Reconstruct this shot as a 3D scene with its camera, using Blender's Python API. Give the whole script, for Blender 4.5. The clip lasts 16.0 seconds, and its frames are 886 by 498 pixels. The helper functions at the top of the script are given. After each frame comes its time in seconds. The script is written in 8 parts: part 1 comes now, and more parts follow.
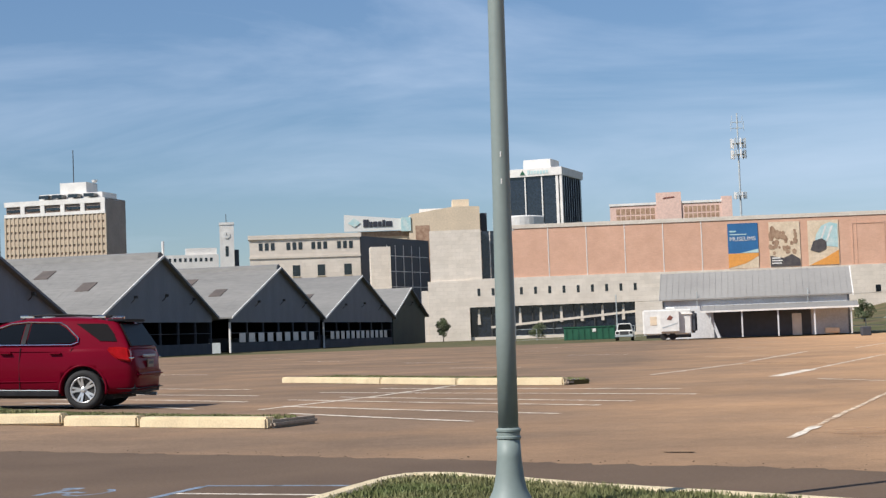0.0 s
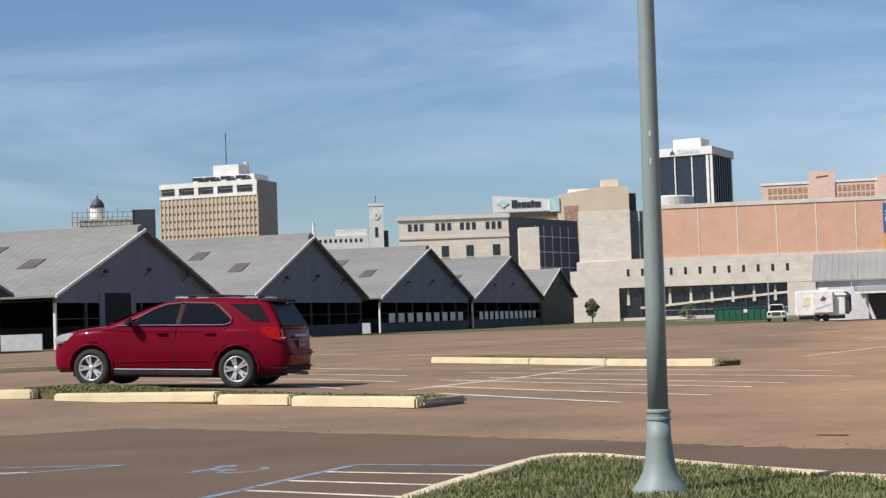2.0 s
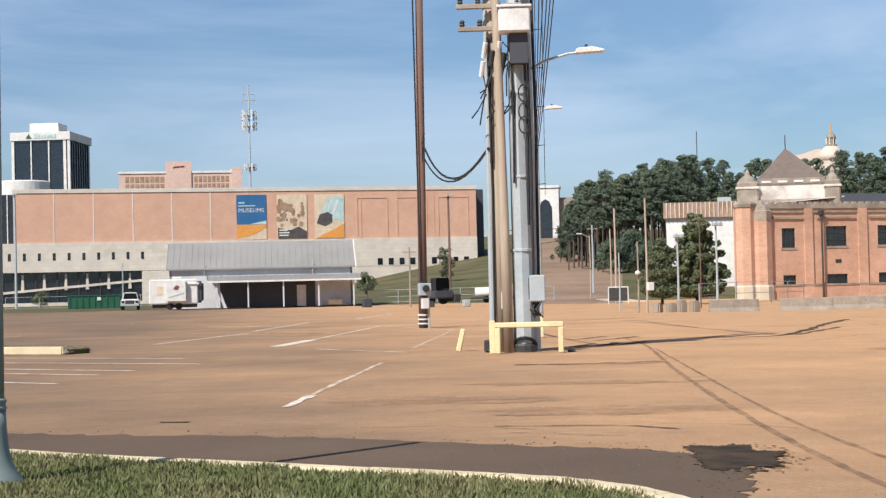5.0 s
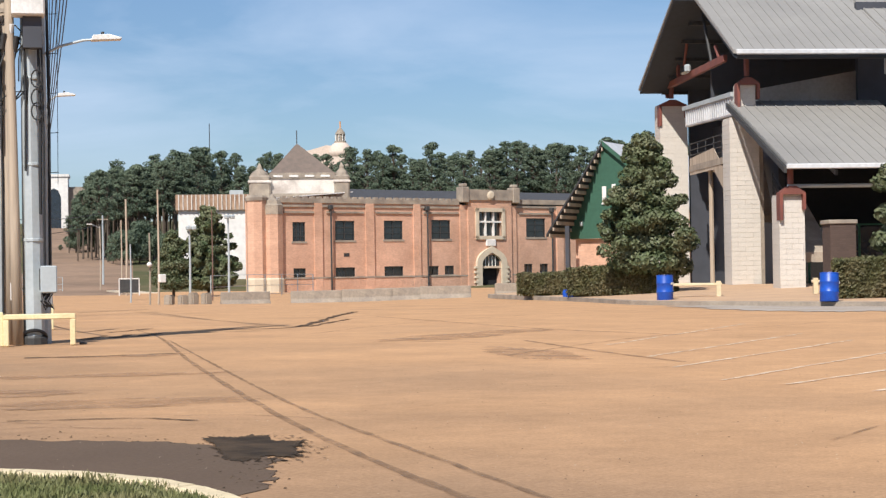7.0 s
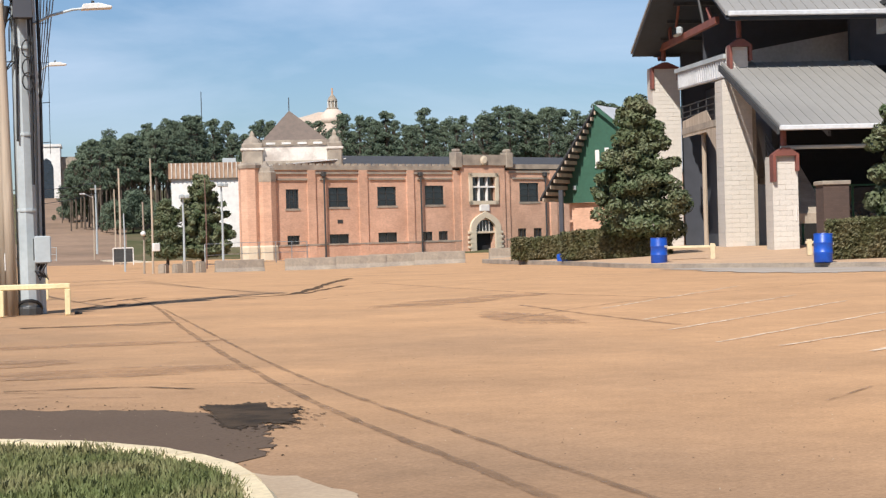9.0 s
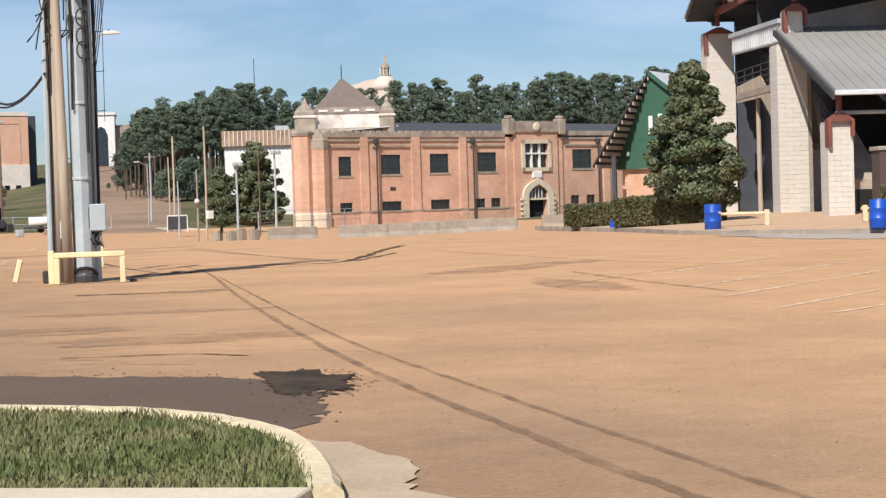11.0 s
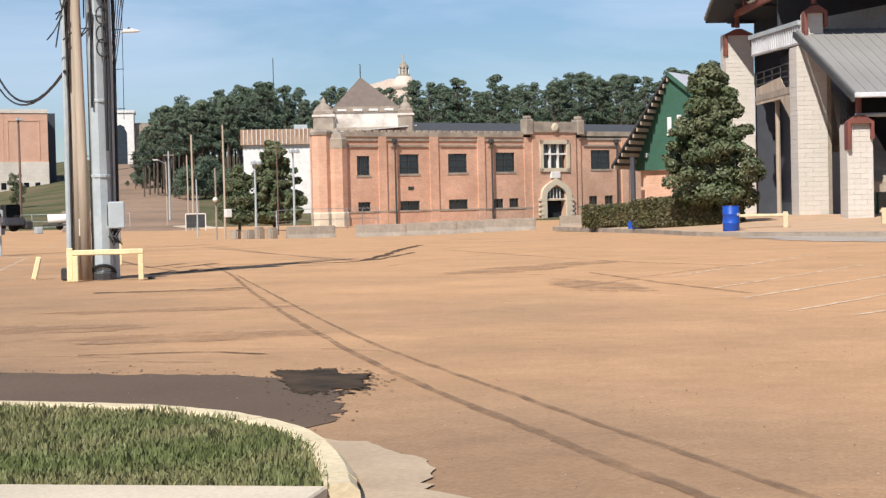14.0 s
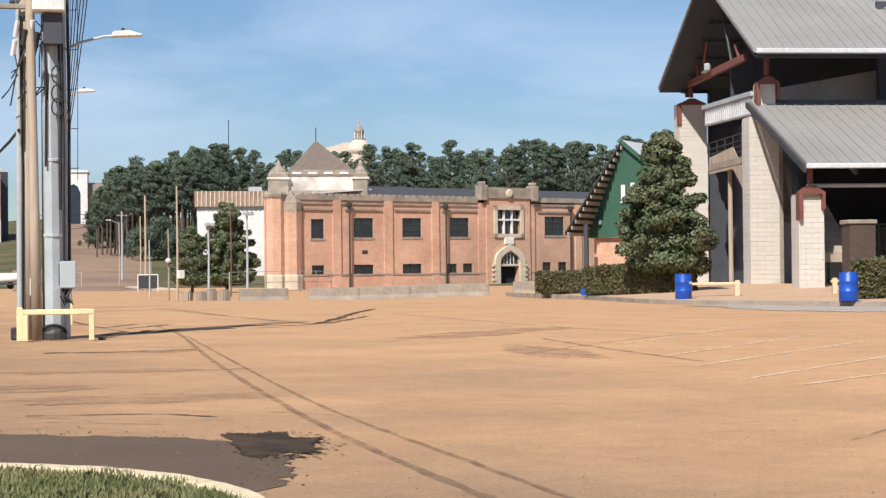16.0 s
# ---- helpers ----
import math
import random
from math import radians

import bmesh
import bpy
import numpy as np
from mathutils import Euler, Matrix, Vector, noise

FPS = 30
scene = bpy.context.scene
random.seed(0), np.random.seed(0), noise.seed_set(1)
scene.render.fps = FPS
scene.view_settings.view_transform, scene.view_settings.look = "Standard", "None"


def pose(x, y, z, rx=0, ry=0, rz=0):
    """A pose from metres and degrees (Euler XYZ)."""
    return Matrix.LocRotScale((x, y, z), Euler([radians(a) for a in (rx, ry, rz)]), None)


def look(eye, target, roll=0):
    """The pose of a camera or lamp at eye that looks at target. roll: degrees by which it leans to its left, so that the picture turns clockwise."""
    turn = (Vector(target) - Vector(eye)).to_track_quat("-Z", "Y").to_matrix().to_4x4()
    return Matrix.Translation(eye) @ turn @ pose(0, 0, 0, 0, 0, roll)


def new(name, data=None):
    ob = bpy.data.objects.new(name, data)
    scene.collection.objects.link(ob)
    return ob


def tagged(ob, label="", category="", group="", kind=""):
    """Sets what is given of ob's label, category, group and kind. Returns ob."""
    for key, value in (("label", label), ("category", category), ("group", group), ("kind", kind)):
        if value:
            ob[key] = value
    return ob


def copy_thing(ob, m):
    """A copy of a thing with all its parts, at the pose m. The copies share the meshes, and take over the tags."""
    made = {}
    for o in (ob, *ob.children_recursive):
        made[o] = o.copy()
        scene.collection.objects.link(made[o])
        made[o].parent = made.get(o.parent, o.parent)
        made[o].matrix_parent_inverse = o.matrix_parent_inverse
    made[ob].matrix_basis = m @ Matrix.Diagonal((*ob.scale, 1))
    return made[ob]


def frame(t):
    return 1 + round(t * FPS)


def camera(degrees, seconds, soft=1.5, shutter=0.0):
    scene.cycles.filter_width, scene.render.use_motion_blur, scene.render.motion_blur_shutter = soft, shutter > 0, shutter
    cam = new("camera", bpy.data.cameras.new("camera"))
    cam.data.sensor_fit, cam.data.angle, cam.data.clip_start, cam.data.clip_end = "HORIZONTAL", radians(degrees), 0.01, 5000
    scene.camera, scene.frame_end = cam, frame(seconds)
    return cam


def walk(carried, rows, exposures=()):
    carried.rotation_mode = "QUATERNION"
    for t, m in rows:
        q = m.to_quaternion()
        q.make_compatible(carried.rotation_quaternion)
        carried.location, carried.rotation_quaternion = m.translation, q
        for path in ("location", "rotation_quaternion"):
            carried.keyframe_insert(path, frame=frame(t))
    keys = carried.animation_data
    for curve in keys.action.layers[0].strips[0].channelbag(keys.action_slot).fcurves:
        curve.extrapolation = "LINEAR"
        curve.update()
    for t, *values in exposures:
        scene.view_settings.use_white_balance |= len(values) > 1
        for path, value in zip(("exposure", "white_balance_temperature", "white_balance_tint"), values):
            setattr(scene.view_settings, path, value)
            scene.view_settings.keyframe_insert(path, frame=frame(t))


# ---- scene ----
# The camera stands on one spot and turns: seconds, yaw, pitch, roll.
EYE = 1.2
cam = camera(29.3, 16.0, soft=1.35)
ROWS = [
    (0.0, 0.107, 2.918, 2.095),
    (0.5, 3.281, 2.714, 2.126),
    (1.0, 4.919, 2.508, 2.127),
    (1.5, 5.646, 2.591, 2.120),
    (2.0, 5.129, 2.439, 1.981),
    (2.5, 3.757, 1.912, 1.786),
    (3.0, 1.368, 1.476, 1.777),
    (3.5, -2.635, 1.654, 1.750),
    (4.0, -8.493, 1.931, 1.643),
    (4.5, -13.413, 1.804, 1.541),
    (5.0, -16.430, 1.403, 1.349),
    (5.2, -17.223, 1.168, 1.195),
    (7.3, -34.366, 0.854, 1.211),
    (7.5, -34.807, 0.816, 1.449),
    (8.0, -35.079, 0.230, 1.516),
    (8.5, -33.827, -0.176, 1.653),
    (9.0, -33.068, -0.355, 1.591),
    (9.5, -32.725, -0.643, 1.499),
    (11.8, -30.932, -1.976, 1.735),
    (12.0, -31.020, -2.132, 1.765),
    (12.5, -31.149, -2.069, 1.650),
    (13.0, -31.002, -2.058, 1.393),
    (13.5, -30.693, -1.986, 1.403),
    (14.0, -30.681, -1.409, 1.358),
    (14.5, -30.960, -1.053, 1.098),
    (15.0, -31.148, -0.709, 0.903),
    (15.5, -31.582, 0.180, 0.700),
    (16.0, -32.249, 0.745, 0.581),
]


def sway(t):
    """The small step to the side that goes with the quick pan."""
    keys = [(0.0, 0.0), (2.5, 0.0), (3.0, 0.02), (3.5, 0.048), (4.0, 0.077), (4.5, 0.088), (5.2, 0.085), (7.3, 0.0), (16.0, 0.0)]
    for (a, u), (b, v) in zip(keys, keys[1:]):
        if t <= b:
            return u + (v - u) * (t - a) / (b - a)
    return 0.0


walk(cam, [(t, pose(sway(t) * math.cos(radians(yaw)), sway(t) * math.sin(radians(yaw)), EYE, 90 + pitch, roll, yaw)) for t, yaw, pitch, roll in ROWS], exposures=[(0.0, 0.32, 5850, 10), (16.0, 0.38, 5850, 10)])

# ---- world and sun ----
SUN_EL = radians(46)
SUN_DIR = Vector((-math.cos(radians(36)) * math.cos(SUN_EL), -math.sin(radians(36)) * math.cos(SUN_EL), math.sin(SUN_EL)))
world = bpy.data.worlds.new("sky")
scene.world = world
world.use_nodes = True
wn, wl = world.node_tree.nodes, world.node_tree.links
sky = wn.new("ShaderNodeTexSky")
sky.sky_type = "NISHITA"
sky.sun_disc = False
sky.sun_elevation = SUN_EL
sky.sun_rotation = math.atan2(SUN_DIR.x, SUN_DIR.y)
sky.air_density, sky.dust_density, sky.ozone_density = 1.0, 0.1, 2.0
tc = wn.new("ShaderNodeTexCoord")
mp = wn.new("ShaderNodeMapping")
mp.inputs["Scale"].default_value = (1.0, 1.0, 4.5)
mp.inputs["Rotation"].default_value = (0.1, 0.12, 0.3)
wl.new(tc.outputs["Generated"], mp.inputs["Vector"])
nz = wn.new("ShaderNodeTexNoise")
nz.inputs["Scale"].default_value = 3.2
nz.inputs["Detail"].default_value = 7
nz.inputs["Roughness"].default_value = 0.55
nz.inputs["Distortion"].default_value = 0.6
wl.new(mp.outputs["Vector"], nz.inputs["Vector"])
rp = wn.new("ShaderNodeValToRGB")
rp.color_ramp.elements[0].position, rp.color_ramp.elements[1].position = 0.44, 0.80
rp.color_ramp.elements[0].color, rp.color_ramp.elements[1].color = (0, 0, 0, 1), (0.6, 0.6, 0.6, 1)
wl.new(nz.outputs["Fac"], rp.inputs["Fac"])
mx = wn.new("ShaderNodeMixRGB")
mx.inputs["Color2"].default_value = (8.6, 9.4, 10.6, 1)
wl.new(rp.outputs["Color"], mx.inputs["Fac"])
tint = wn.new("ShaderNodeMixRGB")
tint.blend_type = "MULTIPLY"
tint.inputs["Fac"].default_value = 1.0
wl.new(sky.outputs["Color"], tint.inputs["Color1"])
# a greyer, deeper blue low over the town
sepz = wn.new("ShaderNodeSeparateXYZ")
wl.new(tc.outputs["Generated"], sepz.inputs[0])
low = wn.new("ShaderNodeMapRange")
low.inputs["From Min"].default_value, low.inputs["From Max"].default_value = 0.03, 0.22
wl.new(sepz.outputs["Z"], low.inputs["Value"])
haze = wn.new("ShaderNodeMixRGB")
haze.inputs["Color1"].default_value, haze.inputs["Color2"].default_value = (0.76, 0.80, 0.87, 1), (1.0, 1.03, 1.07, 1)
wl.new(low.outputs["Result"], haze.inputs["Fac"])
wl.new(haze.outputs["Color"], tint.inputs["Color2"])
wl.new(tint.outputs["Color"], mx.inputs["Color1"])
bg = wn["Background"]
bg.inputs["Strength"].default_value = 0.068
wl.new(mx.outputs["Color"], bg.inputs["Color"])

sun = new("sun", bpy.data.lights.new("sun", "SUN"))
sun.data.energy, sun.data.angle, sun.data.color = 5.0, radians(0.5), (1.0, 0.90, 0.76)
sun.matrix_world = look(SUN_DIR * 100, (0, 0, 0))
# ---- mesh helpers ----
def part(name, bm, material, parent, label="", smooth=False):
    me = bpy.data.meshes.new(name)
    bm.normal_update()
    bm.to_mesh(me)
    bm.free()
    for m in (material if isinstance(material, (list, tuple)) else [material]):
        me.materials.append(m)
    if smooth:
        for p in me.polygons:
            p.use_smooth = True
    ob = new(name, me)
    ob.parent = parent
    if label:
        ob["label"] = label
    return ob


def same_part(ob, m, parent):
    """Another piece on the mesh of ob."""
    o = new(ob.name.split(".")[0], ob.data)
    o.parent, o.matrix_basis = parent, m
    return o


def thing(name, m, label, category, group="", kind=""):
    e = new(name)
    e.empty_display_size = 0.2
    e.matrix_basis = m
    return tagged(e, label, category, group, kind)


def solid(name, bm, material, label, category, group="", kind="", m=None, smooth=False):
    ob = part(name, bm, material, None, smooth=smooth)
    if m is not None:
        ob.matrix_basis = m
    return tagged(ob, label, category, group, kind)


def B():
    return bmesh.new()


def box(bm, x0, x1, y0, y1, z0, z1, mi=0):
    v = [bm.verts.new(c) for c in ((x0, y0, z0), (x1, y0, z0), (x1, y1, z0), (x0, y1, z0), (x0, y0, z1), (x1, y0, z1), (x1, y1, z1), (x0, y1, z1))]
    for f in ((3, 2, 1, 0), (4, 5, 6, 7), (0, 1, 5, 4), (1, 2, 6, 5), (2, 3, 7, 6), (3, 0, 4, 7)):
        bm.faces.new([v[i] for i in f]).material_index = mi
    return bm


def bevel(bm, w, seg=1):
    bmesh.ops.bevel(bm, geom=bm.edges[:], offset=w, segments=seg, affect="EDGES", clamp_overlap=True)
    return bm


def rbox(x0, x1, y0, y1, z0, z1, w=0.02, seg=1):
    return bevel(box(B(), x0, x1, y0, y1, z0, z1), w, seg)


def prism(bm, pts, d, axis="y", o=0.0, mi=0):
    """A flat outline of 2D points, pushed along an axis from o to o + d."""
    def at(p, e):
        return {"y": (p[0], e, p[1]), "x": (e, p[0], p[1]), "z": (p[0], p[1], e)}[axis]
    a = [bm.verts.new(at(p, o)) for p in pts]
    b = [bm.verts.new(at(p, o + d)) for p in pts]
    n = len(pts)
    fs = [bm.faces.new(a), bm.faces.new(b[::-1])]
    for i in range(n):
        fs.append(bm.faces.new((a[i], b[i], b[(i + 1) % n], a[(i + 1) % n])))
    for f in fs:
        f.material_index = mi
    bmesh.ops.recalc_face_normals(bm, faces=fs)
    return bm


def tube(bm, pts, r, n=8, r2=None, cap=True, mi=0):
    """A round bar through points; r may taper to r2."""
    pts = [Vector(p) for p in pts]
    rings = []
    for i, p in enumerate(pts):
        d = (pts[min(i + 1, len(pts) - 1)] - pts[max(i - 1, 0)]).normalized()
        u = d.orthogonal().normalized() if i == 0 else (rings[-1][1] - d * rings[-1][1].dot(d)).normalized()
        w = d.cross(u)
        rr = r if r2 is None else r + (r2 - r) * i / (len(pts) - 1)
        rings.append(([bm.verts.new(p + (u * math.cos(a) + w * math.sin(a)) * rr) for a in (2 * math.pi * k / n for k in range(n))], u))
    for (a, _), (b, _) in zip(rings, rings[1:]):
        for k in range(n):
            bm.faces.new((a[k], a[(k + 1) % n], b[(k + 1) % n], b[k])).material_index = mi
    if cap:
        bm.faces.new(rings[0][0][::-1]).material_index = mi
        bm.faces.new(rings[-1][0]).material_index = mi
    return bm


def lathe(bm, prof, n=20, c=(0, 0)):
    """A turned body: prof is (radius, height) from the bottom up."""
    rings = [[bm.verts.new((c[0] + r * math.cos(2 * math.pi * k / n), c[1] + r * math.sin(2 * math.pi * k / n), z)) for k in range(n)] for r, z in prof]
    for a, b in zip(rings, rings[1:]):
        for k in range(n):
            bm.faces.new((a[k], a[(k + 1) % n], b[(k + 1) % n], b[k]))
    bm.faces.new(rings[0][::-1])
    bm.faces.new(rings[-1])
    return bm


def ribbon(bm, pts, w, z=0.004, ragged=0.0, rnd=None, step=0.35):
    """A flat strip along a line of ground points, of width w, with a ragged edge."""
    fine = []
    for a, b in zip(pts, pts[1:]):
        a, b = Vector(a), Vector(b)
        n = max(1, int((b - a).length / step))
        fine += [a.lerp(b, k / n) for k in range(n)]
    fine.append(Vector(pts[-1]))
    prev = None
    for i, p in enumerate(fine):
        d = (fine[min(i + 1, len(fine) - 1)] - fine[max(i - 1, 0)]).normalized()
        nrm = Vector((-d.y, d.x))
        e1, e2 = (w / 2 * (1 + ragged * rnd.uniform(-1, 1)) if ragged else w / 2 for _ in "ab")
        q = [bm.verts.new((*(p + nrm * e1), ground_z(p.x, p.y) + z)), bm.verts.new((*(p - nrm * e2), ground_z(p.x, p.y) + z))]
        if prev:
            bm.faces.new((prev[1], q[1], q[0], prev[0]))
        prev = q
    return bm


def smooth_line(pts, n=8):
    """A curve through 2D points (Catmull-Rom)."""
    P = [Vector(p) for p in pts]
    P = [P[0] * 2 - P[1]] + P + [P[-1] * 2 - P[-2]]
    out = []
    for i in range(1, len(P) - 2):
        for k in range(n):
            t = k / n
            out.append(0.5 * ((2 * P[i]) + (P[i + 1] - P[i - 1]) * t + (2 * P[i - 1] - 5 * P[i] + 4 * P[i + 1] - P[i + 2]) * t * t + (3 * P[i] - P[i - 1] - 3 * P[i + 1] + P[i + 2]) * t ** 3))
    return out + [P[-2]]


def along(p, q, z=0.0):
    """A frame at p on the ground plan whose x runs to q (y then runs away from the eye's side, z up)."""
    return pose(p[0], p[1], z, 0, 0, math.degrees(math.atan2(q[1] - p[1], q[0] - p[0])))


def letters(text, size, depth, m, material, parent, name="lettering"):
    cu = bpy.data.curves.new("text", "FONT")
    cu.body, cu.size, cu.extrude = text, size, depth
    tmp = new("text", cu)
    dg = bpy.context.evaluated_depsgraph_get()
    me = bpy.data.meshes.new_from_object(tmp.evaluated_get(dg))
    bpy.data.objects.remove(tmp)
    bpy.data.curves.remove(cu)
    me.materials.clear()
    me.materials.append(material)
    ob = new(name, me)
    ob.parent, ob.matrix_basis = parent, m
    return ob


def ground_z(x, y):
    """The lie of the land: a level lot, a slight dip, and a hill behind with the street on it."""
    r = math.hypot(x, y)
    z = 0.2 * math.exp(-((x + 11) / 5) ** 2 - ((y - 31) / 6) ** 2)
    z -= 0.5 * math.exp(-((x - 92) / 55) ** 2 - ((y - 142) / 55) ** 2)
    z -= 0.42 * math.exp(-((x - 45) / 13) ** 2 - ((y - 92) / 17) ** 2)
    if r > 150 and y > 0:
        t = min(max((r - 160) / 190, 0), 1.6)
        side = min(max((math.degrees(math.atan2(x, y)) - 9.0) / 10.5, 0), 1)
        side = side * side * (3 - 2 * side)
        hill = 9.0 * t ** 1.3 * side
        back = min(max((r - 390) / 250, 0), 1) * 12 * (1 - side)
        z += hill + back
    return z
# ---- materials ----
def mat(name, a, b=None, rough=0.7, metal=0.0, scale=6.0, fine=60.0, bump=0.15, spec=0.5, coat=0.0, lo=0.35, hi=0.65, stretch=(1, 1, 1), rand=0.0, fine_amt=0.10, dist=0.02):
    """A surface of two tones at two scales, with a fine relief."""
    m = bpy.data.materials.new(name)
    m.use_nodes = True
    n, l = m.node_tree.nodes, m.node_tree.links
    p = n["Principled BSDF"]
    b = b or tuple(c * 0.8 for c in a)
    tc = n.new("ShaderNodeTexCoord")
    mp = n.new("ShaderNodeMapping")
    mp.inputs["Scale"].default_value = stretch
    l.new(tc.outputs["Object"], mp.inputs["Vector"])
    n1 = n.new("ShaderNodeTexNoise")
    n1.inputs["Scale"].default_value, n1.inputs["Detail"].default_value = scale, 5
    l.new(mp.outputs["Vector"], n1.inputs["Vector"])
    r1 = n.new("ShaderNodeValToRGB")
    r1.color_ramp.elements[0].position, r1.color_ramp.elements[1].position = lo, hi
    r1.color_ramp.elements[0].color, r1.color_ramp.elements[1].color = (*a, 1), (*b, 1)
    l.new(n1.outputs["Fac"], r1.inputs["Fac"])
    n2 = n.new("ShaderNodeTexNoise")
    n2.inputs["Scale"].default_value, n2.inputs["Detail"].default_value = fine, 3
    l.new(mp.outputs["Vector"], n2.inputs["Vector"])
    mr = n.new("ShaderNodeMapRange")
    mr.inputs["From Min"].default_value, mr.inputs["From Max"].default_value = 0.3, 0.7
    mr.inputs["To Min"].default_value, mr.inputs["To Max"].default_value = 1 - fine_amt, 1 + fine_amt
    l.new(n2.outputs["Fac"], mr.inputs["Value"])
    mul = n.new("ShaderNodeVectorMath")
    mul.operation = "SCALE"
    l.new(r1.outputs["Color"], mul.inputs[0])
    l.new(mr.outputs["Result"], mul.inputs["Scale"])
    out = mul.outputs["Vector"]
    if rand:
        oi = n.new("ShaderNodeObjectInfo")
        m2 = n.new("ShaderNodeMapRange")
        m2.inputs["To Min"].default_value, m2.inputs["To Max"].default_value = 1 - rand, 1 + rand
        l.new(oi.outputs["Random"], m2.inputs["Value"])
        mu2 = n.new("ShaderNodeVectorMath")
        mu2.operation = "SCALE"
        l.new(out, mu2.inputs[0])
        l.new(m2.outputs["Result"], mu2.inputs["Scale"])
        out = mu2.outputs["Vector"]
    l.new(out, p.inputs["Base Color"])
    p.inputs["Roughness"].default_value, p.inputs["Metallic"].default_value = rough, metal
    p.inputs["Specular IOR Level"].default_value = spec
    p.inputs["Coat Weight"].default_value = coat
    p.inputs["Coat Roughness"].default_value = 0.04
    if bump:
        bp = n.new("ShaderNodeBump")
        bp.inputs["Strength"].default_value, bp.inputs["Distance"].default_value = bump, dist
        l.new(n2.outputs["Fac"], bp.inputs["Height"])
        l.new(bp.outputs["Normal"], p.inputs["Normal"])
    return m


def course_mat(name, a, b, mortar, w, h, joint=0.01, rough=0.85, stain=0.2, bump=0.4):
    """Coursed masonry with bricks or blocks w by h metres."""
    m = mat(name, a, b, rough=rough, scale=0.35, fine=5, bump=0, fine_amt=0.05)
    n, l = m.node_tree.nodes, m.node_tree.links
    p = n["Principled BSDF"]
    tc = n.new("ShaderNodeTexCoord")
    sep = n.new("ShaderNodeSeparateXYZ")
    l.new(tc.outputs["Object"], sep.inputs[0])
    ad = n.new("ShaderNodeMath")
    l.new(sep.outputs["X"], ad.inputs[0])
    l.new(sep.outputs["Y"], ad.inputs[1])
    cb = n.new("ShaderNodeCombineXYZ")
    l.new(ad.outputs[0], cb.inputs["X"])
    l.new(sep.outputs["Z"], cb.inputs["Y"])
    br = n.new("ShaderNodeTexBrick")
    br.inputs["Scale"].default_value = 1.0
    br.inputs["Brick Width"].default_value, br.inputs["Row Height"].default_value = w, h
    br.inputs["Mortar Size"].default_value = joint
    br.inputs["Color1"].default_value, br.inputs["Color2"].default_value, br.inputs["Mortar"].default_value = (1, 1, 1, 1), (1 - stain, 1 - stain, 1 - stain, 1), (*mortar, 1)
    l.new(cb.outputs[0], br.inputs["Vector"])
    src = p.inputs["Base Color"].links[0].from_socket
    mu = n.new("ShaderNodeMixRGB")
    mu.blend_type = "MULTIPLY"
    mu.inputs["Fac"].default_value = 1
    l.new(src, mu.inputs["Color1"])
    l.new(br.outputs["Color"], mu.inputs["Color2"])
    l.new(mu.outputs["Color"], p.inputs["Base Color"])
    bp = n.new("ShaderNodeBump")
    bp.inputs["Strength"].default_value, bp.inputs["Distance"].default_value = bump, 0.01
    bp.invert = True
    l.new(br.outputs["Fac"], bp.inputs["Height"])
    l.new(bp.outputs["Normal"], p.inputs["Normal"])
    return m


def glass_mat(name, tint=(0.02, 0.025, 0.03), rough=0.05):
    """Dark window glass seen from outside."""
    return mat(name, tint, tuple(c * 0.6 for c in tint), rough=rough, spec=0.8, bump=0.0, scale=0.8, fine=2.0)


LOT = mat("lot_asphalt", (0.216, 0.147, 0.096), (0.172, 0.118, 0.078), rough=0.95, scale=0.09, fine=14, bump=0.06, lo=0.36, hi=0.62, fine_amt=0.10, spec=0.15)


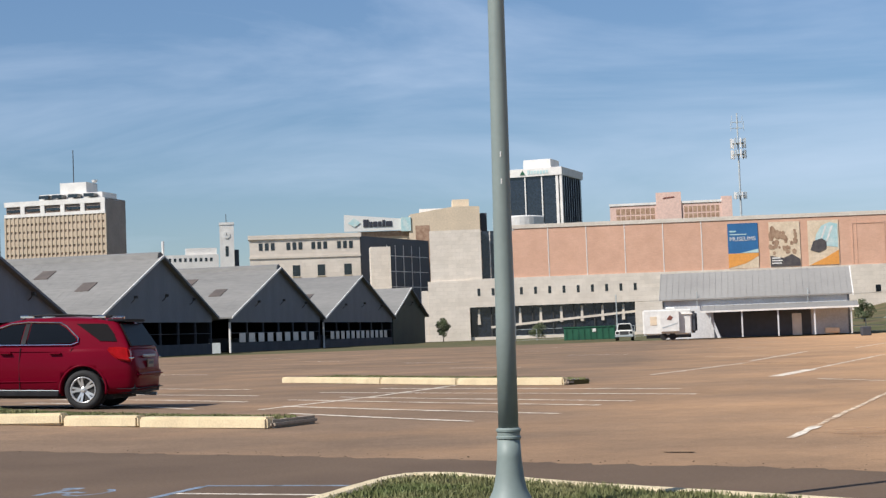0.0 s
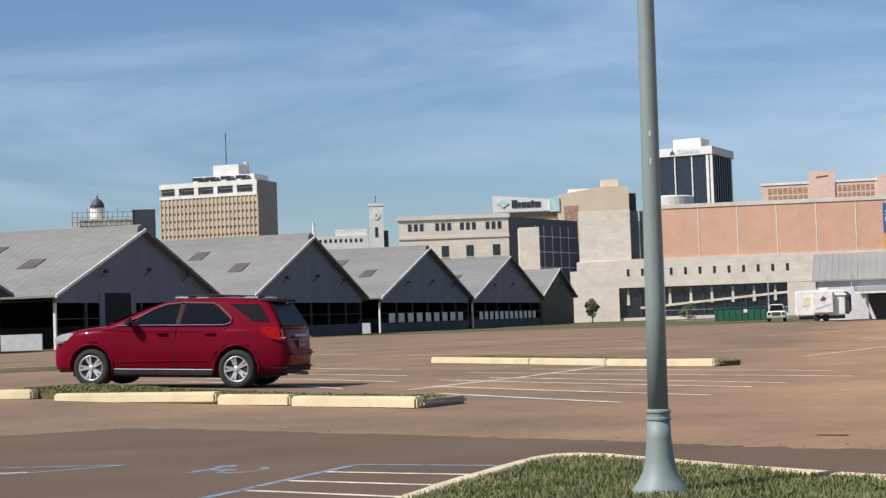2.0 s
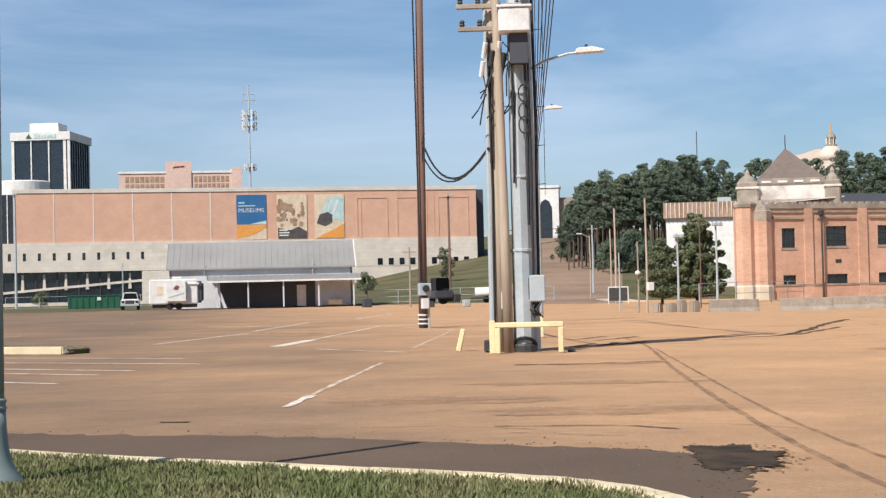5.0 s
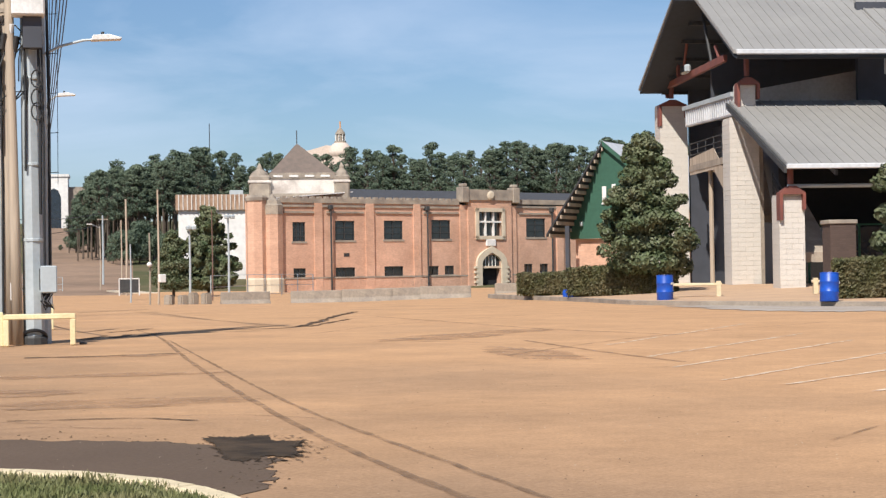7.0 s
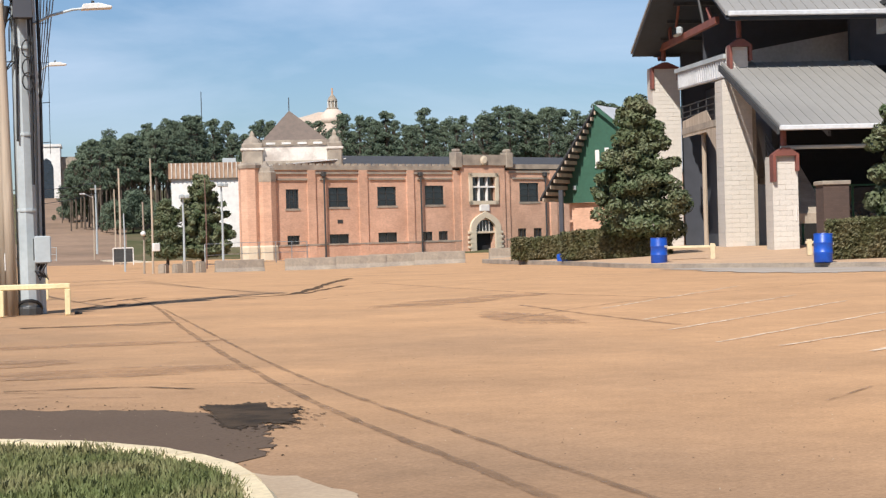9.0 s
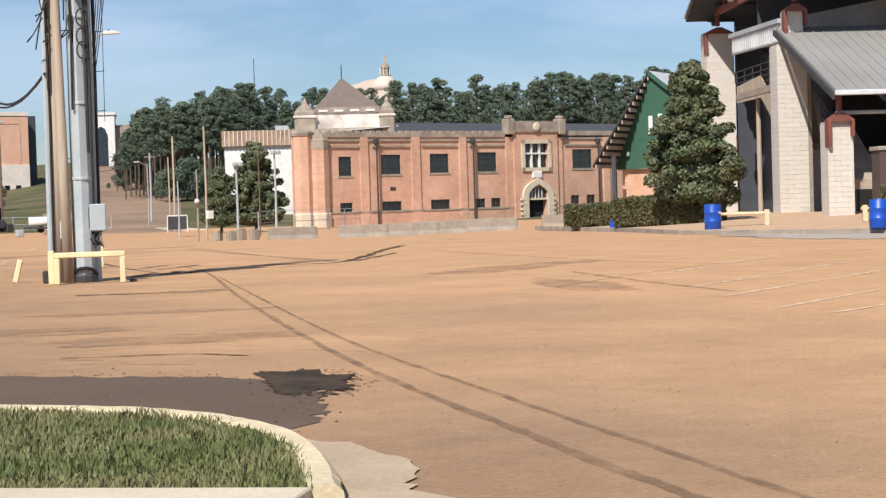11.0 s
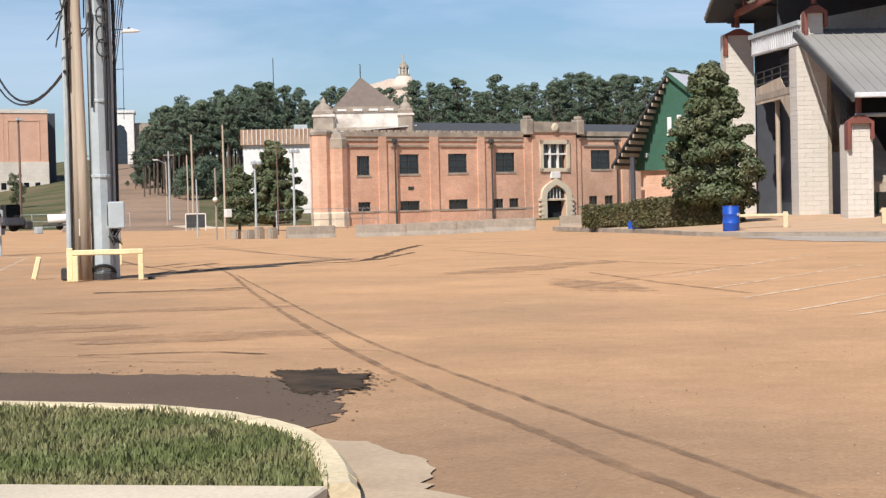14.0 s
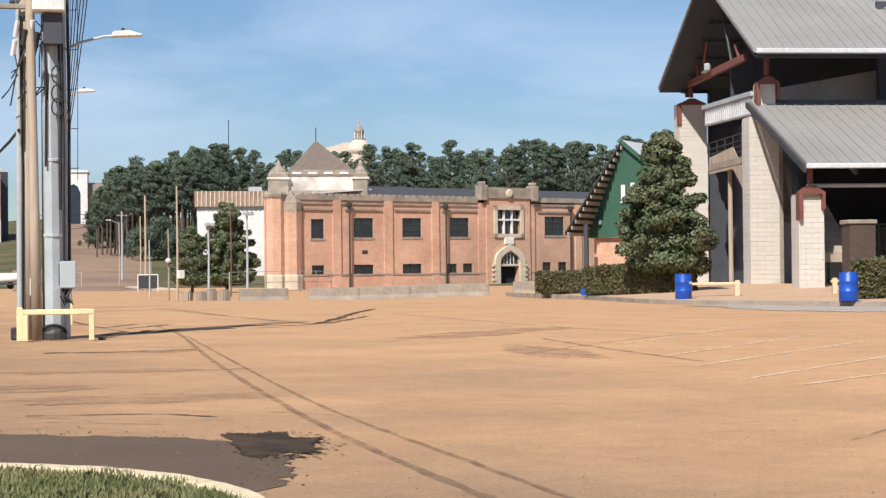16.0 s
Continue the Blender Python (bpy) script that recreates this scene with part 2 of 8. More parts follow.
def dust_over(m, colour, x0, x1):
    """Sandy dust that thickens from x0 to x1 askew across the lot, broken up by noise."""
    n, l = m.node_tree.nodes, m.node_tree.links
    p = n["Principled BSDF"]
    src = p.inputs["Base Color"].links[0].from_socket
    tc = n.new("ShaderNodeTexCoord")
    sep = n.new("ShaderNodeSeparateXYZ")
    l.new(tc.outputs["Object"], sep.inputs[0])
    mr = n.new("ShaderNodeMapRange")
    mr.inputs["From Min"].default_value, mr.inputs["From Max"].default_value = x0, x1
    drift = n.new("ShaderNodeMath")
    drift.operation = "MULTIPLY_ADD"
    drift.inputs[1].default_value = -0.16
    l.new(sep.outputs["Y"], drift.inputs[0])
    l.new(sep.outputs["X"], drift.inputs[2])
    l.new(drift.outputs[0], mr.inputs["Value"])
    nz = n.new("ShaderNodeTexNoise")
    nz.inputs["Scale"].default_value, nz.inputs["Detail"].default_value = 0.22, 6
    l.new(tc.outputs["Object"], nz.inputs["Vector"])
    mul = n.new("ShaderNodeMath")
    mul.operation = "MULTIPLY_ADD"
    l.new(nz.outputs["Fac"], mul.inputs[0])
    mul.inputs[1].default_value = 1.3
    mul.inputs[2].default_value = -0.6
    ad = n.new("ShaderNodeMath")
    ad.use_clamp = True
    l.new(mr.outputs["Result"], ad.inputs[0])
    l.new(mul.outputs[0], ad.inputs[1])
    mx = n.new("ShaderNodeMixRGB")
    mx.inputs["Color2"].default_value = (*colour, 1)
    l.new(ad.outputs[0], mx.inputs["Fac"])
    l.new(src, mx.inputs["Color1"])
    # keep the fine grain in the dust
    g = n.new("ShaderNodeTexNoise")
    g.inputs["Scale"].default_value, g.inputs["Detail"].default_value = 26, 5
    l.new(tc.outputs["Object"], g.inputs["Vector"])
    m2 = n.new("ShaderNodeMapRange")
    m2.inputs["From Min"].default_value, m2.inputs["From Max"].default_value = 0.3, 0.7
    m2.inputs["To Min"].default_value, m2.inputs["To Max"].default_value = 0.90, 1.10
    l.new(g.outputs["Fac"], m2.inputs["Value"])
    sc = n.new("ShaderNodeVectorMath")
    sc.operation = "SCALE"
    l.new(mx.outputs["Color"], sc.inputs[0])
    l.new(m2.outputs["Result"], sc.inputs["Scale"])
    l.new(sc.outputs["Vector"], p.inputs["Base Color"])


dust_over(LOT, (0.480, 0.285, 0.148), -4.5, 11.0)


def mottle(m, scales):
    """Broad and small blotches of dirt over a surface."""
    n, l = m.node_tree.nodes, m.node_tree.links
    p = n["Principled BSDF"]
    tc = n.new("ShaderNodeTexCoord")
    for sc, amt, rough in scales:
        src = p.inputs["Base Color"].links[0].from_socket
        nz = n.new("ShaderNodeTexNoise")
        nz.inputs["Scale"].default_value, nz.inputs["Detail"].default_value, nz.inputs["Roughness"].default_value = sc, 6, rough
        l.new(tc.outputs["Object"], nz.inputs["Vector"])
        mr = n.new("ShaderNodeMapRange")
        mr.inputs["From Min"].default_value, mr.inputs["From Max"].default_value = 0.32, 0.68
        mr.inputs["To Min"].default_value, mr.inputs["To Max"].default_value = 1 - amt, 1 + amt
        l.new(nz.outputs["Fac"], mr.inputs["Value"])
        s = n.new("ShaderNodeVectorMath")
        s.operation = "SCALE"
        l.new(src, s.inputs[0])
        l.new(mr.outputs["Result"], s.inputs["Scale"])
        l.new(s.outputs["Vector"], p.inputs["Base Color"])


def worn(m, scale, lo, hi):
    """Wear a thin marking away in flecks, so that the ground shows through."""
    n, l = m.node_tree.nodes, m.node_tree.links
    nz = n.new("ShaderNodeTexNoise")
    nz.inputs["Scale"].default_value, nz.inputs["Detail"].default_value, nz.inputs["Roughness"].default_value = scale, 8, 0.7
    l.new(n.new("ShaderNodeTexCoord").outputs["Object"], nz.inputs["Vector"])
    mr = n.new("ShaderNodeMapRange")
    mr.inputs["From Min"].default_value, mr.inputs["From Max"].default_value = 0.38, 0.62
    mr.inputs["To Min"].default_value, mr.inputs["To Max"].default_value = lo, hi
    l.new(nz.outputs["Fac"], mr.inputs["Value"])
    l.new(mr.outputs["Result"], n["Principled BSDF"].inputs["Alpha"])


mottle(LOT, [(0.55, 0.10, 0.6), (3.2, 0.09, 0.7), (48.0, 0.13, 0.6)])
ROAD = mat("road_asphalt", (0.134, 0.094, 0.065), (0.110, 0.077, 0.054), rough=0.95, scale=0.5, fine=30, bump=0.3, spec=0.15)
GRASSY = mat("turf", (0.070, 0.082, 0.034), (0.150, 0.118, 0.068), rough=1.0, scale=0.12, fine=1.5, bump=0.4, spec=0.1)
SOIL = mat("turf_soil", (0.075, 0.075, 0.03), (0.12, 0.10, 0.05), rough=1.0, scale=2.0, fine=40, bump=0.5, spec=0.1)
BLADE = mat("grass_blade", (0.125, 0.148, 0.050), (0.205, 0.188, 0.085), rough=0.6, scale=1.6, fine=25, bump=0, spec=0.25, fine_amt=0.25)
CONC = mat("concrete", (0.60, 0.51, 0.375), (0.51, 0.43, 0.315), rough=0.9, scale=1.2, fine=45, bump=0.2)
KERB = mat("kerb_paint", (0.66, 0.545, 0.345), (0.55, 0.45, 0.285), rough=0.85, scale=2.2, fine=30, bump=0.3)
GREYCONC = mat("weathered_concrete", (0.36, 0.30, 0.23), (0.24, 0.20, 0.16), rough=0.95, scale=1.0, fine=14, bump=0.4)
POSTPAINT = mat("post_paint", (0.20, 0.24, 0.22), (0.18, 0.215, 0.20), rough=0.55, scale=2, fine=30, bump=0.02, fine_amt=0.03)
WHITELINE = mat("line_paint", (0.80, 0.72, 0.60), (0.50, 0.38, 0.27), rough=0.9, scale=2.5, fine=18, bump=0.1, lo=0.46, hi=0.72)
BLUELINE = mat("blue_paint", (0.21, 0.28, 0.37), (0.17, 0.17, 0.18), rough=0.9, scale=4, fine=18, bump=0.1, lo=0.42, hi=0.7)
TAR = mat("tar", (0.034, 0.025, 0.017), (0.085, 0.058, 0.036), rough=0.95, spec=0.15, scale=3, fine=30, bump=0.4)
TYREMARK = mat("tyre_mark", (0.17, 0.105, 0.06), (0.22, 0.135, 0.075), rough=0.95, scale=0.8, fine=10, bump=0.1, lo=0.4, hi=0.7)
WOOD = mat("pole_wood", (0.47, 0.38, 0.285), (0.35, 0.28, 0.205), rough=0.9, scale=3, fine=30, bump=0.4, stretch=(1, 1, 0.06))
DARKWOOD = mat("brown_pole_wood", (0.19, 0.115, 0.088), (0.13, 0.08, 0.062), rough=0.9, scale=3, fine=30, bump=0.4, stretch=(1, 1, 0.06))
GALV = mat("galvanised_steel", (0.44, 0.475, 0.48), (0.37, 0.40, 0.405), rough=0.55, metal=0.1, scale=1.5, fine=12, bump=0.02, fine_amt=0.07)
DARKMETAL = mat("dark_metal", (0.03, 0.03, 0.03), (0.05, 0.048, 0.045), rough=0.6, scale=5, fine=30, bump=0.1)
CABLE = mat("black_cable", (0.012, 0.012, 0.013), rough=0.6, bump=0)
YELLOW = mat("yellow_paint", (0.78, 0.66, 0.38), (0.66, 0.54, 0.30), rough=0.6, scale=3, fine=25, bump=0.15)
WHITE = mat("white_paint", (0.72, 0.70, 0.66), (0.62, 0.60, 0.56), rough=0.5, scale=2, fine=20, bump=0.08)
STAINWHITE = mat("stained_white_wall", (0.66, 0.60, 0.53), (0.40, 0.34, 0.29), rough=0.85, scale=0.9, fine=6, bump=0.1, lo=0.42, hi=0.72)
BARNWALL = mat("barn_siding", (0.155, 0.168, 0.195), (0.135, 0.147, 0.172), rough=0.7, scale=0.25, fine=2, bump=0.02, stretch=(2, 2, 0.6), fine_amt=0.06)
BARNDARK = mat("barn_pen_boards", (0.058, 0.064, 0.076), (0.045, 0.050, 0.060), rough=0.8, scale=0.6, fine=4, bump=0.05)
RUSTPANEL = mat("rusted_panel", (0.115, 0.092, 0.078), (0.085, 0.070, 0.062), rough=0.8, scale=0.8, fine=5, bump=0.05)
BARNGREEN = mat("barn_green", (0.045, 0.065, 0.055), (0.035, 0.05, 0.045), rough=0.7, scale=0.25, fine=3, bump=0.1)
BARNROOF = mat("barn_roof_sheet", (0.222, 0.212, 0.195), (0.182, 0.175, 0.162), rough=0.75, metal=0.0, scale=0.22, fine=2.5, bump=0.1, stretch=(1, 0.3, 1))
# near-black painted into openings, barn insides and wheel wells as their shade
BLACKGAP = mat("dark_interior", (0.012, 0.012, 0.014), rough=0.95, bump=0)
STONE = course_mat("grey_limestone", (0.71, 0.63, 0.535), (0.63, 0.555, 0.465), (0.8, 0.78, 0.76), 1.5, 0.75, 0.02, stain=0.10)
PINKBRICK = course_mat("pink_brick_panel", (0.66, 0.395, 0.275), (0.61, 0.36, 0.245), (0.95, 0.93, 0.92), 0.6, 0.2, 0.012, stain=0.06)
BRICK = course_mat("armory_brick", (0.65, 0.40, 0.275), (0.55, 0.33, 0.22), (0.95, 0.92, 0.9), 0.23, 0.077, 0.011, stain=0.16)
BLOCK = mat("split_block", (0.60, 0.55, 0.48), (0.52, 0.47, 0.41), rough=0.95, scale=0.8, fine=25, bump=0.3, rand=0.035)
# bluish dark tone that paints the shade under the upper canopy
ROOFSHADE = mat("painted_roof_deck", (0.040, 0.052, 0.072), (0.034, 0.044, 0.060), rough=0.8, scale=0.5, fine=4, bump=0)
REDSTEEL = mat("red_oxide_steel", (0.20, 0.062, 0.042), (0.15, 0.05, 0.036), rough=0.6, scale=2, fine=15, bump=0.1)
ROOFSHEET = mat("ribbed_roof_sheet", (0.30, 0.285, 0.262), (0.26, 0.247, 0.228), rough=0.6, metal=0.1, scale=0.25, fine=3, bump=0.0, fine_amt=0.03)
WHITESHEET = mat("white_sheet", (0.62, 0.62, 0.62), (0.50, 0.50, 0.50), rough=0.5, metal=0.1, scale=0.5, fine=6, bump=0.05)
DARKSHINGLE = mat("dark_shingle", (0.045, 0.045, 0.05), (0.06, 0.058, 0.058), rough=0.9, scale=2, fine=8, bump=0.3)
BROWNSHINGLE = mat("brown_shingle", (0.17, 0.13, 0.105), (0.14, 0.11, 0.09), rough=0.9, scale=2, fine=8, bump=0.3)
GREENWALL = mat("green_siding", (0.032, 0.10, 0.062), (0.026, 0.085, 0.052), rough=0.7, scale=0.5, fine=6, bump=0.1)
GLASS = glass_mat("window_glass")
GLASSB = glass_mat("tower_glass", (0.020, 0.026, 0.038), 0.12)
BEIGE = mat("beige_concrete", (0.66, 0.55, 0.40), (0.58, 0.48, 0.35), rough=0.85, scale=0.1, fine=1.5, bump=0)
CREAM = mat("cream_render", (0.66, 0.53, 0.38), (0.58, 0.47, 0.34), rough=0.85, scale=0.1, fine=1.5, bump=0)
PALE = mat("pale_render", (0.74, 0.71, 0.66), (0.64, 0.61, 0.57), rough=0.8, scale=0.2, fine=1.5, bump=0)
TOWERBEIGE = mat("pinkish_concrete", (0.66, 0.53, 0.43), (0.60, 0.48, 0.39), rough=0.85, scale=0.1, fine=1.5, bump=0)
FACADE = mat("tan_concrete_grid", (0.50, 0.40, 0.29), (0.45, 0.36, 0.26), rough=0.85, scale=0.1, fine=1.5, bump=0)
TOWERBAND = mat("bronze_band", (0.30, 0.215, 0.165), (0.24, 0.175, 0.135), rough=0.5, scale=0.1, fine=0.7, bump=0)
PINK = mat("pink_render", (0.66, 0.46, 0.38), (0.60, 0.42, 0.35), rough=0.85, scale=0.1, fine=1.5, bump=0)
# cladding tone, also painted on walls and recesses that lie in shade
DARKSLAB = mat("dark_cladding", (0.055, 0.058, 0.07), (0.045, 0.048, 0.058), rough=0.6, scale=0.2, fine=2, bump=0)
LEAF = mat("broad_leaf", (0.062, 0.088, 0.036), (0.145, 0.150, 0.080), rough=0.5, scale=0.8, fine=6, bump=0, spec=0.25, fine_amt=0.4)
# needle tones lightened to carry the haze of distance
PINELEAF = mat("pine_needles", (0.092, 0.122, 0.080), (0.130, 0.155, 0.100), rough=0.7, scale=0.15, fine=1.2, bump=0, spec=0.2, fine_amt=0.4)
HEDGELEAF = mat("hedge_leaf", (0.085, 0.090, 0.036), (0.145, 0.120, 0.060), rough=0.6, scale=1.2, fine=8, bump=0, spec=0.3, fine_amt=0.4)
BARK = mat("bark", (0.12, 0.09, 0.065), (0.08, 0.06, 0.045), rough=0.95, scale=2, fine=14, bump=0.5)
BLUEPLASTIC = mat("blue_plastic", (0.012, 0.075, 0.42), (0.012, 0.06, 0.34), rough=0.4, scale=3, fine=20, bump=0.05)
DUMPGREEN = mat("green_steel", (0.022, 0.105, 0.055), (0.018, 0.085, 0.045), rough=0.5, scale=1.0, fine=10, bump=0.05)
SAND = mat("sandy_paving", (0.52, 0.34, 0.20), (0.44, 0.29, 0.18), rough=0.95, scale=0.8, fine=20, bump=0.2)
GRAVEL = mat("grey_gravel", (0.40, 0.345, 0.29), (0.33, 0.265, 0.205), rough=0.95, scale=0.6, fine=18, bump=0.4)
CARRED = mat("car_paint", (0.135, 0.0026, 0.013), (0.128, 0.0024, 0.012), rough=0.3, metal=0.0, spec=0.02, scale=1, fine=40, bump=0, coat=0.12, fine_amt=0.03)
CARGLASS = mat("car_glass", (0.006, 0.007, 0.008), (0.004, 0.005, 0.006), rough=0.06, spec=0.3, bump=0, scale=1, fine=3)
RUBBER = mat("rubber", (0.014, 0.014, 0.015), (0.022, 0.021, 0.02), rough=0.85, scale=6, fine=60, bump=0.1)
BLACKPLASTIC = mat("black_plastic", (0.022, 0.022, 0.024), (0.03, 0.03, 0.032), rough=0.6, spec=0.08, scale=6, fine=60, bump=0.05)
CHROME = mat("chrome", (0.75, 0.75, 0.75), (0.68, 0.68, 0.68), rough=0.12, metal=1.0, scale=3, fine=20, bump=0)
ALLOY = mat("alloy", (0.66, 0.65, 0.63), (0.58, 0.57, 0.55), rough=0.3, metal=0.6, scale=3, fine=20, bump=0)
REDLENS = mat("red_lens", (0.34, 0.006, 0.010), (0.28, 0.005, 0.008), rough=0.1, spec=0.12, scale=10, fine=30, bump=0)
SIGNBLUE = mat("sign_blue", (0.035, 0.14, 0.32), (0.03, 0.12, 0.28), rough=0.6, scale=0.3, fine=3, bump=0)
SIGNORANGE = mat("sign_orange", (0.75, 0.33, 0.07), (0.70, 0.30, 0.06), rough=0.6, scale=0.3, fine=3, bump=0)
SIGNCREAM = mat("sign_cream", (0.72, 0.58, 0.42), (0.62, 0.48, 0.33), rough=0.6, scale=0.9, fine=3, bump=0)
SIGNDARK = mat("sign_dark", (0.06, 0.05, 0.055), (0.10, 0.085, 0.08), rough=0.6, scale=0.9, fine=3, bump=0)
SIGNAQUA = mat("sign_aqua", (0.36, 0.55, 0.56), (0.55, 0.63, 0.60), rough=0.6, scale=0.6, fine=3, bump=0)
SIGNBROWN = mat("sign_brown", (0.26, 0.15, 0.09), (0.42, 0.28, 0.18), rough=0.6, scale=0.9, fine=3, bump=0)
LETTERBLACK = mat("sign_lettering", (0.03, 0.03, 0.045), rough=0.6, bump=0)
HATCHGLASS = mat("tinted_hatch_glass", (0.008, 0.007, 0.008), (0.006, 0.005, 0.006), rough=0.35, spec=0.03, bump=0, scale=1, fine=3)
STREET = mat("hill_street", (0.30, 0.205, 0.14), (0.215, 0.15, 0.105), rough=0.95, scale=0.08, fine=0.9, bump=0.05, spec=0.1)
STREAK = mat("dark_streak", (0.065, 0.046, 0.032), (0.10, 0.07, 0.046), rough=0.95, scale=2, fine=20, bump=0.1, spec=0.15)
worn(STREAK, 1.6, 0.45, 1.0)
worn(TYREMARK, 2.2, 0.1, 0.6)
worn(WHITELINE, 5.0, 0.45, 1.15)
DULLPATCH = mat("dull_patch", (0.335, 0.212, 0.125), (0.41, 0.24, 0.122), rough=0.95, scale=0.9, fine=14, bump=0.05)
FAINTLINE = mat("faint_line", (0.78, 0.64, 0.47), (0.56, 0.39, 0.25), rough=0.9, scale=2.5, fine=18, bump=0.05, lo=0.42, hi=0.7)
worn(BLUELINE, 6.0, 0.5, 1.1)
worn(FAINTLINE, 4.0, 0.25, 0.95)
worn(DULLPATCH, 1.2, 0.0, 0.7)
mottle(BRICK, [(0.22, 0.10, 0.6), (1.6, 0.09, 0.7)])
mottle(PINKBRICK, [(0.12, 0.05, 0.6)])
mottle(GREYCONC, [(0.9, 0.16, 0.7)])
mottle(STONE, [(0.08, 0.06, 0.6)])
# ---- ground ----
def build_ground():
    bm = B()
    radii = [2.0]
    while radii[-1] < 4600:
        radii.append(radii[-1] * 1.07 + 0.15)
    n = 240
    rings = []
    for r in radii:
        rings.append([bm.verts.new((r * math.cos(a), r * math.sin(a), ground_z(r * math.cos(a), r * math.sin(a)))) for a in (2 * math.pi * k / n for k in range(n))])
    bm.faces.new(rings[0])
    for a, b in zip(rings, rings[1:]):
        for k in range(n):
            f = bm.faces.new((a[k], b[k], b[(k + 1) % n], a[(k + 1) % n]))
            c = f.calc_center_median()
            r = c.xy.length
            street = abs(math.degrees(math.atan2(c.x, c.y)) - 20.5) < 1.25 + 150 / (r * r / 175) if r > 160 else False
            lot = r < 172 or (c.y < 60 and r < 260)
            f.material_index = 2 if street and c.y > 0 else 0 if lot else 1
    return solid("ground", bm, [LOT, GRASSY, STREET], "sandy brown worn asphalt lot with grass banks beyond", "ground", kind="structure")


build_ground()

# Dark road strip in front of the lawn, with a ragged far edge.
def build_road():
    rnd = random.Random(4)
    bm = B()
    far = smooth_line([(-30, 36.5), (-14, 26.0), (-8.2, 22.0), (-5.0, 20.2), (-2.4, 18.3), (-0.5, 16.8), (1.2, 15.3), (2.9, 14.0), (4.1, 12.5), (5.0, 11.4), (5.15, 10.2), (4.75, 9.3), (4.3, 8.55)], 14)
    near = smooth_line([(-24, 20), (-12, 14.5), (-7.5, 11.0), (-4.5, 9.0), (-2.6, 8.8), (-1.0, 8.6), (0.2, 8.4), (1.0, 8.2), (1.8, 8.0), (2.4, 7.9), (2.8, 7.85), (3.1, 7.9), (3.4, 8.0)], 14)
    outline = [(p.x + rnd.uniform(-0.07, 0.07), p.y + rnd.uniform(-0.09, 0.09)) for p in far] + [(p.x, p.y) for p in reversed(near)]
    bm.faces.new([bm.verts.new((x, y, 0.004)) for x, y in outline])
    bmesh.ops.triangulate(bm, faces=bm.faces[:])
    for f in bm.faces:
        f.normal_update()
        if f.normal.z < 0:
            f.normal_flip()
    return solid("road", bm, ROAD, "grey-brown asphalt drive with a ragged edge", "road", kind="structure")


build_road()

# ---- lawn with the lamp post ----
LAWN = [(-1.43, 9.70), (-1.2, 10.4), (-0.97, 11.4), (-0.66, 12.5), (-0.42, 13.25), (-0.25, 13.42), (-0.02, 13.30), (0.37, 12.80), (0.97, 11.95), (1.9, 10.83), (2.88, 9.68), (3.22, 9.28), (3.47, 8.82), (3.60, 8.25), (3.56, 7.5), (3.28, 6.62), (2.98, 5.95)]
LAWN_TOP = 0.12


def build_lawn():
    lawn = thing("lawn", pose(0, 0, 0), "kerbed lawn of rough green grass beside the drive", "lawn", kind="structure")
    line = smooth_line(LAWN, 5)
    bm = B()
    top = [bm.verts.new((p.x, p.y, LAWN_TOP - 0.045)) for p in line]
    bm.faces.new(top[::-1])
    bmesh.ops.triangulate(bm, faces=bm.faces[:])
    bmesh.ops.recalc_face_normals(bm, faces=bm.faces[:])
    for f in bm.faces:
        if f.normal.z < 0:
            f.normal_flip()
    part("turf", bm, SOIL, lawn, "dry soil between the grass")
    # kerb pieces with narrow joints
    rnd = random.Random(3)
    prof = [(0.0, -0.05), (0.0, LAWN_TOP - 0.02), (0.02, LAWN_TOP), (0.115, LAWN_TOP + 0.004), (0.15, LAWN_TOP - 0.03), (0.165, -0.05)]
    step = 6
    for s in range(0, len(line) - 1, step):
        seg = line[s:min(s + step, len(line) - 1) + 1]
        bm = B()
        prev = None
        for i, p in enumerate(seg):
            gi = s + i
            d = (line[min(gi + 1, len(line) - 1)] - line[max(gi - 1, 0)]).normalized()
            out = Vector((-d.y, d.x))
            base = p + d * (0.006 if i == 0 else -0.006 if i == len(seg) - 1 else 0)
            j = rnd.uniform(-0.002, 0.002)
            ring = [bm.verts.new((*(base + out * (o - 0.03 + j)), z + (j if z > 0 else 0))) for o, z in prof]
            if prev:
                for k in range(len(prof) - 1):
                    bm.faces.new((prev[k], ring[k], ring[k + 1], prev[k + 1]))
            else:
                bm.faces.new(ring)
            prev = ring
        bm.faces.new(prev[::-1])
        bmesh.ops.recalc_face_normals(bm, faces=bm.faces[:])
        part("kerb_stone", bm, KERB, lawn)
    return lawn, line


lawn, lawn_line = build_lawn()


def inside(p, poly):
    c, j = False, len(poly) - 1
    for i in range(len(poly)):
        a, b = poly[i], poly[j]
        if (a.y > p[1]) != (b.y > p[1]) and p[0] < (b.x - a.x) * (p[1] - a.y) / (b.y - a.y) + a.x:
            c = not c
        j = i
    return c


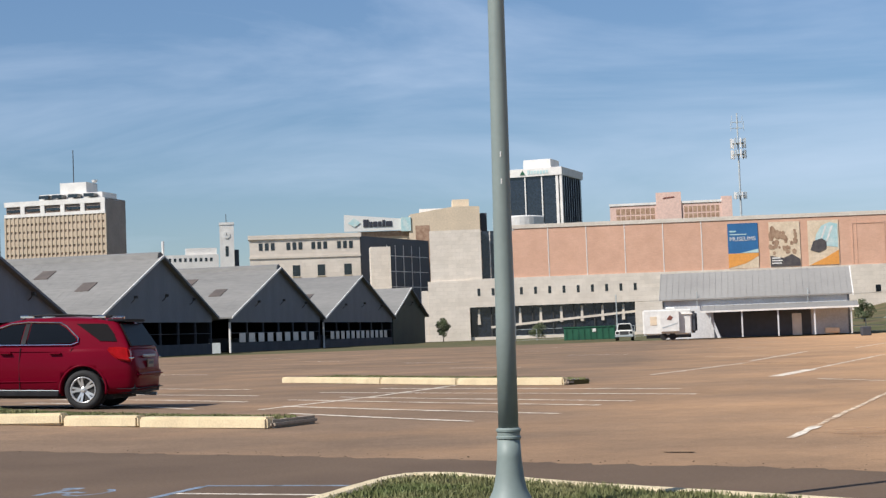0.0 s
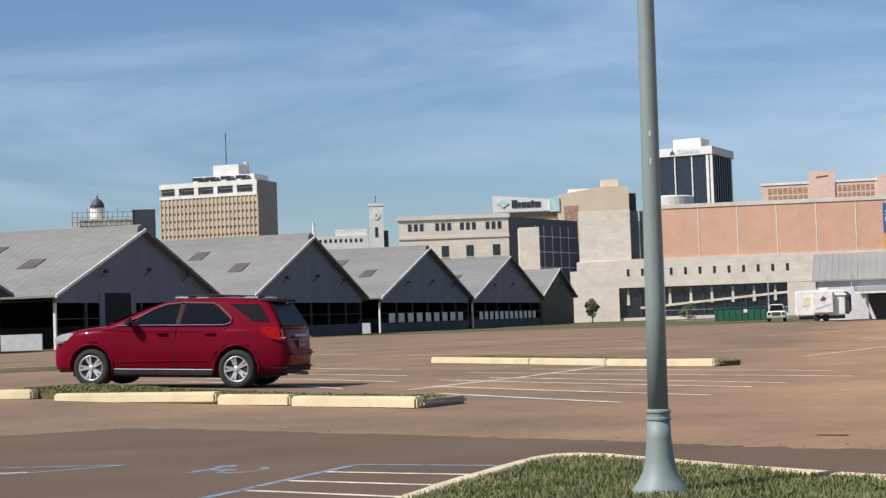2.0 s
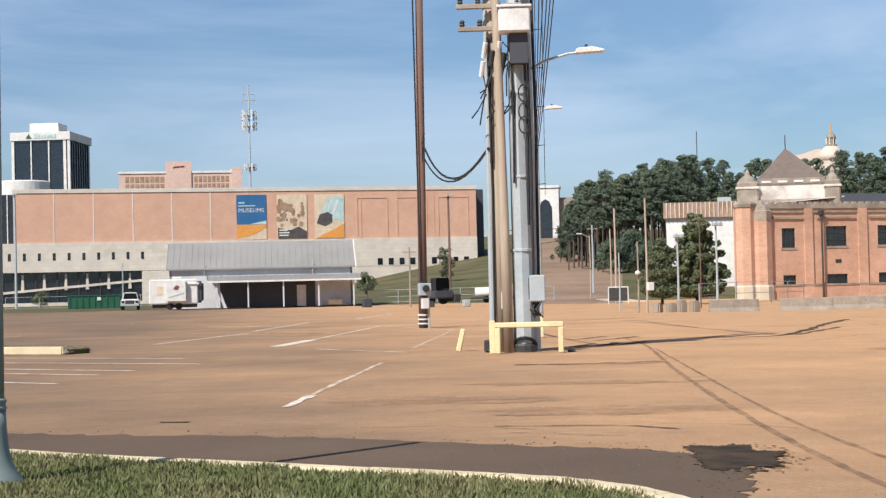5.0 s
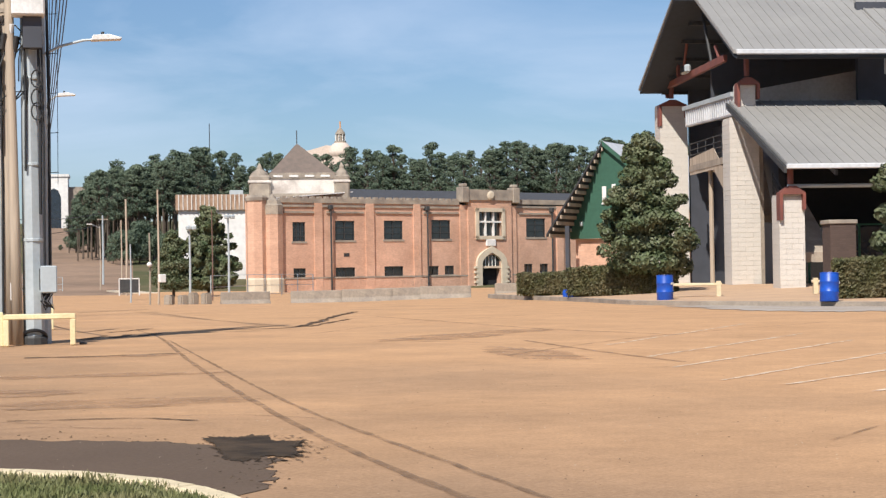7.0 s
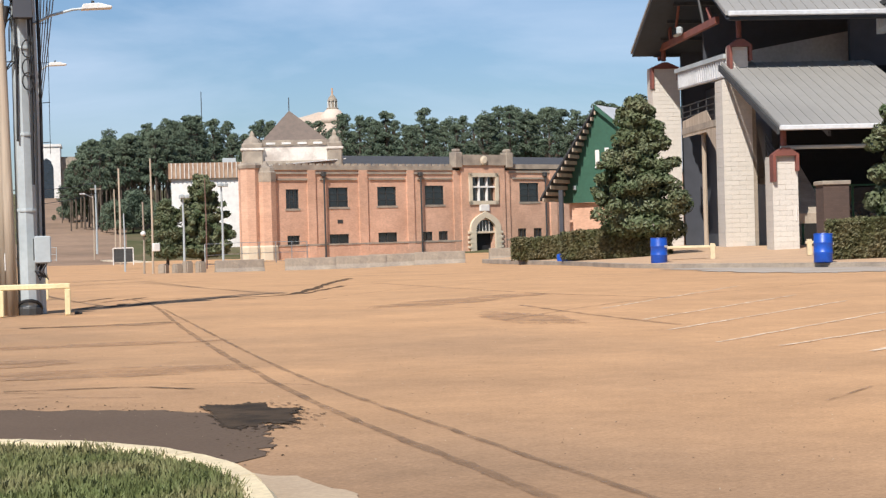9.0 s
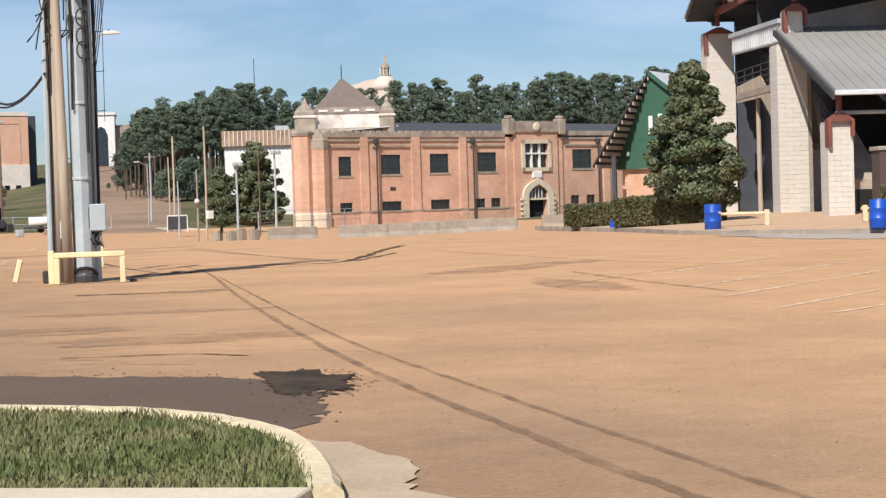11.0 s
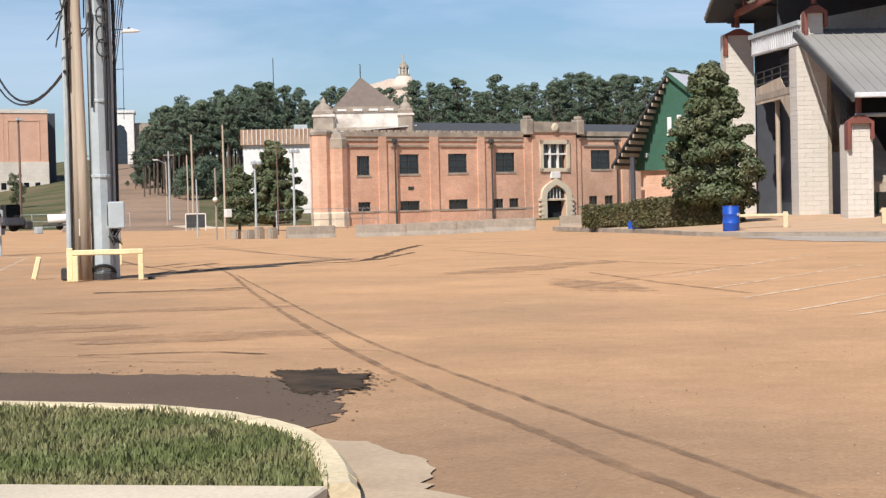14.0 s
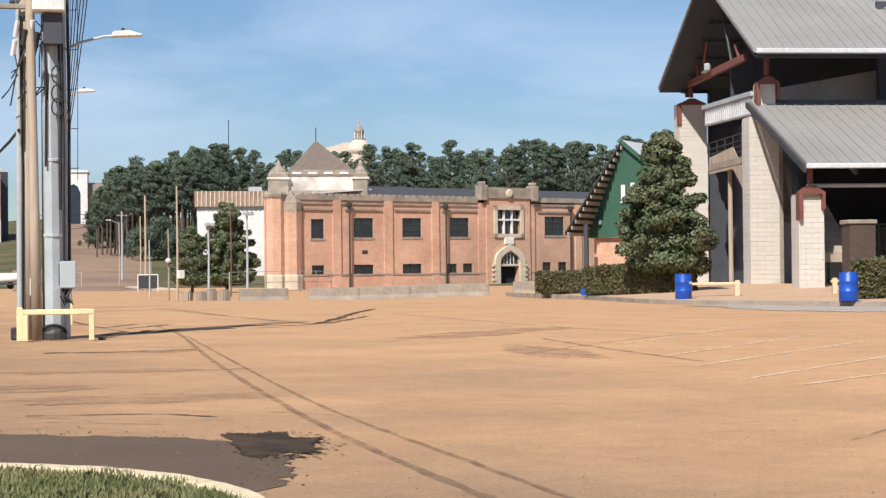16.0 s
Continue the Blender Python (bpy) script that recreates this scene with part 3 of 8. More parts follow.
def grass_mesh(name, poly, count, z, hmin, hmax, seed, parent, wid=0.006, bald=()):
    """Many thin bent blades over an outline, as one mesh."""
    rnd = random.Random(seed)
    xs, ys = [p.x for p in poly], [p.y for p in poly]
    vs, fs = [], []
    while len(fs) < count * 2:
        x, y = rnd.uniform(min(xs), max(xs)), rnd.uniform(min(ys), max(ys))
        if not inside((x, y), poly):
            continue
        k = 1.0
        for bx, by, br in bald:
            d = math.hypot(x - bx, y - by) / br
            if d < 1:
                k = 0.35 + 0.5 * d
        zz = z + ground_z(x, y)
        tuft = 0.65 + 0.7 * noise.noise((x * 2.3, y * 2.3, seed))
        h = rnd.uniform(hmin, hmax) * k * (0.75 + 0.6 * tuft)
        a, lean = rnd.uniform(0, 6.283), rnd.uniform(0.0, 0.6) * h
        w = wid * rnd.uniform(0.7, 1.5)
        dx, dy = math.cos(a) * w, math.sin(a) * w
        b = rnd.uniform(0, 6.283)
        lx, ly = math.cos(b) * lean, math.sin(b) * lean
        i = len(vs)
        vs += [(x - dx, y - dy, zz), (x + dx, y + dy, zz), (x + dx * 0.7 + lx * 0.4, y + dy * 0.7 + ly * 0.4, zz + h * 0.62), (x - dx * 0.7 + lx * 0.4, y - dy * 0.7 + ly * 0.4, zz + h * 0.62), (x + lx, y + ly, zz + h)]
        fs += [(i, i + 1, i + 2, i + 3), (i + 3, i + 2, i + 4)]
    me = bpy.data.meshes.new(name)
    me.from_pydata(vs, [], fs)
    me.materials.append(BLADE)
    ob = new(name, me)
    ob.parent = parent
    return tagged(ob, "uneven green grass blades", kind="stuff")


grass_mesh("grass", lawn_line, 90000, LAWN_TOP - 0.047, 0.018, 0.062, 5, lawn, bald=[(2.75, 6.9, 0.35), (-0.6, 11.6, 0.3)])

# ---- sidewalk ----
def build_sidewalk():
    walkway = thing("sidewalk", pose(2.98, 5.95, 0, 0, 0, math.degrees(math.atan2(0.85, -0.98))), "pale concrete sidewalk along the lawn", "sidewalk", kind="structure")
    # local x runs to the upper left along the lawn, local y towards the eye
    for i in range(4):
        x0 = 0.0 + i * 1.5
        part("slab", bevel(box(B(), x0 + 0.008, x0 + 1.492, 0.0, 0.72, -0.1, LAWN_TOP - 0.004), 0.008), CONC, walkway)
    for i in range(4):
        x0 = -0.9 + i * 1.5
        part("slab", bevel(box(B(), x0 + 0.008, x0 + 1.492, 0.735, 2.2, -0.1, LAWN_TOP - 0.012), 0.008), CONC, walkway)
    return walkway


build_sidewalk()
bm = B()
prev = None
rnd = random.Random(8)
for a, b in zip(smooth_line([(3.70, 8.3), (3.75, 7.5), (3.45, 6.6), (3.1, 5.9), (2.9, 5.2), (2.7, 4.6)], 6), smooth_line([(3.98, 8.0), (4.05, 7.4), (3.95, 6.75), (3.62, 6.3), (3.55, 5.5), (3.5, 4.8)], 6)):
    q = (bm.verts.new((a.x, a.y, 0.012)), bm.verts.new((b.x + rnd.uniform(-0.05, 0.05), b.y + rnd.uniform(-0.03, 0.03), 0.008)))
    if prev:
        bm.faces.new((prev[0], prev[1], q[1], q[0]))
    prev = q
bmesh.ops.recalc_face_normals(bm, faces=bm.faces[:])
solid("gutter_apron", bm, mat("gutter_concrete", (0.45, 0.34, 0.225), (0.37, 0.275, 0.18), rough=0.95, scale=1.5, fine=35, bump=0.2), "worn pale concrete gutter at the kerb", "gutter", kind="structure")

# ---- lamp post ----
def build_lamp_post(x, y):
    post = thing("lamp_post", pose(x, y, LAWN_TOP - 0.045, 0, 0.5, 0), "grey-green painted steel lamp post with a flared base on grass", "lamp post")
    part("flared_base", lathe(B(), [(0.175, 0.0), (0.178, 0.035), (0.165, 0.06), (0.135, 0.10), (0.105, 0.16), (0.088, 0.24), (0.076, 0.36), (0.071, 0.47)], 28), POSTPAINT, post, smooth=True)
    part("collar", lathe(B(), [(0.072, 0.468), (0.077, 0.474), (0.077, 0.486), (0.071, 0.492), (0.071, 0.512), (0.077, 0.518), (0.077, 0.53), (0.066, 0.54)], 28), POSTPAINT, post)
    part("shaft", lathe(B(), [(0.063, 0.53), (0.060, 1.2), (0.055, 2.4), (0.050, 3.6), (0.048, 4.1), (0.02, 4.13)], 24), POSTPAINT, post, smooth=True)
    rnd = random.Random(2)
    for z in (2.05, 2.22):
        part("paint_chip", rbox(-0.004, 0.004, -0.0585, -0.052, z, z + 0.035, 0.002), WHITE, post, "bare pale chip in the paint")


build_lamp_post(0.36, 10.55)

# ---- markings on the lot ----
def mark(name, lines, w, material, label, category, seed=1, ragged=0.25, group="", z=0.004):
    rnd = random.Random(seed)
    for pts in lines:
        solid(name, ribbon(B(), pts, w, z + 0.003, ragged, rnd), material, label, category, group, "structure")


mark("stall_line", [[(-2.6, 27.9), (0.31, 23.4)], [(-3.0, 30.9), (1.60, 24.7)], [(-3.2, 34.2), (2.38, 27.0)], [(-2.2, 34.9), (3.05, 28.1)], [(-2.9, 38.6), (4.4, 30.0)], [(-1.6, 40.0), (4.5, 32.9)],
                    [(-9.0, 36.0), (-4.6, 30.5)], [(-9.4, 40.2), (-4.0, 33.6)], [(-9.6, 44.6), (-4.2, 37.6)], [(-9.0, 48.6), (-5.0, 43.0)], [(-16, 52), (-11, 46)]], 0.13, WHITELINE, "worn white stall line on brown asphalt", "parking line", 2, group="stall lines")
mark("lane_line", [[(-3.3, 29.6), (-1.6, 34.4), (0.2, 40.5)], [(5.2, 43.4), (9.3, 52.9)], [(9.83, 55.2), (14.8, 69.9)], [(18.06, 75.1), (24.95, 94.9)]], 0.13, WHITELINE, "broken worn white line on brown asphalt", "parking line", 3, group="lane lines")
mark("lane_line", [[(4.22, 19.6), (7.15, 27.7)]], 0.075, FAINTLINE, "worn white line on brown asphalt", "parking line", 26, 0.4)
mark("lane_line", [[(7.4, 38.4), (9.2, 43.0)]], 0.34, WHITELINE, "broad fresh white line on brown asphalt", "parking line", 6, 0.1)
mark("lane_line", [[(9.2, 43.0), (14.8, 57.8)], [(14.83, 57.76), (14.92, 49.58)], [(7.78, 35.8), (8.78, 32.2)], [(3.53, 17.7), (4.22, 19.57)]], 0.10, WHITELINE, "faint worn white line on brown asphalt", "parking line", 7, 0.5)
mark("lane_line", [[(9.51, 34.27), (14.99, 49.44)], [(19.3, 61.5), (24.0, 74.6)]], 0.07, FAINTLINE, "thin worn pale line on brown asphalt", "parking line", 17, 0.5)
mark("stall_line", [[(12.36, 12.7), (16.91, 14.37)], [(12.37, 13.66), (18.96, 16.9)], [(12.27, 11.38), (14.79, 12.57)], [(15.05, 18.11), (22.08, 22.24)], [(13.6, 15.9), (20.6, 19.6)], [(17.02, 21.49), (25.28, 27.18)]], 0.075, FAINTLINE, "faint pale stall line on sandy asphalt", "parking line", 9, 0.5, "stall lines")
for i, (x, y) in enumerate([(-12, 70), (-2, 78), (6, 84), (14, 92), (-8, 96), (4, 110), (20, 118), (-20, 84), (10, 66), (26, 100), (0, 62), (18, 80), (30, 128), (-26, 104), (8, 130), (-14, 122)]):
    mark("stall_line", [[(x, y), (x + 2.6, y - 3.6)]], 0.14, WHITELINE, "short worn white stall line on brown asphalt", "parking line", 20 + i, 0.4, "stall lines")
HATCH = [[(-2.95, 11.4), (-2.08, 14.35)], [(-2.08, 14.38), (-0.84, 13.9)]]
mark("access_aisle_line", HATCH, 0.085, BLUELINE, "faded blue line of an access aisle", "parking line", 5, 0.1, "access aisle lines")
mark("access_aisle_line", [[(-2.25, 13.75), (-0.98, 13.15)], [(-2.42, 13.05), (-1.12, 12.35)], [(-2.60, 12.35), (-1.25, 11.55)], [(-2.80, 11.7), (-1.4, 10.8)]], 0.075, WHITELINE, "faded white hatch line of an access aisle", "parking line", 6, 0.1, "access aisle lines")
mark("stall_line", [[(-6.4, 15.1), (-4.26, 15.0)], [(-6.6, 13.2), (-4.3, 14.95)]], 0.085, BLUELINE, "faded blue line of a reserved stall", "parking line", 7, 0.1)
mark("stall_line", [[(-6.8, 14.2), (-5.0, 14.5)]], 0.075, WHITELINE, "faded white line of a reserved stall", "parking line", 8, 0.1)
# wheelchair pictogram
sym = thing("painted_symbol", pose(-3.13, 14.2, 0.004, 0, 0, -20) @ Matrix.Diagonal((0.8, 0.8, 1, 1)), "faded blue wheelchair symbol painted on asphalt", "road marking", kind="structure")
bm = B()
ring = [(0.16 + 0.24 * math.cos(a), 0.36 * math.sin(a)) for a in (math.radians(d) for d in range(-200, 95, 15))]
for a, b in zip(ring, ring[1:]):
    v = [bm.verts.new((p[0] * k + (1 - k) * 0.16, p[1] * k, 0.001)) for p, k in ((a, 1), (b, 1), (b, 0.72), (a, 0.72))]
    bm.faces.new(v)
part("wheel", bm, BLUELINE, sym)
part("figure", box(box(box(B(), -0.34, -0.24, -0.30, 0.32, 0.0, 0.001), -0.42, -0.2, 0.36, 0.52, 0.0, 0.001), -0.34, 0.1, -0.05, 0.05, 0.0005, 0.0015), BLUELINE, sym)

# tyre marks, cracks, dark streaks that partly paint in shadows, and the dark stain
mark("tyre_mark", [[tuple(p) for p in smooth_line([(15.2, 36.5), (13.6, 31.5), (10.5, 23.4), (8.05, 16.8), (6.6, 12.7), (5.8, 10.3), (5.26, 8.5), (4.93, 7.3), (4.62, 6.3), (4.42, 5.5), (4.2, 4.8)], 6)]], 0.075, TYREMARK, "long curved dark tyre mark on asphalt", "tyre mark", 11, 0.35)
mark("tyre_mark", [[tuple(p) for p in smooth_line([(13.1, 29.9), (9.25, 19.3), (7.3, 13.8), (6.45, 11.1), (5.9, 9.2), (5.48, 7.8), (5.17, 6.7), (4.85, 5.6), (4.6, 4.7)], 6)]], 0.05, TYREMARK, "long faint curved tyre mark on asphalt", "tyre mark", 12, 0.45)
mark("asphalt_crack", [[(2.05, 16.34), (2.32, 16.2)], [(6.7, 31.2), (7.25, 31.35)]], 0.07, TAR, "short dark line in asphalt", "crack", 13, 0.6)
# some of these streaks are shadows of poles and wires laid down as colour
mark("asphalt_crack", [[tuple(p) for p in smooth_line([(8.7, 25.3), (9.62, 24.85), (10.95, 24.75)], 5)]], 0.22, STREAK, "broad dark streak on asphalt", "crack", 14, 0.7)
mark("asphalt_crack", [[tuple(p) for p in smooth_line([(16.4, 34.9), (18.13, 34.56), (20.51, 37.73), (23.6, 42.3), (27.3, 47.5)], 6)]], 0.22, STREAK, "long dark forked streak on asphalt", "crack", 15, 0.8)
mark("asphalt_crack", [[(18.84, 34.94), (20.6, 37.2), (22.69, 39.82)], [(14.05, 35.34), (15.87, 37.25)], [(13.7, 36.2), (15.3, 38.0)], [(23.33, 59.8), (24.34, 59.91), (25.6, 60.4)], [(9.45, 52.77), (10.93, 49.14)]], 0.16, STREAK, "short dark line in asphalt", "crack", 16, 0.8)
# three dark strips draw the shadow of the crossarms on the lot
mark("asphalt_crack", [[(12.2, 31.9), (13.3, 33.6)], [(12.9, 32.2), (14.0, 33.9)], [(13.5, 32.4), (14.6, 34.0)]], 0.20, STREAK, "row of dark patches painting in crossarm shadows", "crack", 17, 0.8)
mark("asphalt_seam", [[tuple(p) for p in smooth_line([(24.42, 41.25), (22.4, 34.0), (20.94, 28.46), (20.44, 23.62)], 6)], [tuple(p) for p in smooth_line([(17.24, 24.09), (15.7, 20.2), (14.48, 16.74)], 6)], [(15.83, 25.57), (16.28, 24.08)]], 0.10, TYREMARK, "dark seam across the asphalt", "seam", 18, 0.6)


def build_stain(c, rx, ry, turn, seed, material=None, name="tar_stain", label="ragged black tar stain on asphalt", specks=120):
    rnd = random.Random(seed)
    bm = B()
    n = 150
    pts = []
    for k in range(n):
        a = 2 * math.pi * k / n
        r = 0.95 + 0.45 * noise.noise((math.cos(a) * 1.7, math.sin(a) * 1.7, seed)) + rnd.uniform(-0.13, 0.10)
        x, y = rx * r * math.cos(a), ry * r * math.sin(a)
        pts.append((c[0] + x * math.cos(turn) - y * math.sin(turn), c[1] + x * math.sin(turn) + y * math.cos(turn)))
    bm.faces.new([bm.verts.new((*p, 0.008)) for p in pts])
    for _ in range(specks):
        a, d = rnd.gauss(-2.2, 1.0), 0.95 + abs(rnd.gauss(0, 0.22))
        x, y = rx * d * math.cos(a), ry * d * math.sin(a)
        q = (c[0] + x * math.cos(turn) - y * math.sin(turn), c[1] + x * math.sin(turn) + y * math.cos(turn))
        s = rnd.uniform(0.006, 0.024)
        bm.faces.new([bm.verts.new((q[0] + s * math.cos(b) * rnd.uniform(0.6, 1.4), q[1] + s * math.sin(b) * rnd.uniform(0.6, 1.4), 0.008)) for b in (0, 1.25, 2.5, 3.75, 5.0)])
    bmesh.ops.recalc_face_normals(bm, faces=bm.faces[:])
    for f in bm.faces:
        if f.normal.z < 0:
            f.normal_flip()
    solid(name, bm, material or TAR, label, "stain", kind="structure")


build_stain((5.31, 10.755), 0.85, 0.36, radians(70), 7)


# ---- kerbed islands with grass ----
ISL1 = [(-10.1, 27.85), (-9.4, 27.62), (-8.96, 27.32), (-5.9, 25.9), (-4.58, 25.0), (-2.51, 23.42)]


def build_island(pts_front, depth_dir, depth, seed, label, ngrass, gaps=()):
    """A row of long kerb stones with a grass strip behind it."""
    isl = thing("kerb_island", pose(0, 0, 0), label, "kerb", "kerb islands")
    rnd = random.Random(seed)
    dd = Vector(depth_dir).normalized()
    for i, (a, b) in enumerate(zip(pts_front, pts_front[1:])):
        if i in gaps:
            continue
        a, b = Vector(a), Vector(b)
        L = (b - a).length
        bm = rbox(0.015, L - 0.015, 0, 0.22, -0.02, 0.165 + rnd.uniform(-0.01, 0.01), 0.03, 2)
        o = part("kerb_stone", bm, KERB, isl)
        o.matrix_basis = along(a, b, ground_z(*((a + b) / 2)))
    front = [Vector(p) for p in pts_front]
    poly = [p + dd * 0.2 for p in front] + [front[-1] + dd * depth * 0.4, front[0] + dd * depth]
    bm = B()
    f = bm.faces.new([bm.verts.new((p.x, p.y, ground_z(p.x, p.y) + 0.10)) for p in poly])
    e = bmesh.ops.extrude_face_region(bm, geom=[f])
    for v in e["geom"]:
        if isinstance(v, bmesh.types.BMVert):
            v.co.z -= 0.14
    bmesh.ops.recalc_face_normals(bm, faces=bm.faces[:])
    part("turf", bm, SOIL, isl, "low mound of soil")
    if ngrass:
        grass_mesh("grass", poly, ngrass, 0.10, 0.02, 0.06, seed, isl, 0.012)
    return isl


build_island(ISL1, (0.45, 0.9), 2.2, 4, "long pale kerb island with a grass strip", 14000, gaps=(1,))
build_island([(-4.8, 49.0), (-1.75, 44.0), (0.2, 40.6), (1.2, 39.1), (2.55, 37.6)], (0.7, 0.7), 2.2, 5, "distant pale kerb island with a thin grass strip", 6000)
build_island([(-26, 48.5), (-21.0, 52.9), (-17.8, 55.6)], (-0.6, 0.8), 1.6, 6, "far pale kerb island with a thin grass strip", 1500)
for a, b, lab in (((-2.42, 23.45), (-1.88, 24.5), "loose weathered concrete wheel stop beside a kerb island"), ((2.65, 37.6), (3.25, 38.6), "broken concrete kerb end on asphalt")):
    o = solid("wheel_stop", rbox(0, (Vector(b) - Vector(a)).length, 0, 0.2, 0, 0.12, 0.04, 2), GREYCONC, lab, "wheel stop", "wheel stops", m=along(a, b))


# chips of stone and asphalt along the road edge and over the lot
def scatter(name, spots, seed, label, material, smin, smax):
    rnd = random.Random(seed)
    vs, fs = [], []
    for x, y in spots:
        s, h = rnd.uniform(smin, smax), rnd.uniform(0.3, 0.6)
        z = ground_z(x, y) + 0.004
        i = len(vs)
        ring = [(x + s * math.cos(a) * rnd.uniform(0.7, 1.3), y + s * math.sin(a) * rnd.uniform(0.7, 1.3), z) for a in (0.2, 1.4, 2.7, 3.9, 5.2)]
        vs += ring + [(x, y, z + s * h)]
        fs += [(i + k, i + (k + 1) % 5, i + 5) for k in range(5)]
    me = bpy.data.meshes.new(name)
    me.from_pydata(vs, [], fs)
    me.materials.append(material)
    tagged(new(name, me), label, "gravel", kind="stuff")


rnd = random.Random(71)
edge_line = smooth_line([(-8.2, 22.0), (-5.0, 20.2), (-2.4, 18.3), (-0.5, 16.8), (1.2, 15.3), (2.9, 14.0), (4.1, 12.5), (5.0, 11.4), (5.15, 10.2), (4.75, 9.3), (4.3, 8.55)], 12)
scatter("loose_chips", [(p.x + rnd.gauss(0, 0.12), p.y + abs(rnd.gauss(0, 0.35)) - 0.05) for p in edge_line for _ in range(2)], 3, "loose dark asphalt chips along the drive edge", TAR, 0.004, 0.014)
scatter("loose_gravel", [(rnd.uniform(3.4, 12), rnd.uniform(4.5, 22)) for _ in range(500)], 4, "small pale stones scattered over the lot", CONC, 0.002, 0.006)
scatter("dark_gravel", [(rnd.uniform(3.6, 14), rnd.uniform(4.5, 26)) for _ in range(700)], 5, "small dark stones scattered over the lot", ROAD, 0.003, 0.009)
# dull patches and long seams in the asphalt
for c, rx, ry, turn, seed in (((14.6, 20.2), 2.4, 0.55, 1.2, 5), ((6.2, 15.4), 1.6, 0.6, -0.5, 6), ((5.2, 17.8), 1.7, 0.7, -0.5, 8), ((10.0, 24.6), 1.1, 0.35, -0.3, 3), ((7.6, 20.0), 1.6, 0.5, -0.4, 4), ((18.0, 27.0), 3.0, 0.9, 0.5, 9)):
    build_stain(c, rx, ry, turn, seed, DULLPATCH, "asphalt_patch", "dull worn patch in the asphalt", 0)
# a crack near the stain, and a second line that paints a pole's shadow
mark("asphalt_crack", [[tuple(p) for p in smooth_line([(4.68, 14.08), (5.15, 13.85), (5.66, 13.56), (5.95, 13.0)], 5)], [(13.77, 36.49), (15.2, 36.0), (16.5, 35.1)]], 0.06, STREAK, "thin dark broken line in the asphalt", "crack", 44, 0.7)
mark("asphalt_seam", [[tuple(p) for p in smooth_line([(16.5, 30.5), (21.0, 34.5), (27.0, 38.0), (33.5, 39.5)], 6)], [tuple(p) for p in smooth_line([(14.0, 20.0), (19.5, 23.5), (27.0, 26.5)], 6)], [(9.0, 33.5), (15.8, 36.6)], [(7.4, 33.0), (10.0, 34.8)]], 0.055, TYREMARK, "long dark seam in the asphalt", "seam", 42, 0.6)
mark("asphalt_crack", [[tuple(p) for p in smooth_line([(6.0, 13.6), (6.5, 13.2), (6.8, 12.5)], 4)], [tuple(p) for p in smooth_line([(3.6, 14.6), (4.3, 14.3), (4.9, 13.6)], 4)], [(4.6, 13.4), (5.3, 12.6)], [(8.6, 8.4), (9.6, 8.9)], [(7.8, 6.8), (8.3, 7.3)]], 0.035, TYREMARK, "thin dark crack in the asphalt", "crack", 43, 0.6)
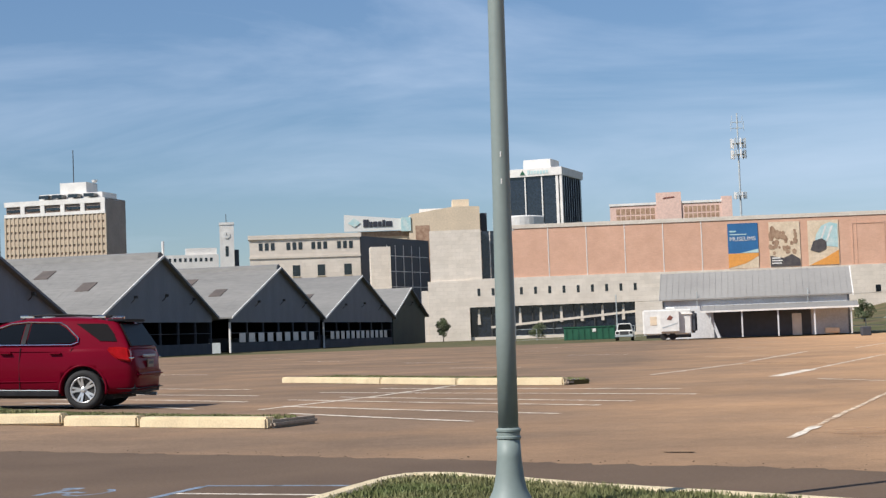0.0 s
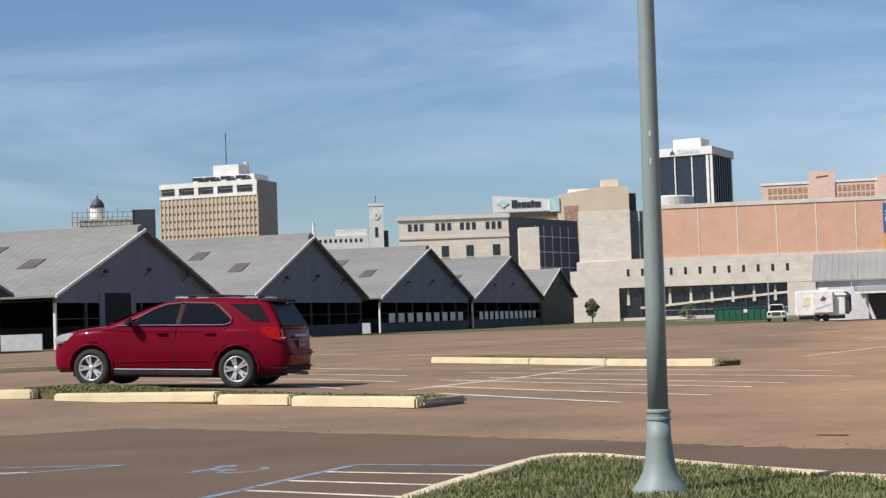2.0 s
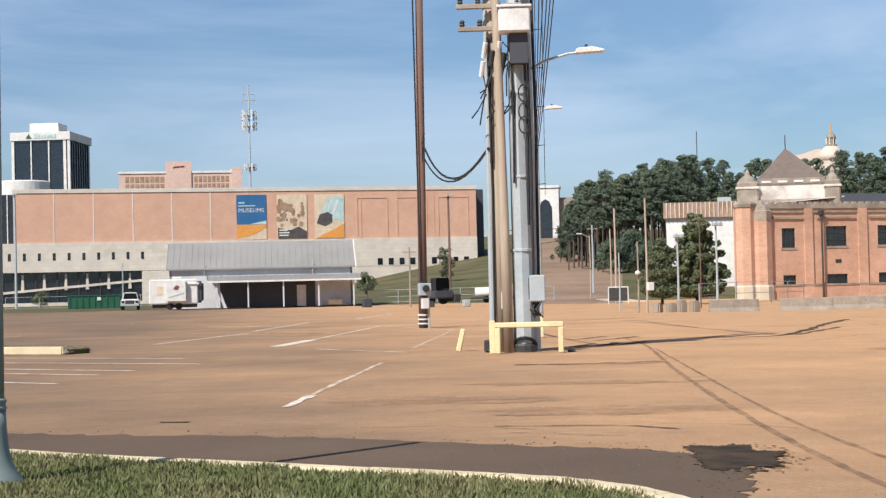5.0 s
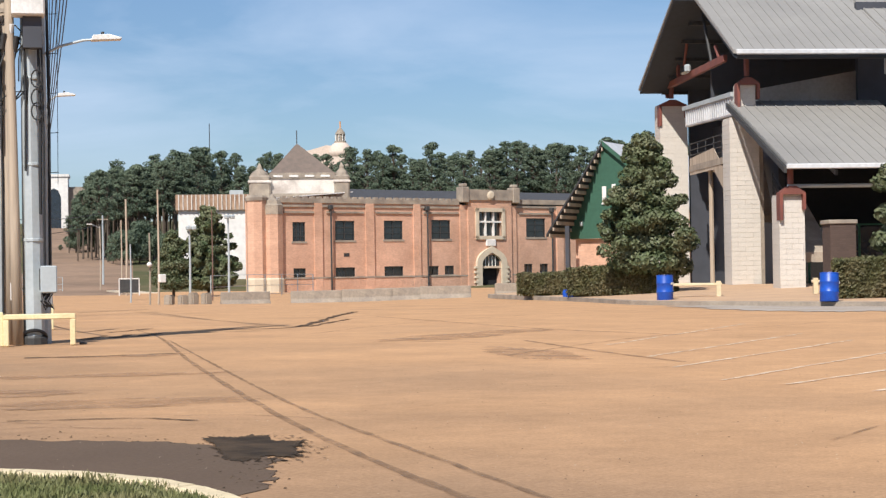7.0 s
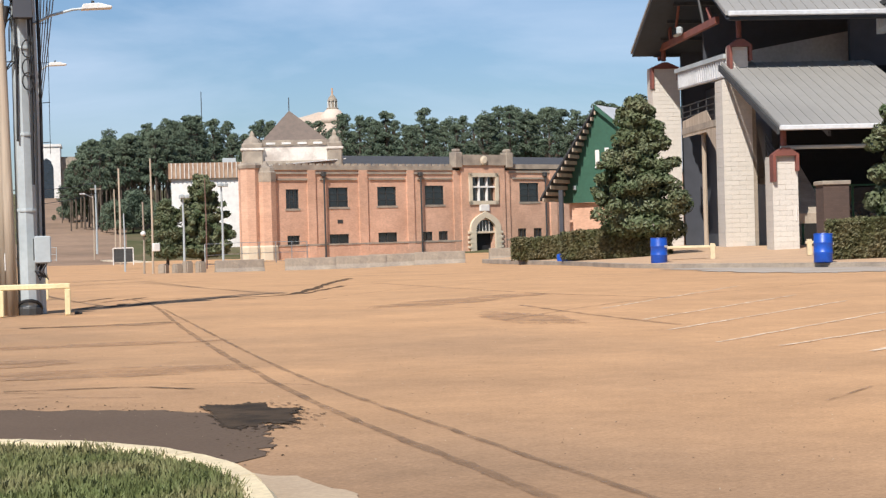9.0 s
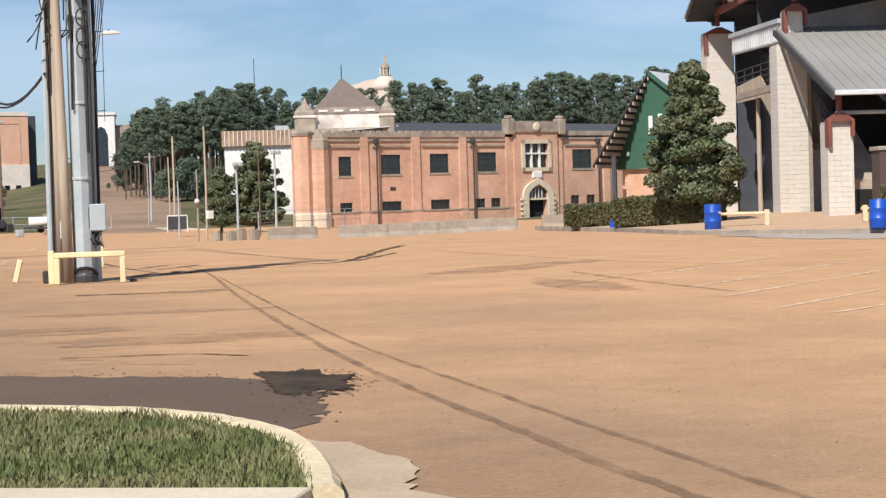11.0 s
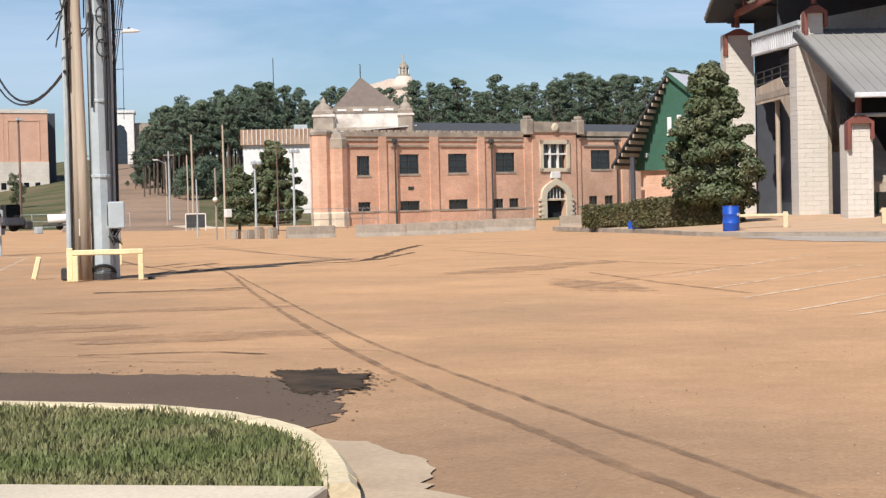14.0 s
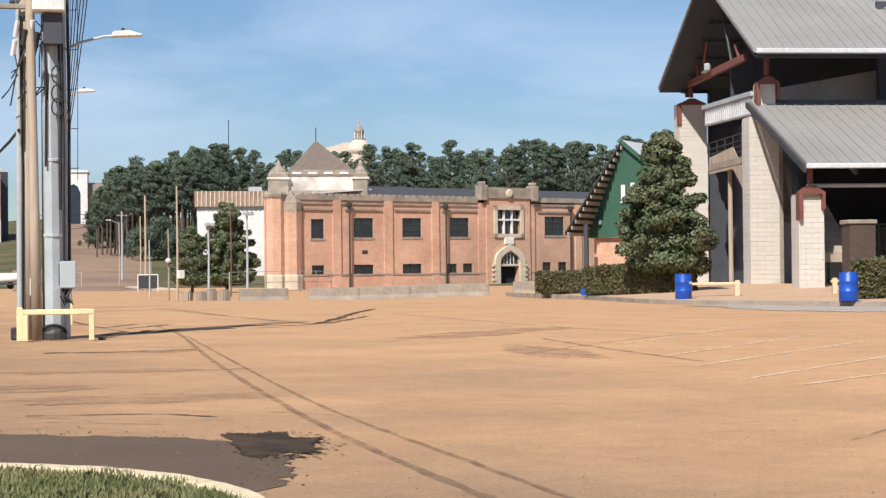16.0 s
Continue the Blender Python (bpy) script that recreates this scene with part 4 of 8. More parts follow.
# ---- livestock barns ----
def build_barn(near, far, length, label, eave=4.5, ridge=10.9, wall_mat=None, opening=True, seed=1, low_wall=True, vent=True, skylights=3, doorway=False):
    """A long gabled barn: local x along its gable end away from the eye, local y to the left along the ridge."""
    wall_mat = wall_mat or BARNWALL
    near, far = Vector(near), Vector(far)
    W = (far - near).length
    barn = thing("barn", along(near, far), label, "barn", "livestock barns")
    rnd = random.Random(seed)
    t = 0.25
    slope = (ridge - eave) / (W / 2)
    # gable sheet above the opening
    gz = eave - 0.75
    part("gable_wall", prism(B(), [(0, gz), (W, gz), (W, eave), (W / 2, ridge), (0, eave)], t, "y", 0.02), wall_mat, barn)
    part("gable_wall", prism(B(), [(0, 0), (W, 0), (W, eave), (W / 2, ridge), (0, eave)], t, "y", length - t), wall_mat, barn)
    if opening:
        for x in [0.0] + [W * k / 6 for k in range(1, 6)] + [W - 0.3]:
            part("post", box(B(), x, x + 0.22, 0.05, 0.27, 0, gz), BARNDARK if x else WHITE, barn)
        if low_wall:
            part("low_wall", rbox(0.25, W - 0.3, 0.06, 0.2, 0, 1.25, 0.02), BARNDARK, barn)
            part("top_rail", rbox(0.25, W - 0.3, 0.05, 0.15, 2.4, 2.48, 0.02), BARNDARK, barn)
    else:
        part("end_wall", box(B(), 0, W, 0.03, 0.25, 0, gz - 0.003), wall_mat, barn)
    if doorway:
        part("door_frame", box(box(box(B(), W * 0.24, W * 0.27, -0.06, 0.02, 0.8, 4.6), W * 0.43, W * 0.46, -0.06, 0.02, 0.8, 4.6), W * 0.24, W * 0.46, -0.06, 0.02, 4.6, 4.75), wall_mat, barn)
        # black panel painted as the dark inside the doorway
        part("doorway", box(B(), W * 0.27, W * 0.43, -0.03, 0.02, 0.8, 4.6), BLACKGAP, barn, "doorway filled with black for its shade")
    # long sides: posts with a low wall, open above
    for y in range(6, int(length), 7):
        part("side_post", box(B(), 0.0, 0.22, y, y + 0.22, 0, eave), wall_mat, barn)
        part("side_post", box(B(), W - 0.22, W, y, y + 0.22, 0, eave), wall_mat, barn)
    # near-black sheet on the far side stands for the unlit barn inside
    part("side_wall", box(B(), W - 0.4, W - 0.3, 0.4, length - 0.3, 0, eave), BLACKGAP, barn, "black rear boards painted for the barn's inner shade")
    part("side_wall", box(B(), 0.28, 0.4, 1.5, length - 0.3, 0, 1.3), GALV, barn, "low pale side panel")
    # roof
    o = 0.9
    ez = eave - slope * o
    for side in (0, 1):
        x0, x1 = (-o, W / 2) if side == 0 else (W + o, W / 2)
        roof = part("roof_slope", prism(B(), [(x0, ez + 0.02), (x1, ridge + 0.02), (x1, ridge + 0.2), (x0, ez + 0.2)], length + 0.8, "y", -0.5), BARNROOF, barn)
        bm = B()
        for k in range(int(length / 0.9)):
            y = -0.45 + k * 0.9
            v = [bm.verts.new(c) for c in ((x0, y, ez + 0.2), (x0, y + 0.06, ez + 0.2), (x1, y + 0.06, ridge + 0.2), (x1, y, ridge + 0.2), (x0, y, ez + 0.208), (x0, y + 0.06, ez + 0.208), (x1, y + 0.06, ridge + 0.208), (x1, y, ridge + 0.208))]
            for f in ((4, 5, 6, 7), (0, 4, 7, 3), (1, 2, 6, 5)):
                bm.faces.new([v[i] for i in f])
        bmesh.ops.recalc_face_normals(bm, faces=bm.faces[:])
        tagged(part("roof_rib", bm, BARNROOF, barn), kind="stuff")
        # pale verge trim on the gable
        part("verge_trim", prism(B(), [(x0, ez - 0.02), (x1, ridge - 0.04), (x1, ridge + 0.24), (x0, ez + 0.24)], 0.12, "y", -0.63), PALE if side == 0 else BARNWALL, barn)
        if side == 0:
            for k in range(skylights):
                y, f = 3.5 + rnd.uniform(0, 2) + k * 6.0, (0.42, 0.66, 0.60)[k % 3]
                xa, xb = x0 + (x1 - x0) * f, x0 + (x1 - x0) * (f + 0.14)
                za, zb = ez + (ridge - ez) * f, ez + (ridge - ez) * (f + 0.14)
                part("skylight", prism(B(), [(xa, za + 0.2), (xb, zb + 0.2), (xb, zb + 0.28), (xa, za + 0.28)], 1.6, "y", y), RUSTPANEL, barn, "dark rusted roof panel")
    if vent:
        part("ridge_vent", prism(B(), [(W / 2 - 0.9, ridge - 0.15), (W / 2 + 0.9, ridge - 0.15), (W / 2 + 0.75, ridge + 0.4), (W / 2, ridge + 0.62), (W / 2 - 0.75, ridge + 0.4)], length - 0.3, "y", -0.2), BARNROOF, barn, "raised ridge vent")
    # gable lamps
    for f in (0.25, 0.52, 0.78):
        z = eave + 1.3 if f != 0.52 else eave + 1.6
        part("gable_lamp", tube(box(B(), W * f - 0.16, W * f + 0.16, -0.75, -0.4, z + 0.45, z + 0.75), [(W * f, 0, z), (W * f, -0.35, z + 0.3), (W * f, -0.5, z + 0.7)], 0.05, 6), DARKMETAL, barn)
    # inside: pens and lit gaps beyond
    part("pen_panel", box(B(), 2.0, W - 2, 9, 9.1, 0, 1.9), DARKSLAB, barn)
    return barn


GA, GB = Vector((-43.2, 133.2)), Vector((-8.9, 286.9))   # line of the gable ends
gd = (GB - GA).normalized()


def gl(d):
    return GA + gd * d


build_barn(gl(-38.0), gl(-8.0), 46, "grey sheet-metal livestock barn with an open gable end", seed=1, ridge=10.0)
build_barn(gl(0.0), gl(29.3), 46, "grey sheet-metal livestock barn with a dark doorway in the gable", seed=2, doorway=True, ridge=10.1)
build_barn(gl(38.5), gl(70.6), 46, "grey sheet-metal livestock barn with rusty roof panels", seed=3)
build_barn(gl(77.0), gl(115.0), 46, "grey sheet-metal livestock barn with an open gable end", seed=4)
build_barn(gl(117.0), gl(157.0), 40, "grey sheet-metal livestock barn with an open gable end", seed=5, vent=False)
build_barn(gl(157.5), gl(181.0), 40, "small dark green barn with a closed end wall", eave=5.0, ridge=9.6, wall_mat=BARNGREEN, opening=False, seed=6, vent=False, skylights=0)
# white boards hung between the barn posts
for d0, d1, n in ((80, 113, 9), (120, 154, 12)):
    p = gl(d0)
    fr = along(gl(d0), gl(d1))
    L = d1 - d0
    for k in range(n):
        o = solid("pen_board", rbox(0, L / n * 0.62, 0, 0.05, 0, 1.15, 0.02), WHITE, "white board on the pen rail of a barn", "board", "white pen boards", m=fr @ pose(L / n * k, -0.06, 1.26))


# ---- museum ----
MUS = along((-3.2, 330.0), (103.0, 324.0))
mus = thing("museum", MUS, "long museum of pink brick over pale limestone", "building")
ML = 106.4
part("lower_wall", box(box(B(), 0.0, 8.0, 0, 50, -3, 11.7), 8.0, ML, 0, 50, 6.4, 11.9), STONE, mus)
part("plinth_wall", box(B(), 40, ML, 0.05, 40, -3, 6.4), STONE, mus)
part("stone_tower", box(B(), 0.6, 10.6, 0.4, 40, 11.7, 21.6), STONE, mus, "pale stone tower block")
part("buttress", rbox(-1.3, 0.0, 0.2, 6, -3, 9.9, 0.05), STONE, mus)
part("stair_glazing", box(B(), 10.6, 16.2, 2.5, 30, 11.7, 21.3), GLASSB, mus, "tall dark stair window")
for x in (12.2, 13.6, 15.0):
    part("mullion", box(B(), x, x + 0.18, 2.3, 2.5, 11.7, 21.3), PALE, mus)
part("brick_wall", box(B(), 16.2, ML, 0.25, 50, 11.9, 21.4), PINKBRICK, mus, "pink brick upper wall")
part("parapet", box(B(), 16.1, ML + 0.15, 0.1, 50, 21.4, 22.15), STONE, mus)
for k in range(1, 12):
    x = 16.2 + k * 7.4
    part("panel_joint", box(B(), x, x + 0.16, 0.19, 0.25, 11.9, 21.4), PALE if k < 6 else PINKBRICK, mus)
for x in (82.0, 90.0, 98.5):
    part("recessed_panel", box(box(box(B(), x, x + 6.3, 0.17, 0.25, 19.8, 20.1), x, x + 0.2, 0.17, 0.25, 12.2, 19.8), x + 6.1, x + 6.3, 0.17, 0.25, 12.2, 19.8), PINKBRICK, mus)
for k in range(12):
    x = 9.6 + k * 2.75
    part("slit_window", box(B(), x, x + 0.55, -0.03, 0.04, 8.6, 10.0), GLASS, mus)
part("window_band", box(B(), 8.0, 40, 1.2, 3, 0.6, 6.4), GLASSB, mus, "long dark window band")
part("band_ramp", prism(B(), [(12, 2.2), (40, 4.3), (40, 4.75), (12, 2.65)], 0.2, "y", 0.8), STONE, mus)
part("sill_wall", box(B(), 8.0, 40, 0.6, 1.2, -3, 0.6), STONE, mus)
for k in range(9):
    part("band_post", box(B(), 8.0 + k * 4, 8.22 + k * 4, 0.9, 1.2, 0.6, 6.4), DARKMETAL, mus)
    part("pier", prism(B(), [(9.6 + k * 4 - 0.2, 3.0), (9.6 + k * 4 + 0.4, 3.0), (9.6 + k * 4 + 0.3, 6.0), (9.6 + k * 4 - 0.05, 6.0)], 0.2, "y", 0.85), STONE, mus)
for k in range(9):
    x = 86 + k * 2.2
    part("square_window", box(B(), x, x + 1.0, -0.04, 0.06, 6.6, 7.9), GLASS, mus)
# end turned from the sun: its shade is put in as a dark colour
part("end_wall", box(B(), ML, ML + 3.0, 6, 46, 0, 21.7), DARKSLAB, mus, "end wall painted dark for its shade")
# banners on the brick
def banner(x, label, draw):
    b = thing("banner", MUS @ pose(x, 0.12, 12.0), label, "banner", "museum banners")
    draw(b)


def banner_a(b):
    part("cloth", box(B(), 0, 5.8, 0, 0.06, 2.9, 8.7), SIGNBLUE, b, "blue field")
    part("cloth_foot", prism(B(), [(0, 0), (5.8, 0), (5.8, 2.9), (0, 2.9)], 0.06, "y", 0.0), SIGNCREAM, b)
    part("orange_shape", prism(B(), [(0, 0.1), (3.4, 1.0), (5.8, 2.3), (5.8, 2.88), (0, 2.88)], 0.03, "y", -0.03), SIGNORANGE, b)
    letters("MUSEUMS", 1.15, 0.02, pose(0.3, -0.04, 5.3, 90), WHITE, b)
    part("faint_line", box(box(B(), 0.4, 1.6, -0.04, 0, 7.0, 7.3), 0.4, 3.6, -0.04, 0, 6.45, 6.65), SIGNAQUA, b)
    part("pale_edge", prism(B(), [(2.4, 2.95), (5.8, 2.95), (5.8, 3.7)], 0.03, "y", -0.04), SIGNAQUA, b)


def banner_b(b):
    part("cloth", box(B(), 0, 5.9, 0, 0.06, 0, 8.7), SIGNCREAM, b, "brown and cream pattern")
    rnd = random.Random(12)
    bm = B()
    for k in range(46):
        x, z = rnd.uniform(0.2, 5.2), rnd.uniform(2.6, 7.4)
        s = rnd.uniform(0.25, 0.55)
        prism(bm, [(x + s * math.cos(a), z + s * 1.2 * math.sin(a)) for a in (0.3, 1.6, 2.6, 3.9, 5.2)], 0.02, "y", -0.03 - 0.0004 * k)
    tagged(part("brown_shape", bm, SIGNBROWN, b), kind="stuff")
    part("dark_shape", prism(B(), [(0.1, 0.1), (5.8, 0.1), (5.8, 1.4), (4.2, 2.4), (2.6, 1.7), (0.1, 2.2)], 0.02, "y", -0.06), SIGNDARK, b)
    part("pale_bar", box(box(box(B(), 0.4, 2.0, -0.09, -0.06, 1.6, 1.85), 0.4, 2.4, -0.09, -0.06, 1.1, 1.35), 0.4, 2.2, -0.09, -0.06, 0.6, 0.85), PALE, b)


def banner_c(b):
    part("cloth", box(B(), 0, 5.9, 0, 0.06, 0, 8.7), SIGNCREAM, b, "cream and aqua pattern")
    part("aqua_shape", prism(B(), [(1.2, 4.0), (5.7, 3.4), (5.7, 7.9), (4.2, 8.3), (2.6, 7.6), (1.6, 6.0)], 0.02, "y", -0.03), SIGNAQUA, b)
    for x0, x1 in ((2.2, 3.6), (3.4, 4.8)):
        part("white_strut", prism(B(), [(x0, 4.6), (x0 + 0.35, 4.6), (x1 + 0.1, 7.6), (x1 - 0.3, 7.6)], 0.02, "y", -0.06), PALE, b)
    part("dark_shape", prism(B(), [(0.4, 3.0), (2.0, 2.5), (3.4, 3.2), (3.5, 4.6), (2.6, 5.2), (1.0, 4.7)], 0.02, "y", -0.09), SIGNDARK, b)
    part("orange_shape", prism(B(), [(0.2, 0.1), (5.8, 0.1), (5.8, 2.9), (3.5, 1.6)], 0.02, "y", -0.05), SIGNORANGE, b)


banner(58.3, "blue and orange museum banner with pale lettering", banner_a)
banner(66.2, "brown and cream museum banner", banner_b)
banner(73.6, "cream, aqua and orange museum banner", banner_c)


# ---- older stone building behind the barns ----
def windows_row(parent, xs, z0, z1, w, y=-0.06, m=None, frame=None, name="window", sill=False):
    for x in xs:
        wd = part(name, box(B(), x, x + w, y, 0.05, z0, z1), m or GLASS, parent)
        if frame:
            fr = B()
            box(fr, x - 0.12, x, y - 0.06, 0.02, z0 - 0.1, z1 + 0.12)
            box(fr, x + w, x + w + 0.12, y - 0.06, 0.02, z0 - 0.1, z1 + 0.12)
            box(fr, x, x + w, y - 0.06, 0.02, z1, z1 + 0.12)
            part("window_frame", fr, frame, wd)
        if sill:
            part("window_sill", box(B(), x - 0.15, x + w + 0.15, y - 0.14, 0.02, z0 - 0.22, z0 - 0.04), frame or CONC, wd)


old = thing("stone_office", along((-42.0, 367.6), (-18.1, 369.6)), "pale limestone office block with small windows", "building")
part("wall", box(B(), 0, 24, 0, 30, 0, 23.4), STONE, old)
part("cornice", box(B(), -0.3, 24.3, -0.35, 30.3, 23.4, 24.3), STONE, old)
part("string_course", box(B(), -0.15, 24.15, -0.2, 0, 19.2, 19.7), STONE, old)
windows_row(old, [x + d for x in (2.0, 8.0, 13.4, 19.0) for d in (0, 1.3, 2.6)], 21.0, 22.6, 0.8, m=GLASS)
windows_row(old, [9.2, 14.6, 20.4], 15.2, 17.6, 1.6, m=GLASS, sill=True)
dark = thing("archive_wing", along((-18.1, 369.8), (-3.0, 400.0)), "glazed office wing with its shade painted dark", "building")
# the shaded face gets its darkness from the wall colour
part("wall", box(B(), 0.3, 33, 0.0, 20, 0, 23.6), DARKSLAB, dark)
for z in (12.5, 16.0, 19.5):
    part("glazing_bar", box(B(), 9, 32, -0.12, 0, z, z + 0.15), PALE, dark)
for x in (12, 16, 20, 24, 28):
    part("glazing_bar", box(B(), x, x + 0.15, -0.12, 0, 8, 22), PALE, dark)
slab = solid("stone_pier_block", rbox(0, 4.3, 0, 5, 0, 20.4, 0.05), STONE, "pale stone stair block beside a dark wing", "building", m=along((-15.4, 358), (-11.0, 358.4)))
blk = thing("brick_penthouse", along((-6.4, 404), (2.0, 404)), "brown roof-top plant rooms", "building")
part("plant_room", box(B(), 0, 3.4, 0, 8, 0, 27.6), SIGNBROWN, blk)
part("plant_room", box(B(), 3.4, 8.0, 0.5, 8, 0, 26.2), BEIGE, blk)

# ---- bank block ----
bank = thing("bank_building", along((-44, 758.7), (17, 759.8)), "cream bank building with a large white roof sign", "building")
part("wall", prism(B(), [(29, 0), (61, 0), (61, 58.6), (50, 58.9), (30, 56.0), (29, 55)], 40, "y", 0), CREAM, bank)
part("roof_house", box(B(), 49, 56.6, 6, 20, 58.0, 62.4), BEIGE, bank)
part("roof_house", box(B(), 34, 49, 8, 22, 54.0, 58.8), PALE, bank)
# right flank darker than the cream front: shade put into the colour
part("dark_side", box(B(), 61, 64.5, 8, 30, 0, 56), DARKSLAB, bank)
part("lower_wall", box(B(), 0, 29, 3, 40, 0, 48), BEIGE, bank)
part("brick_band", box(B(), 6, 29, 2.4, 3, 46.6, 49.0), SIGNBROWN, bank)
part("sign_board", prism(B(), [(0, 49.2), (29, 49.2), (29, 54.0), (0, 56.8)], 1.0, "y", 1), WHITE, bank, "white roof sign board")
part("sign_emblem", prism(B(), [(1.8, 53.0), (4.6, 51.0), (7.4, 53.0), (4.6, 55.2)], 0.3, "y", 0.65), SIGNAQUA, bank, "blue-grey diamond emblem")
bm = B()
for x0, w, z1 in ((8.6, 2.4, 54.4), (11.3, 1.4, 53.4), (13.1, 1.8, 53.4), (15.3, 1.5, 53.4), (17.2, 1.3, 53.9), (18.9, 2.6, 53.4)):
    box(bm, x0, x0 + w, 0.7, 1.0, 51.0, z1)
part("lettering_bar", bm, LETTERBLACK, bank, "dark letter shapes")
part("glass_box", box(B(), 25.6, 30.0, -0.5, 2, 48.5, 54.8), SIGNAQUA, bank, "pale glazed stair head")

# ---- beige office tower ----
tower = thing("office_tower", along((-231.2, 895.6), (-175.6, 882.7)), "beige slab office tower with a white crown", "building")
TW, TD = 57.1, 26.0
part("core", box(B(), 0.5, TW - 0.5, 0.4, TD - 0.5, 0, 79.0), TOWERBAND, tower)
bm = B()
for k in range(25):
    x = TW / 24 * k
    box(bm, x - 0.45, x + 0.45, -0.35, 0.5, 0, 71.5)
for r in range(17):
    z = 4 + r * 4.0
    box(bm, 0, TW, -0.05, 0.5, z, z + 2.7)
tagged(part("facade_grid", bm, FACADE, tower, "beige concrete grid"), kind="stuff")
# side away from the sun painted brown to carry its shade
part("side_wall", box(B(), TW - 0.5, TW, 0, TD, 0, 79.6), TOWERBAND, tower, "side wall painted brown for its shade")
part("crown", box(box(box(B(), -0.3, TW + 0.05, -0.5, 0.5, 77.2, 79.8), -0.3, TW + 0.05, -0.5, 0.5, 71.5, 73.2), -0.3, TW, 0.5, TD, 79.0, 79.8), PALE, tower, "white crown")
for k in range(5):
    x = 1 + k * TW / 5
    part("crown_window", box(B(), x, x + 8, -0.2, 0.5, 74.3, 75.7), GLASS, tower)
    part("crown_pier", box(B(), x + 8, x + 10.4, -0.45, 0.5, 73.2, 77.2), PALE, tower)
part("penthouse", box(B(), 17, 53, 6, 24, 79.8, 83.4), PALE, tower)
part("penthouse", box(B(), 28, 43, 8, 22, 83.4, 89.2), PALE, tower)
windows_row(tower, [19.5, 27.0, 36.0, 45.0], 80.6, 82.4, 5.5, y=5.7, m=GLASS)
part("mast", tube(B(), [(34, 12, 89), (34, 12, 107)], 0.25, 6), DARKMETAL, tower)
part("dish", lathe(B(), [(0.1, 88.6), (1.4, 89.2), (1.6, 90.4)], 10, (46, 12)), PALE, tower)

# ---- dark glass tower with white crown ----
reg = thing("bank_tower", along((39.4, 1009.2), (71.4, 997.4)), "dark glass bank tower with white corner fins and crown", "building")
RW = 34.1
part("glass_core", box(B(), 0.6, RW - 0.4, 0.6, 44, 0, 93.5), GLASSB, reg)
part("crown", rbox(-0.6, RW + 0.6, -0.8, 45.2, 93.4, 98.2, 0.1), PALE, reg, "white crown band")
for x in (0.0, 11.2, 21.6, RW - 3.6):
    part("fin", box(B(), x, x + (0.7 if 5 < x < 25 else 1.6), -0.3, 0.6, 0, 93.4), PALE, reg)
part("fin", box(B(), RW - 1.2, RW + 0.3, -0.3, 1.5, 0, 93.4), PALE, reg)
# these fins are darker than the front ones to paint the side's shade
for k in range(1, 9):
    part("side_fin", box(B(), RW - 0.4, RW + 0.15, k * 4.9, k * 4.9 + 0.5, 0, 93.4), DARKSLAB, reg)
part("penthouse", rbox(9, 26, 6, 24, 98.2, 104, 0.1), PALE, reg)
part("emblem", prism(B(), [(8.8, 94.6), (12.2, 94.6), (10.5, 97.2)], 0.3, "y", -1.1), DUMPGREEN, reg, "green triangle emblem")
bm = B()
for k in range(7):
    box(bm, 13.6 + k * 1.9, 14.9 + k * 1.9, -1.1, -0.8, 94.7, 96.7 if k else 97.2)
part("lettering_bar", bm, SIGNAQUA, reg, "pale green letter shapes")
drum = solid("concrete_drum", lathe(B(), [(14, 0), (14, 64), (13.4, 64.6), (0.5, 64.8)], 32), PALE, "pale round roof structure", "building", m=pose(42, 930, 0))

# ---- pink hotel ----
hot = thing("pink_hotel", along((59.4, 597.0), (101.6, 591.3)), "pink rendered hotel with ranks of brown windows", "building")
HL = 42.6
part("wall", box(B(), 0, HL, 0, 18, 0, 44.4), PINK, hot)
part("coping", box(B(), -0.15, HL + 0.15, -0.3, 18, 44.4, 45.2), PALE, hot)
part("centre_bay", box(B(), 16.2, 25, -0.5, 12, 0, 48.5), PINK, hot)
part("end_bay", box(B(), 39, HL, -0.4, 12, 0, 46.3), PINK, hot)
for a, b, n in ((2.2, 16.0, 8), (26, 38.4, 8)):
    for k in range(n):
        x = a + (b - a) / n * k
        for r in range(3):
            part("window", box(B(), x, x + (b - a) / n - 0.35, -0.06, 0.05, 41.2 - r * 2.6, 43.3 - r * 2.6), SIGNBROWN, hot)
part("script_bar", prism(B(), [(18.6, 46.2), (22.8, 46.6), (22.6, 47.0), (18.9, 46.7)], 0.1, "y", -0.62), REDSTEEL, hot)

# ---- clock tower and low blocks round it ----
ct = thing("clock_tower", along((-130.6, 991.4), (-122, 992.5)), "pale stone clock tower", "building")
part("shaft", box(B(), 0, 8.3, 0, 9, 0, 70.6), PALE, ct)
part("cap", box(B(), -0.3, 8.6, -0.3, 9.3, 70.6, 72.0), PALE, ct)
part("clock_face", lathe(B(), [(2.1, 0), (2.1, 0.25)], 20), WHITE, ct).matrix_basis = pose(4.1, -0.05, 64.5, 90)
part("clock_hand", prism(B(), [(3.9, 64.4), (4.3, 64.4), (4.2, 66.0), (4.0, 66.0)], 0.1, "y", -0.45), DARKMETAL, ct)
# dark flank on the pale tower: shade painted on
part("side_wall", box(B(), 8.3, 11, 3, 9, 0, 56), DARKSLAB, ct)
part("window", box(B(), 3.2, 5, -0.1, 0.1, 52, 58), GLASS, ct)
part("spire", tube(B(), [(4, 4, 72), (4, 4, 77)], 0.2, 6), DARKMETAL, ct)
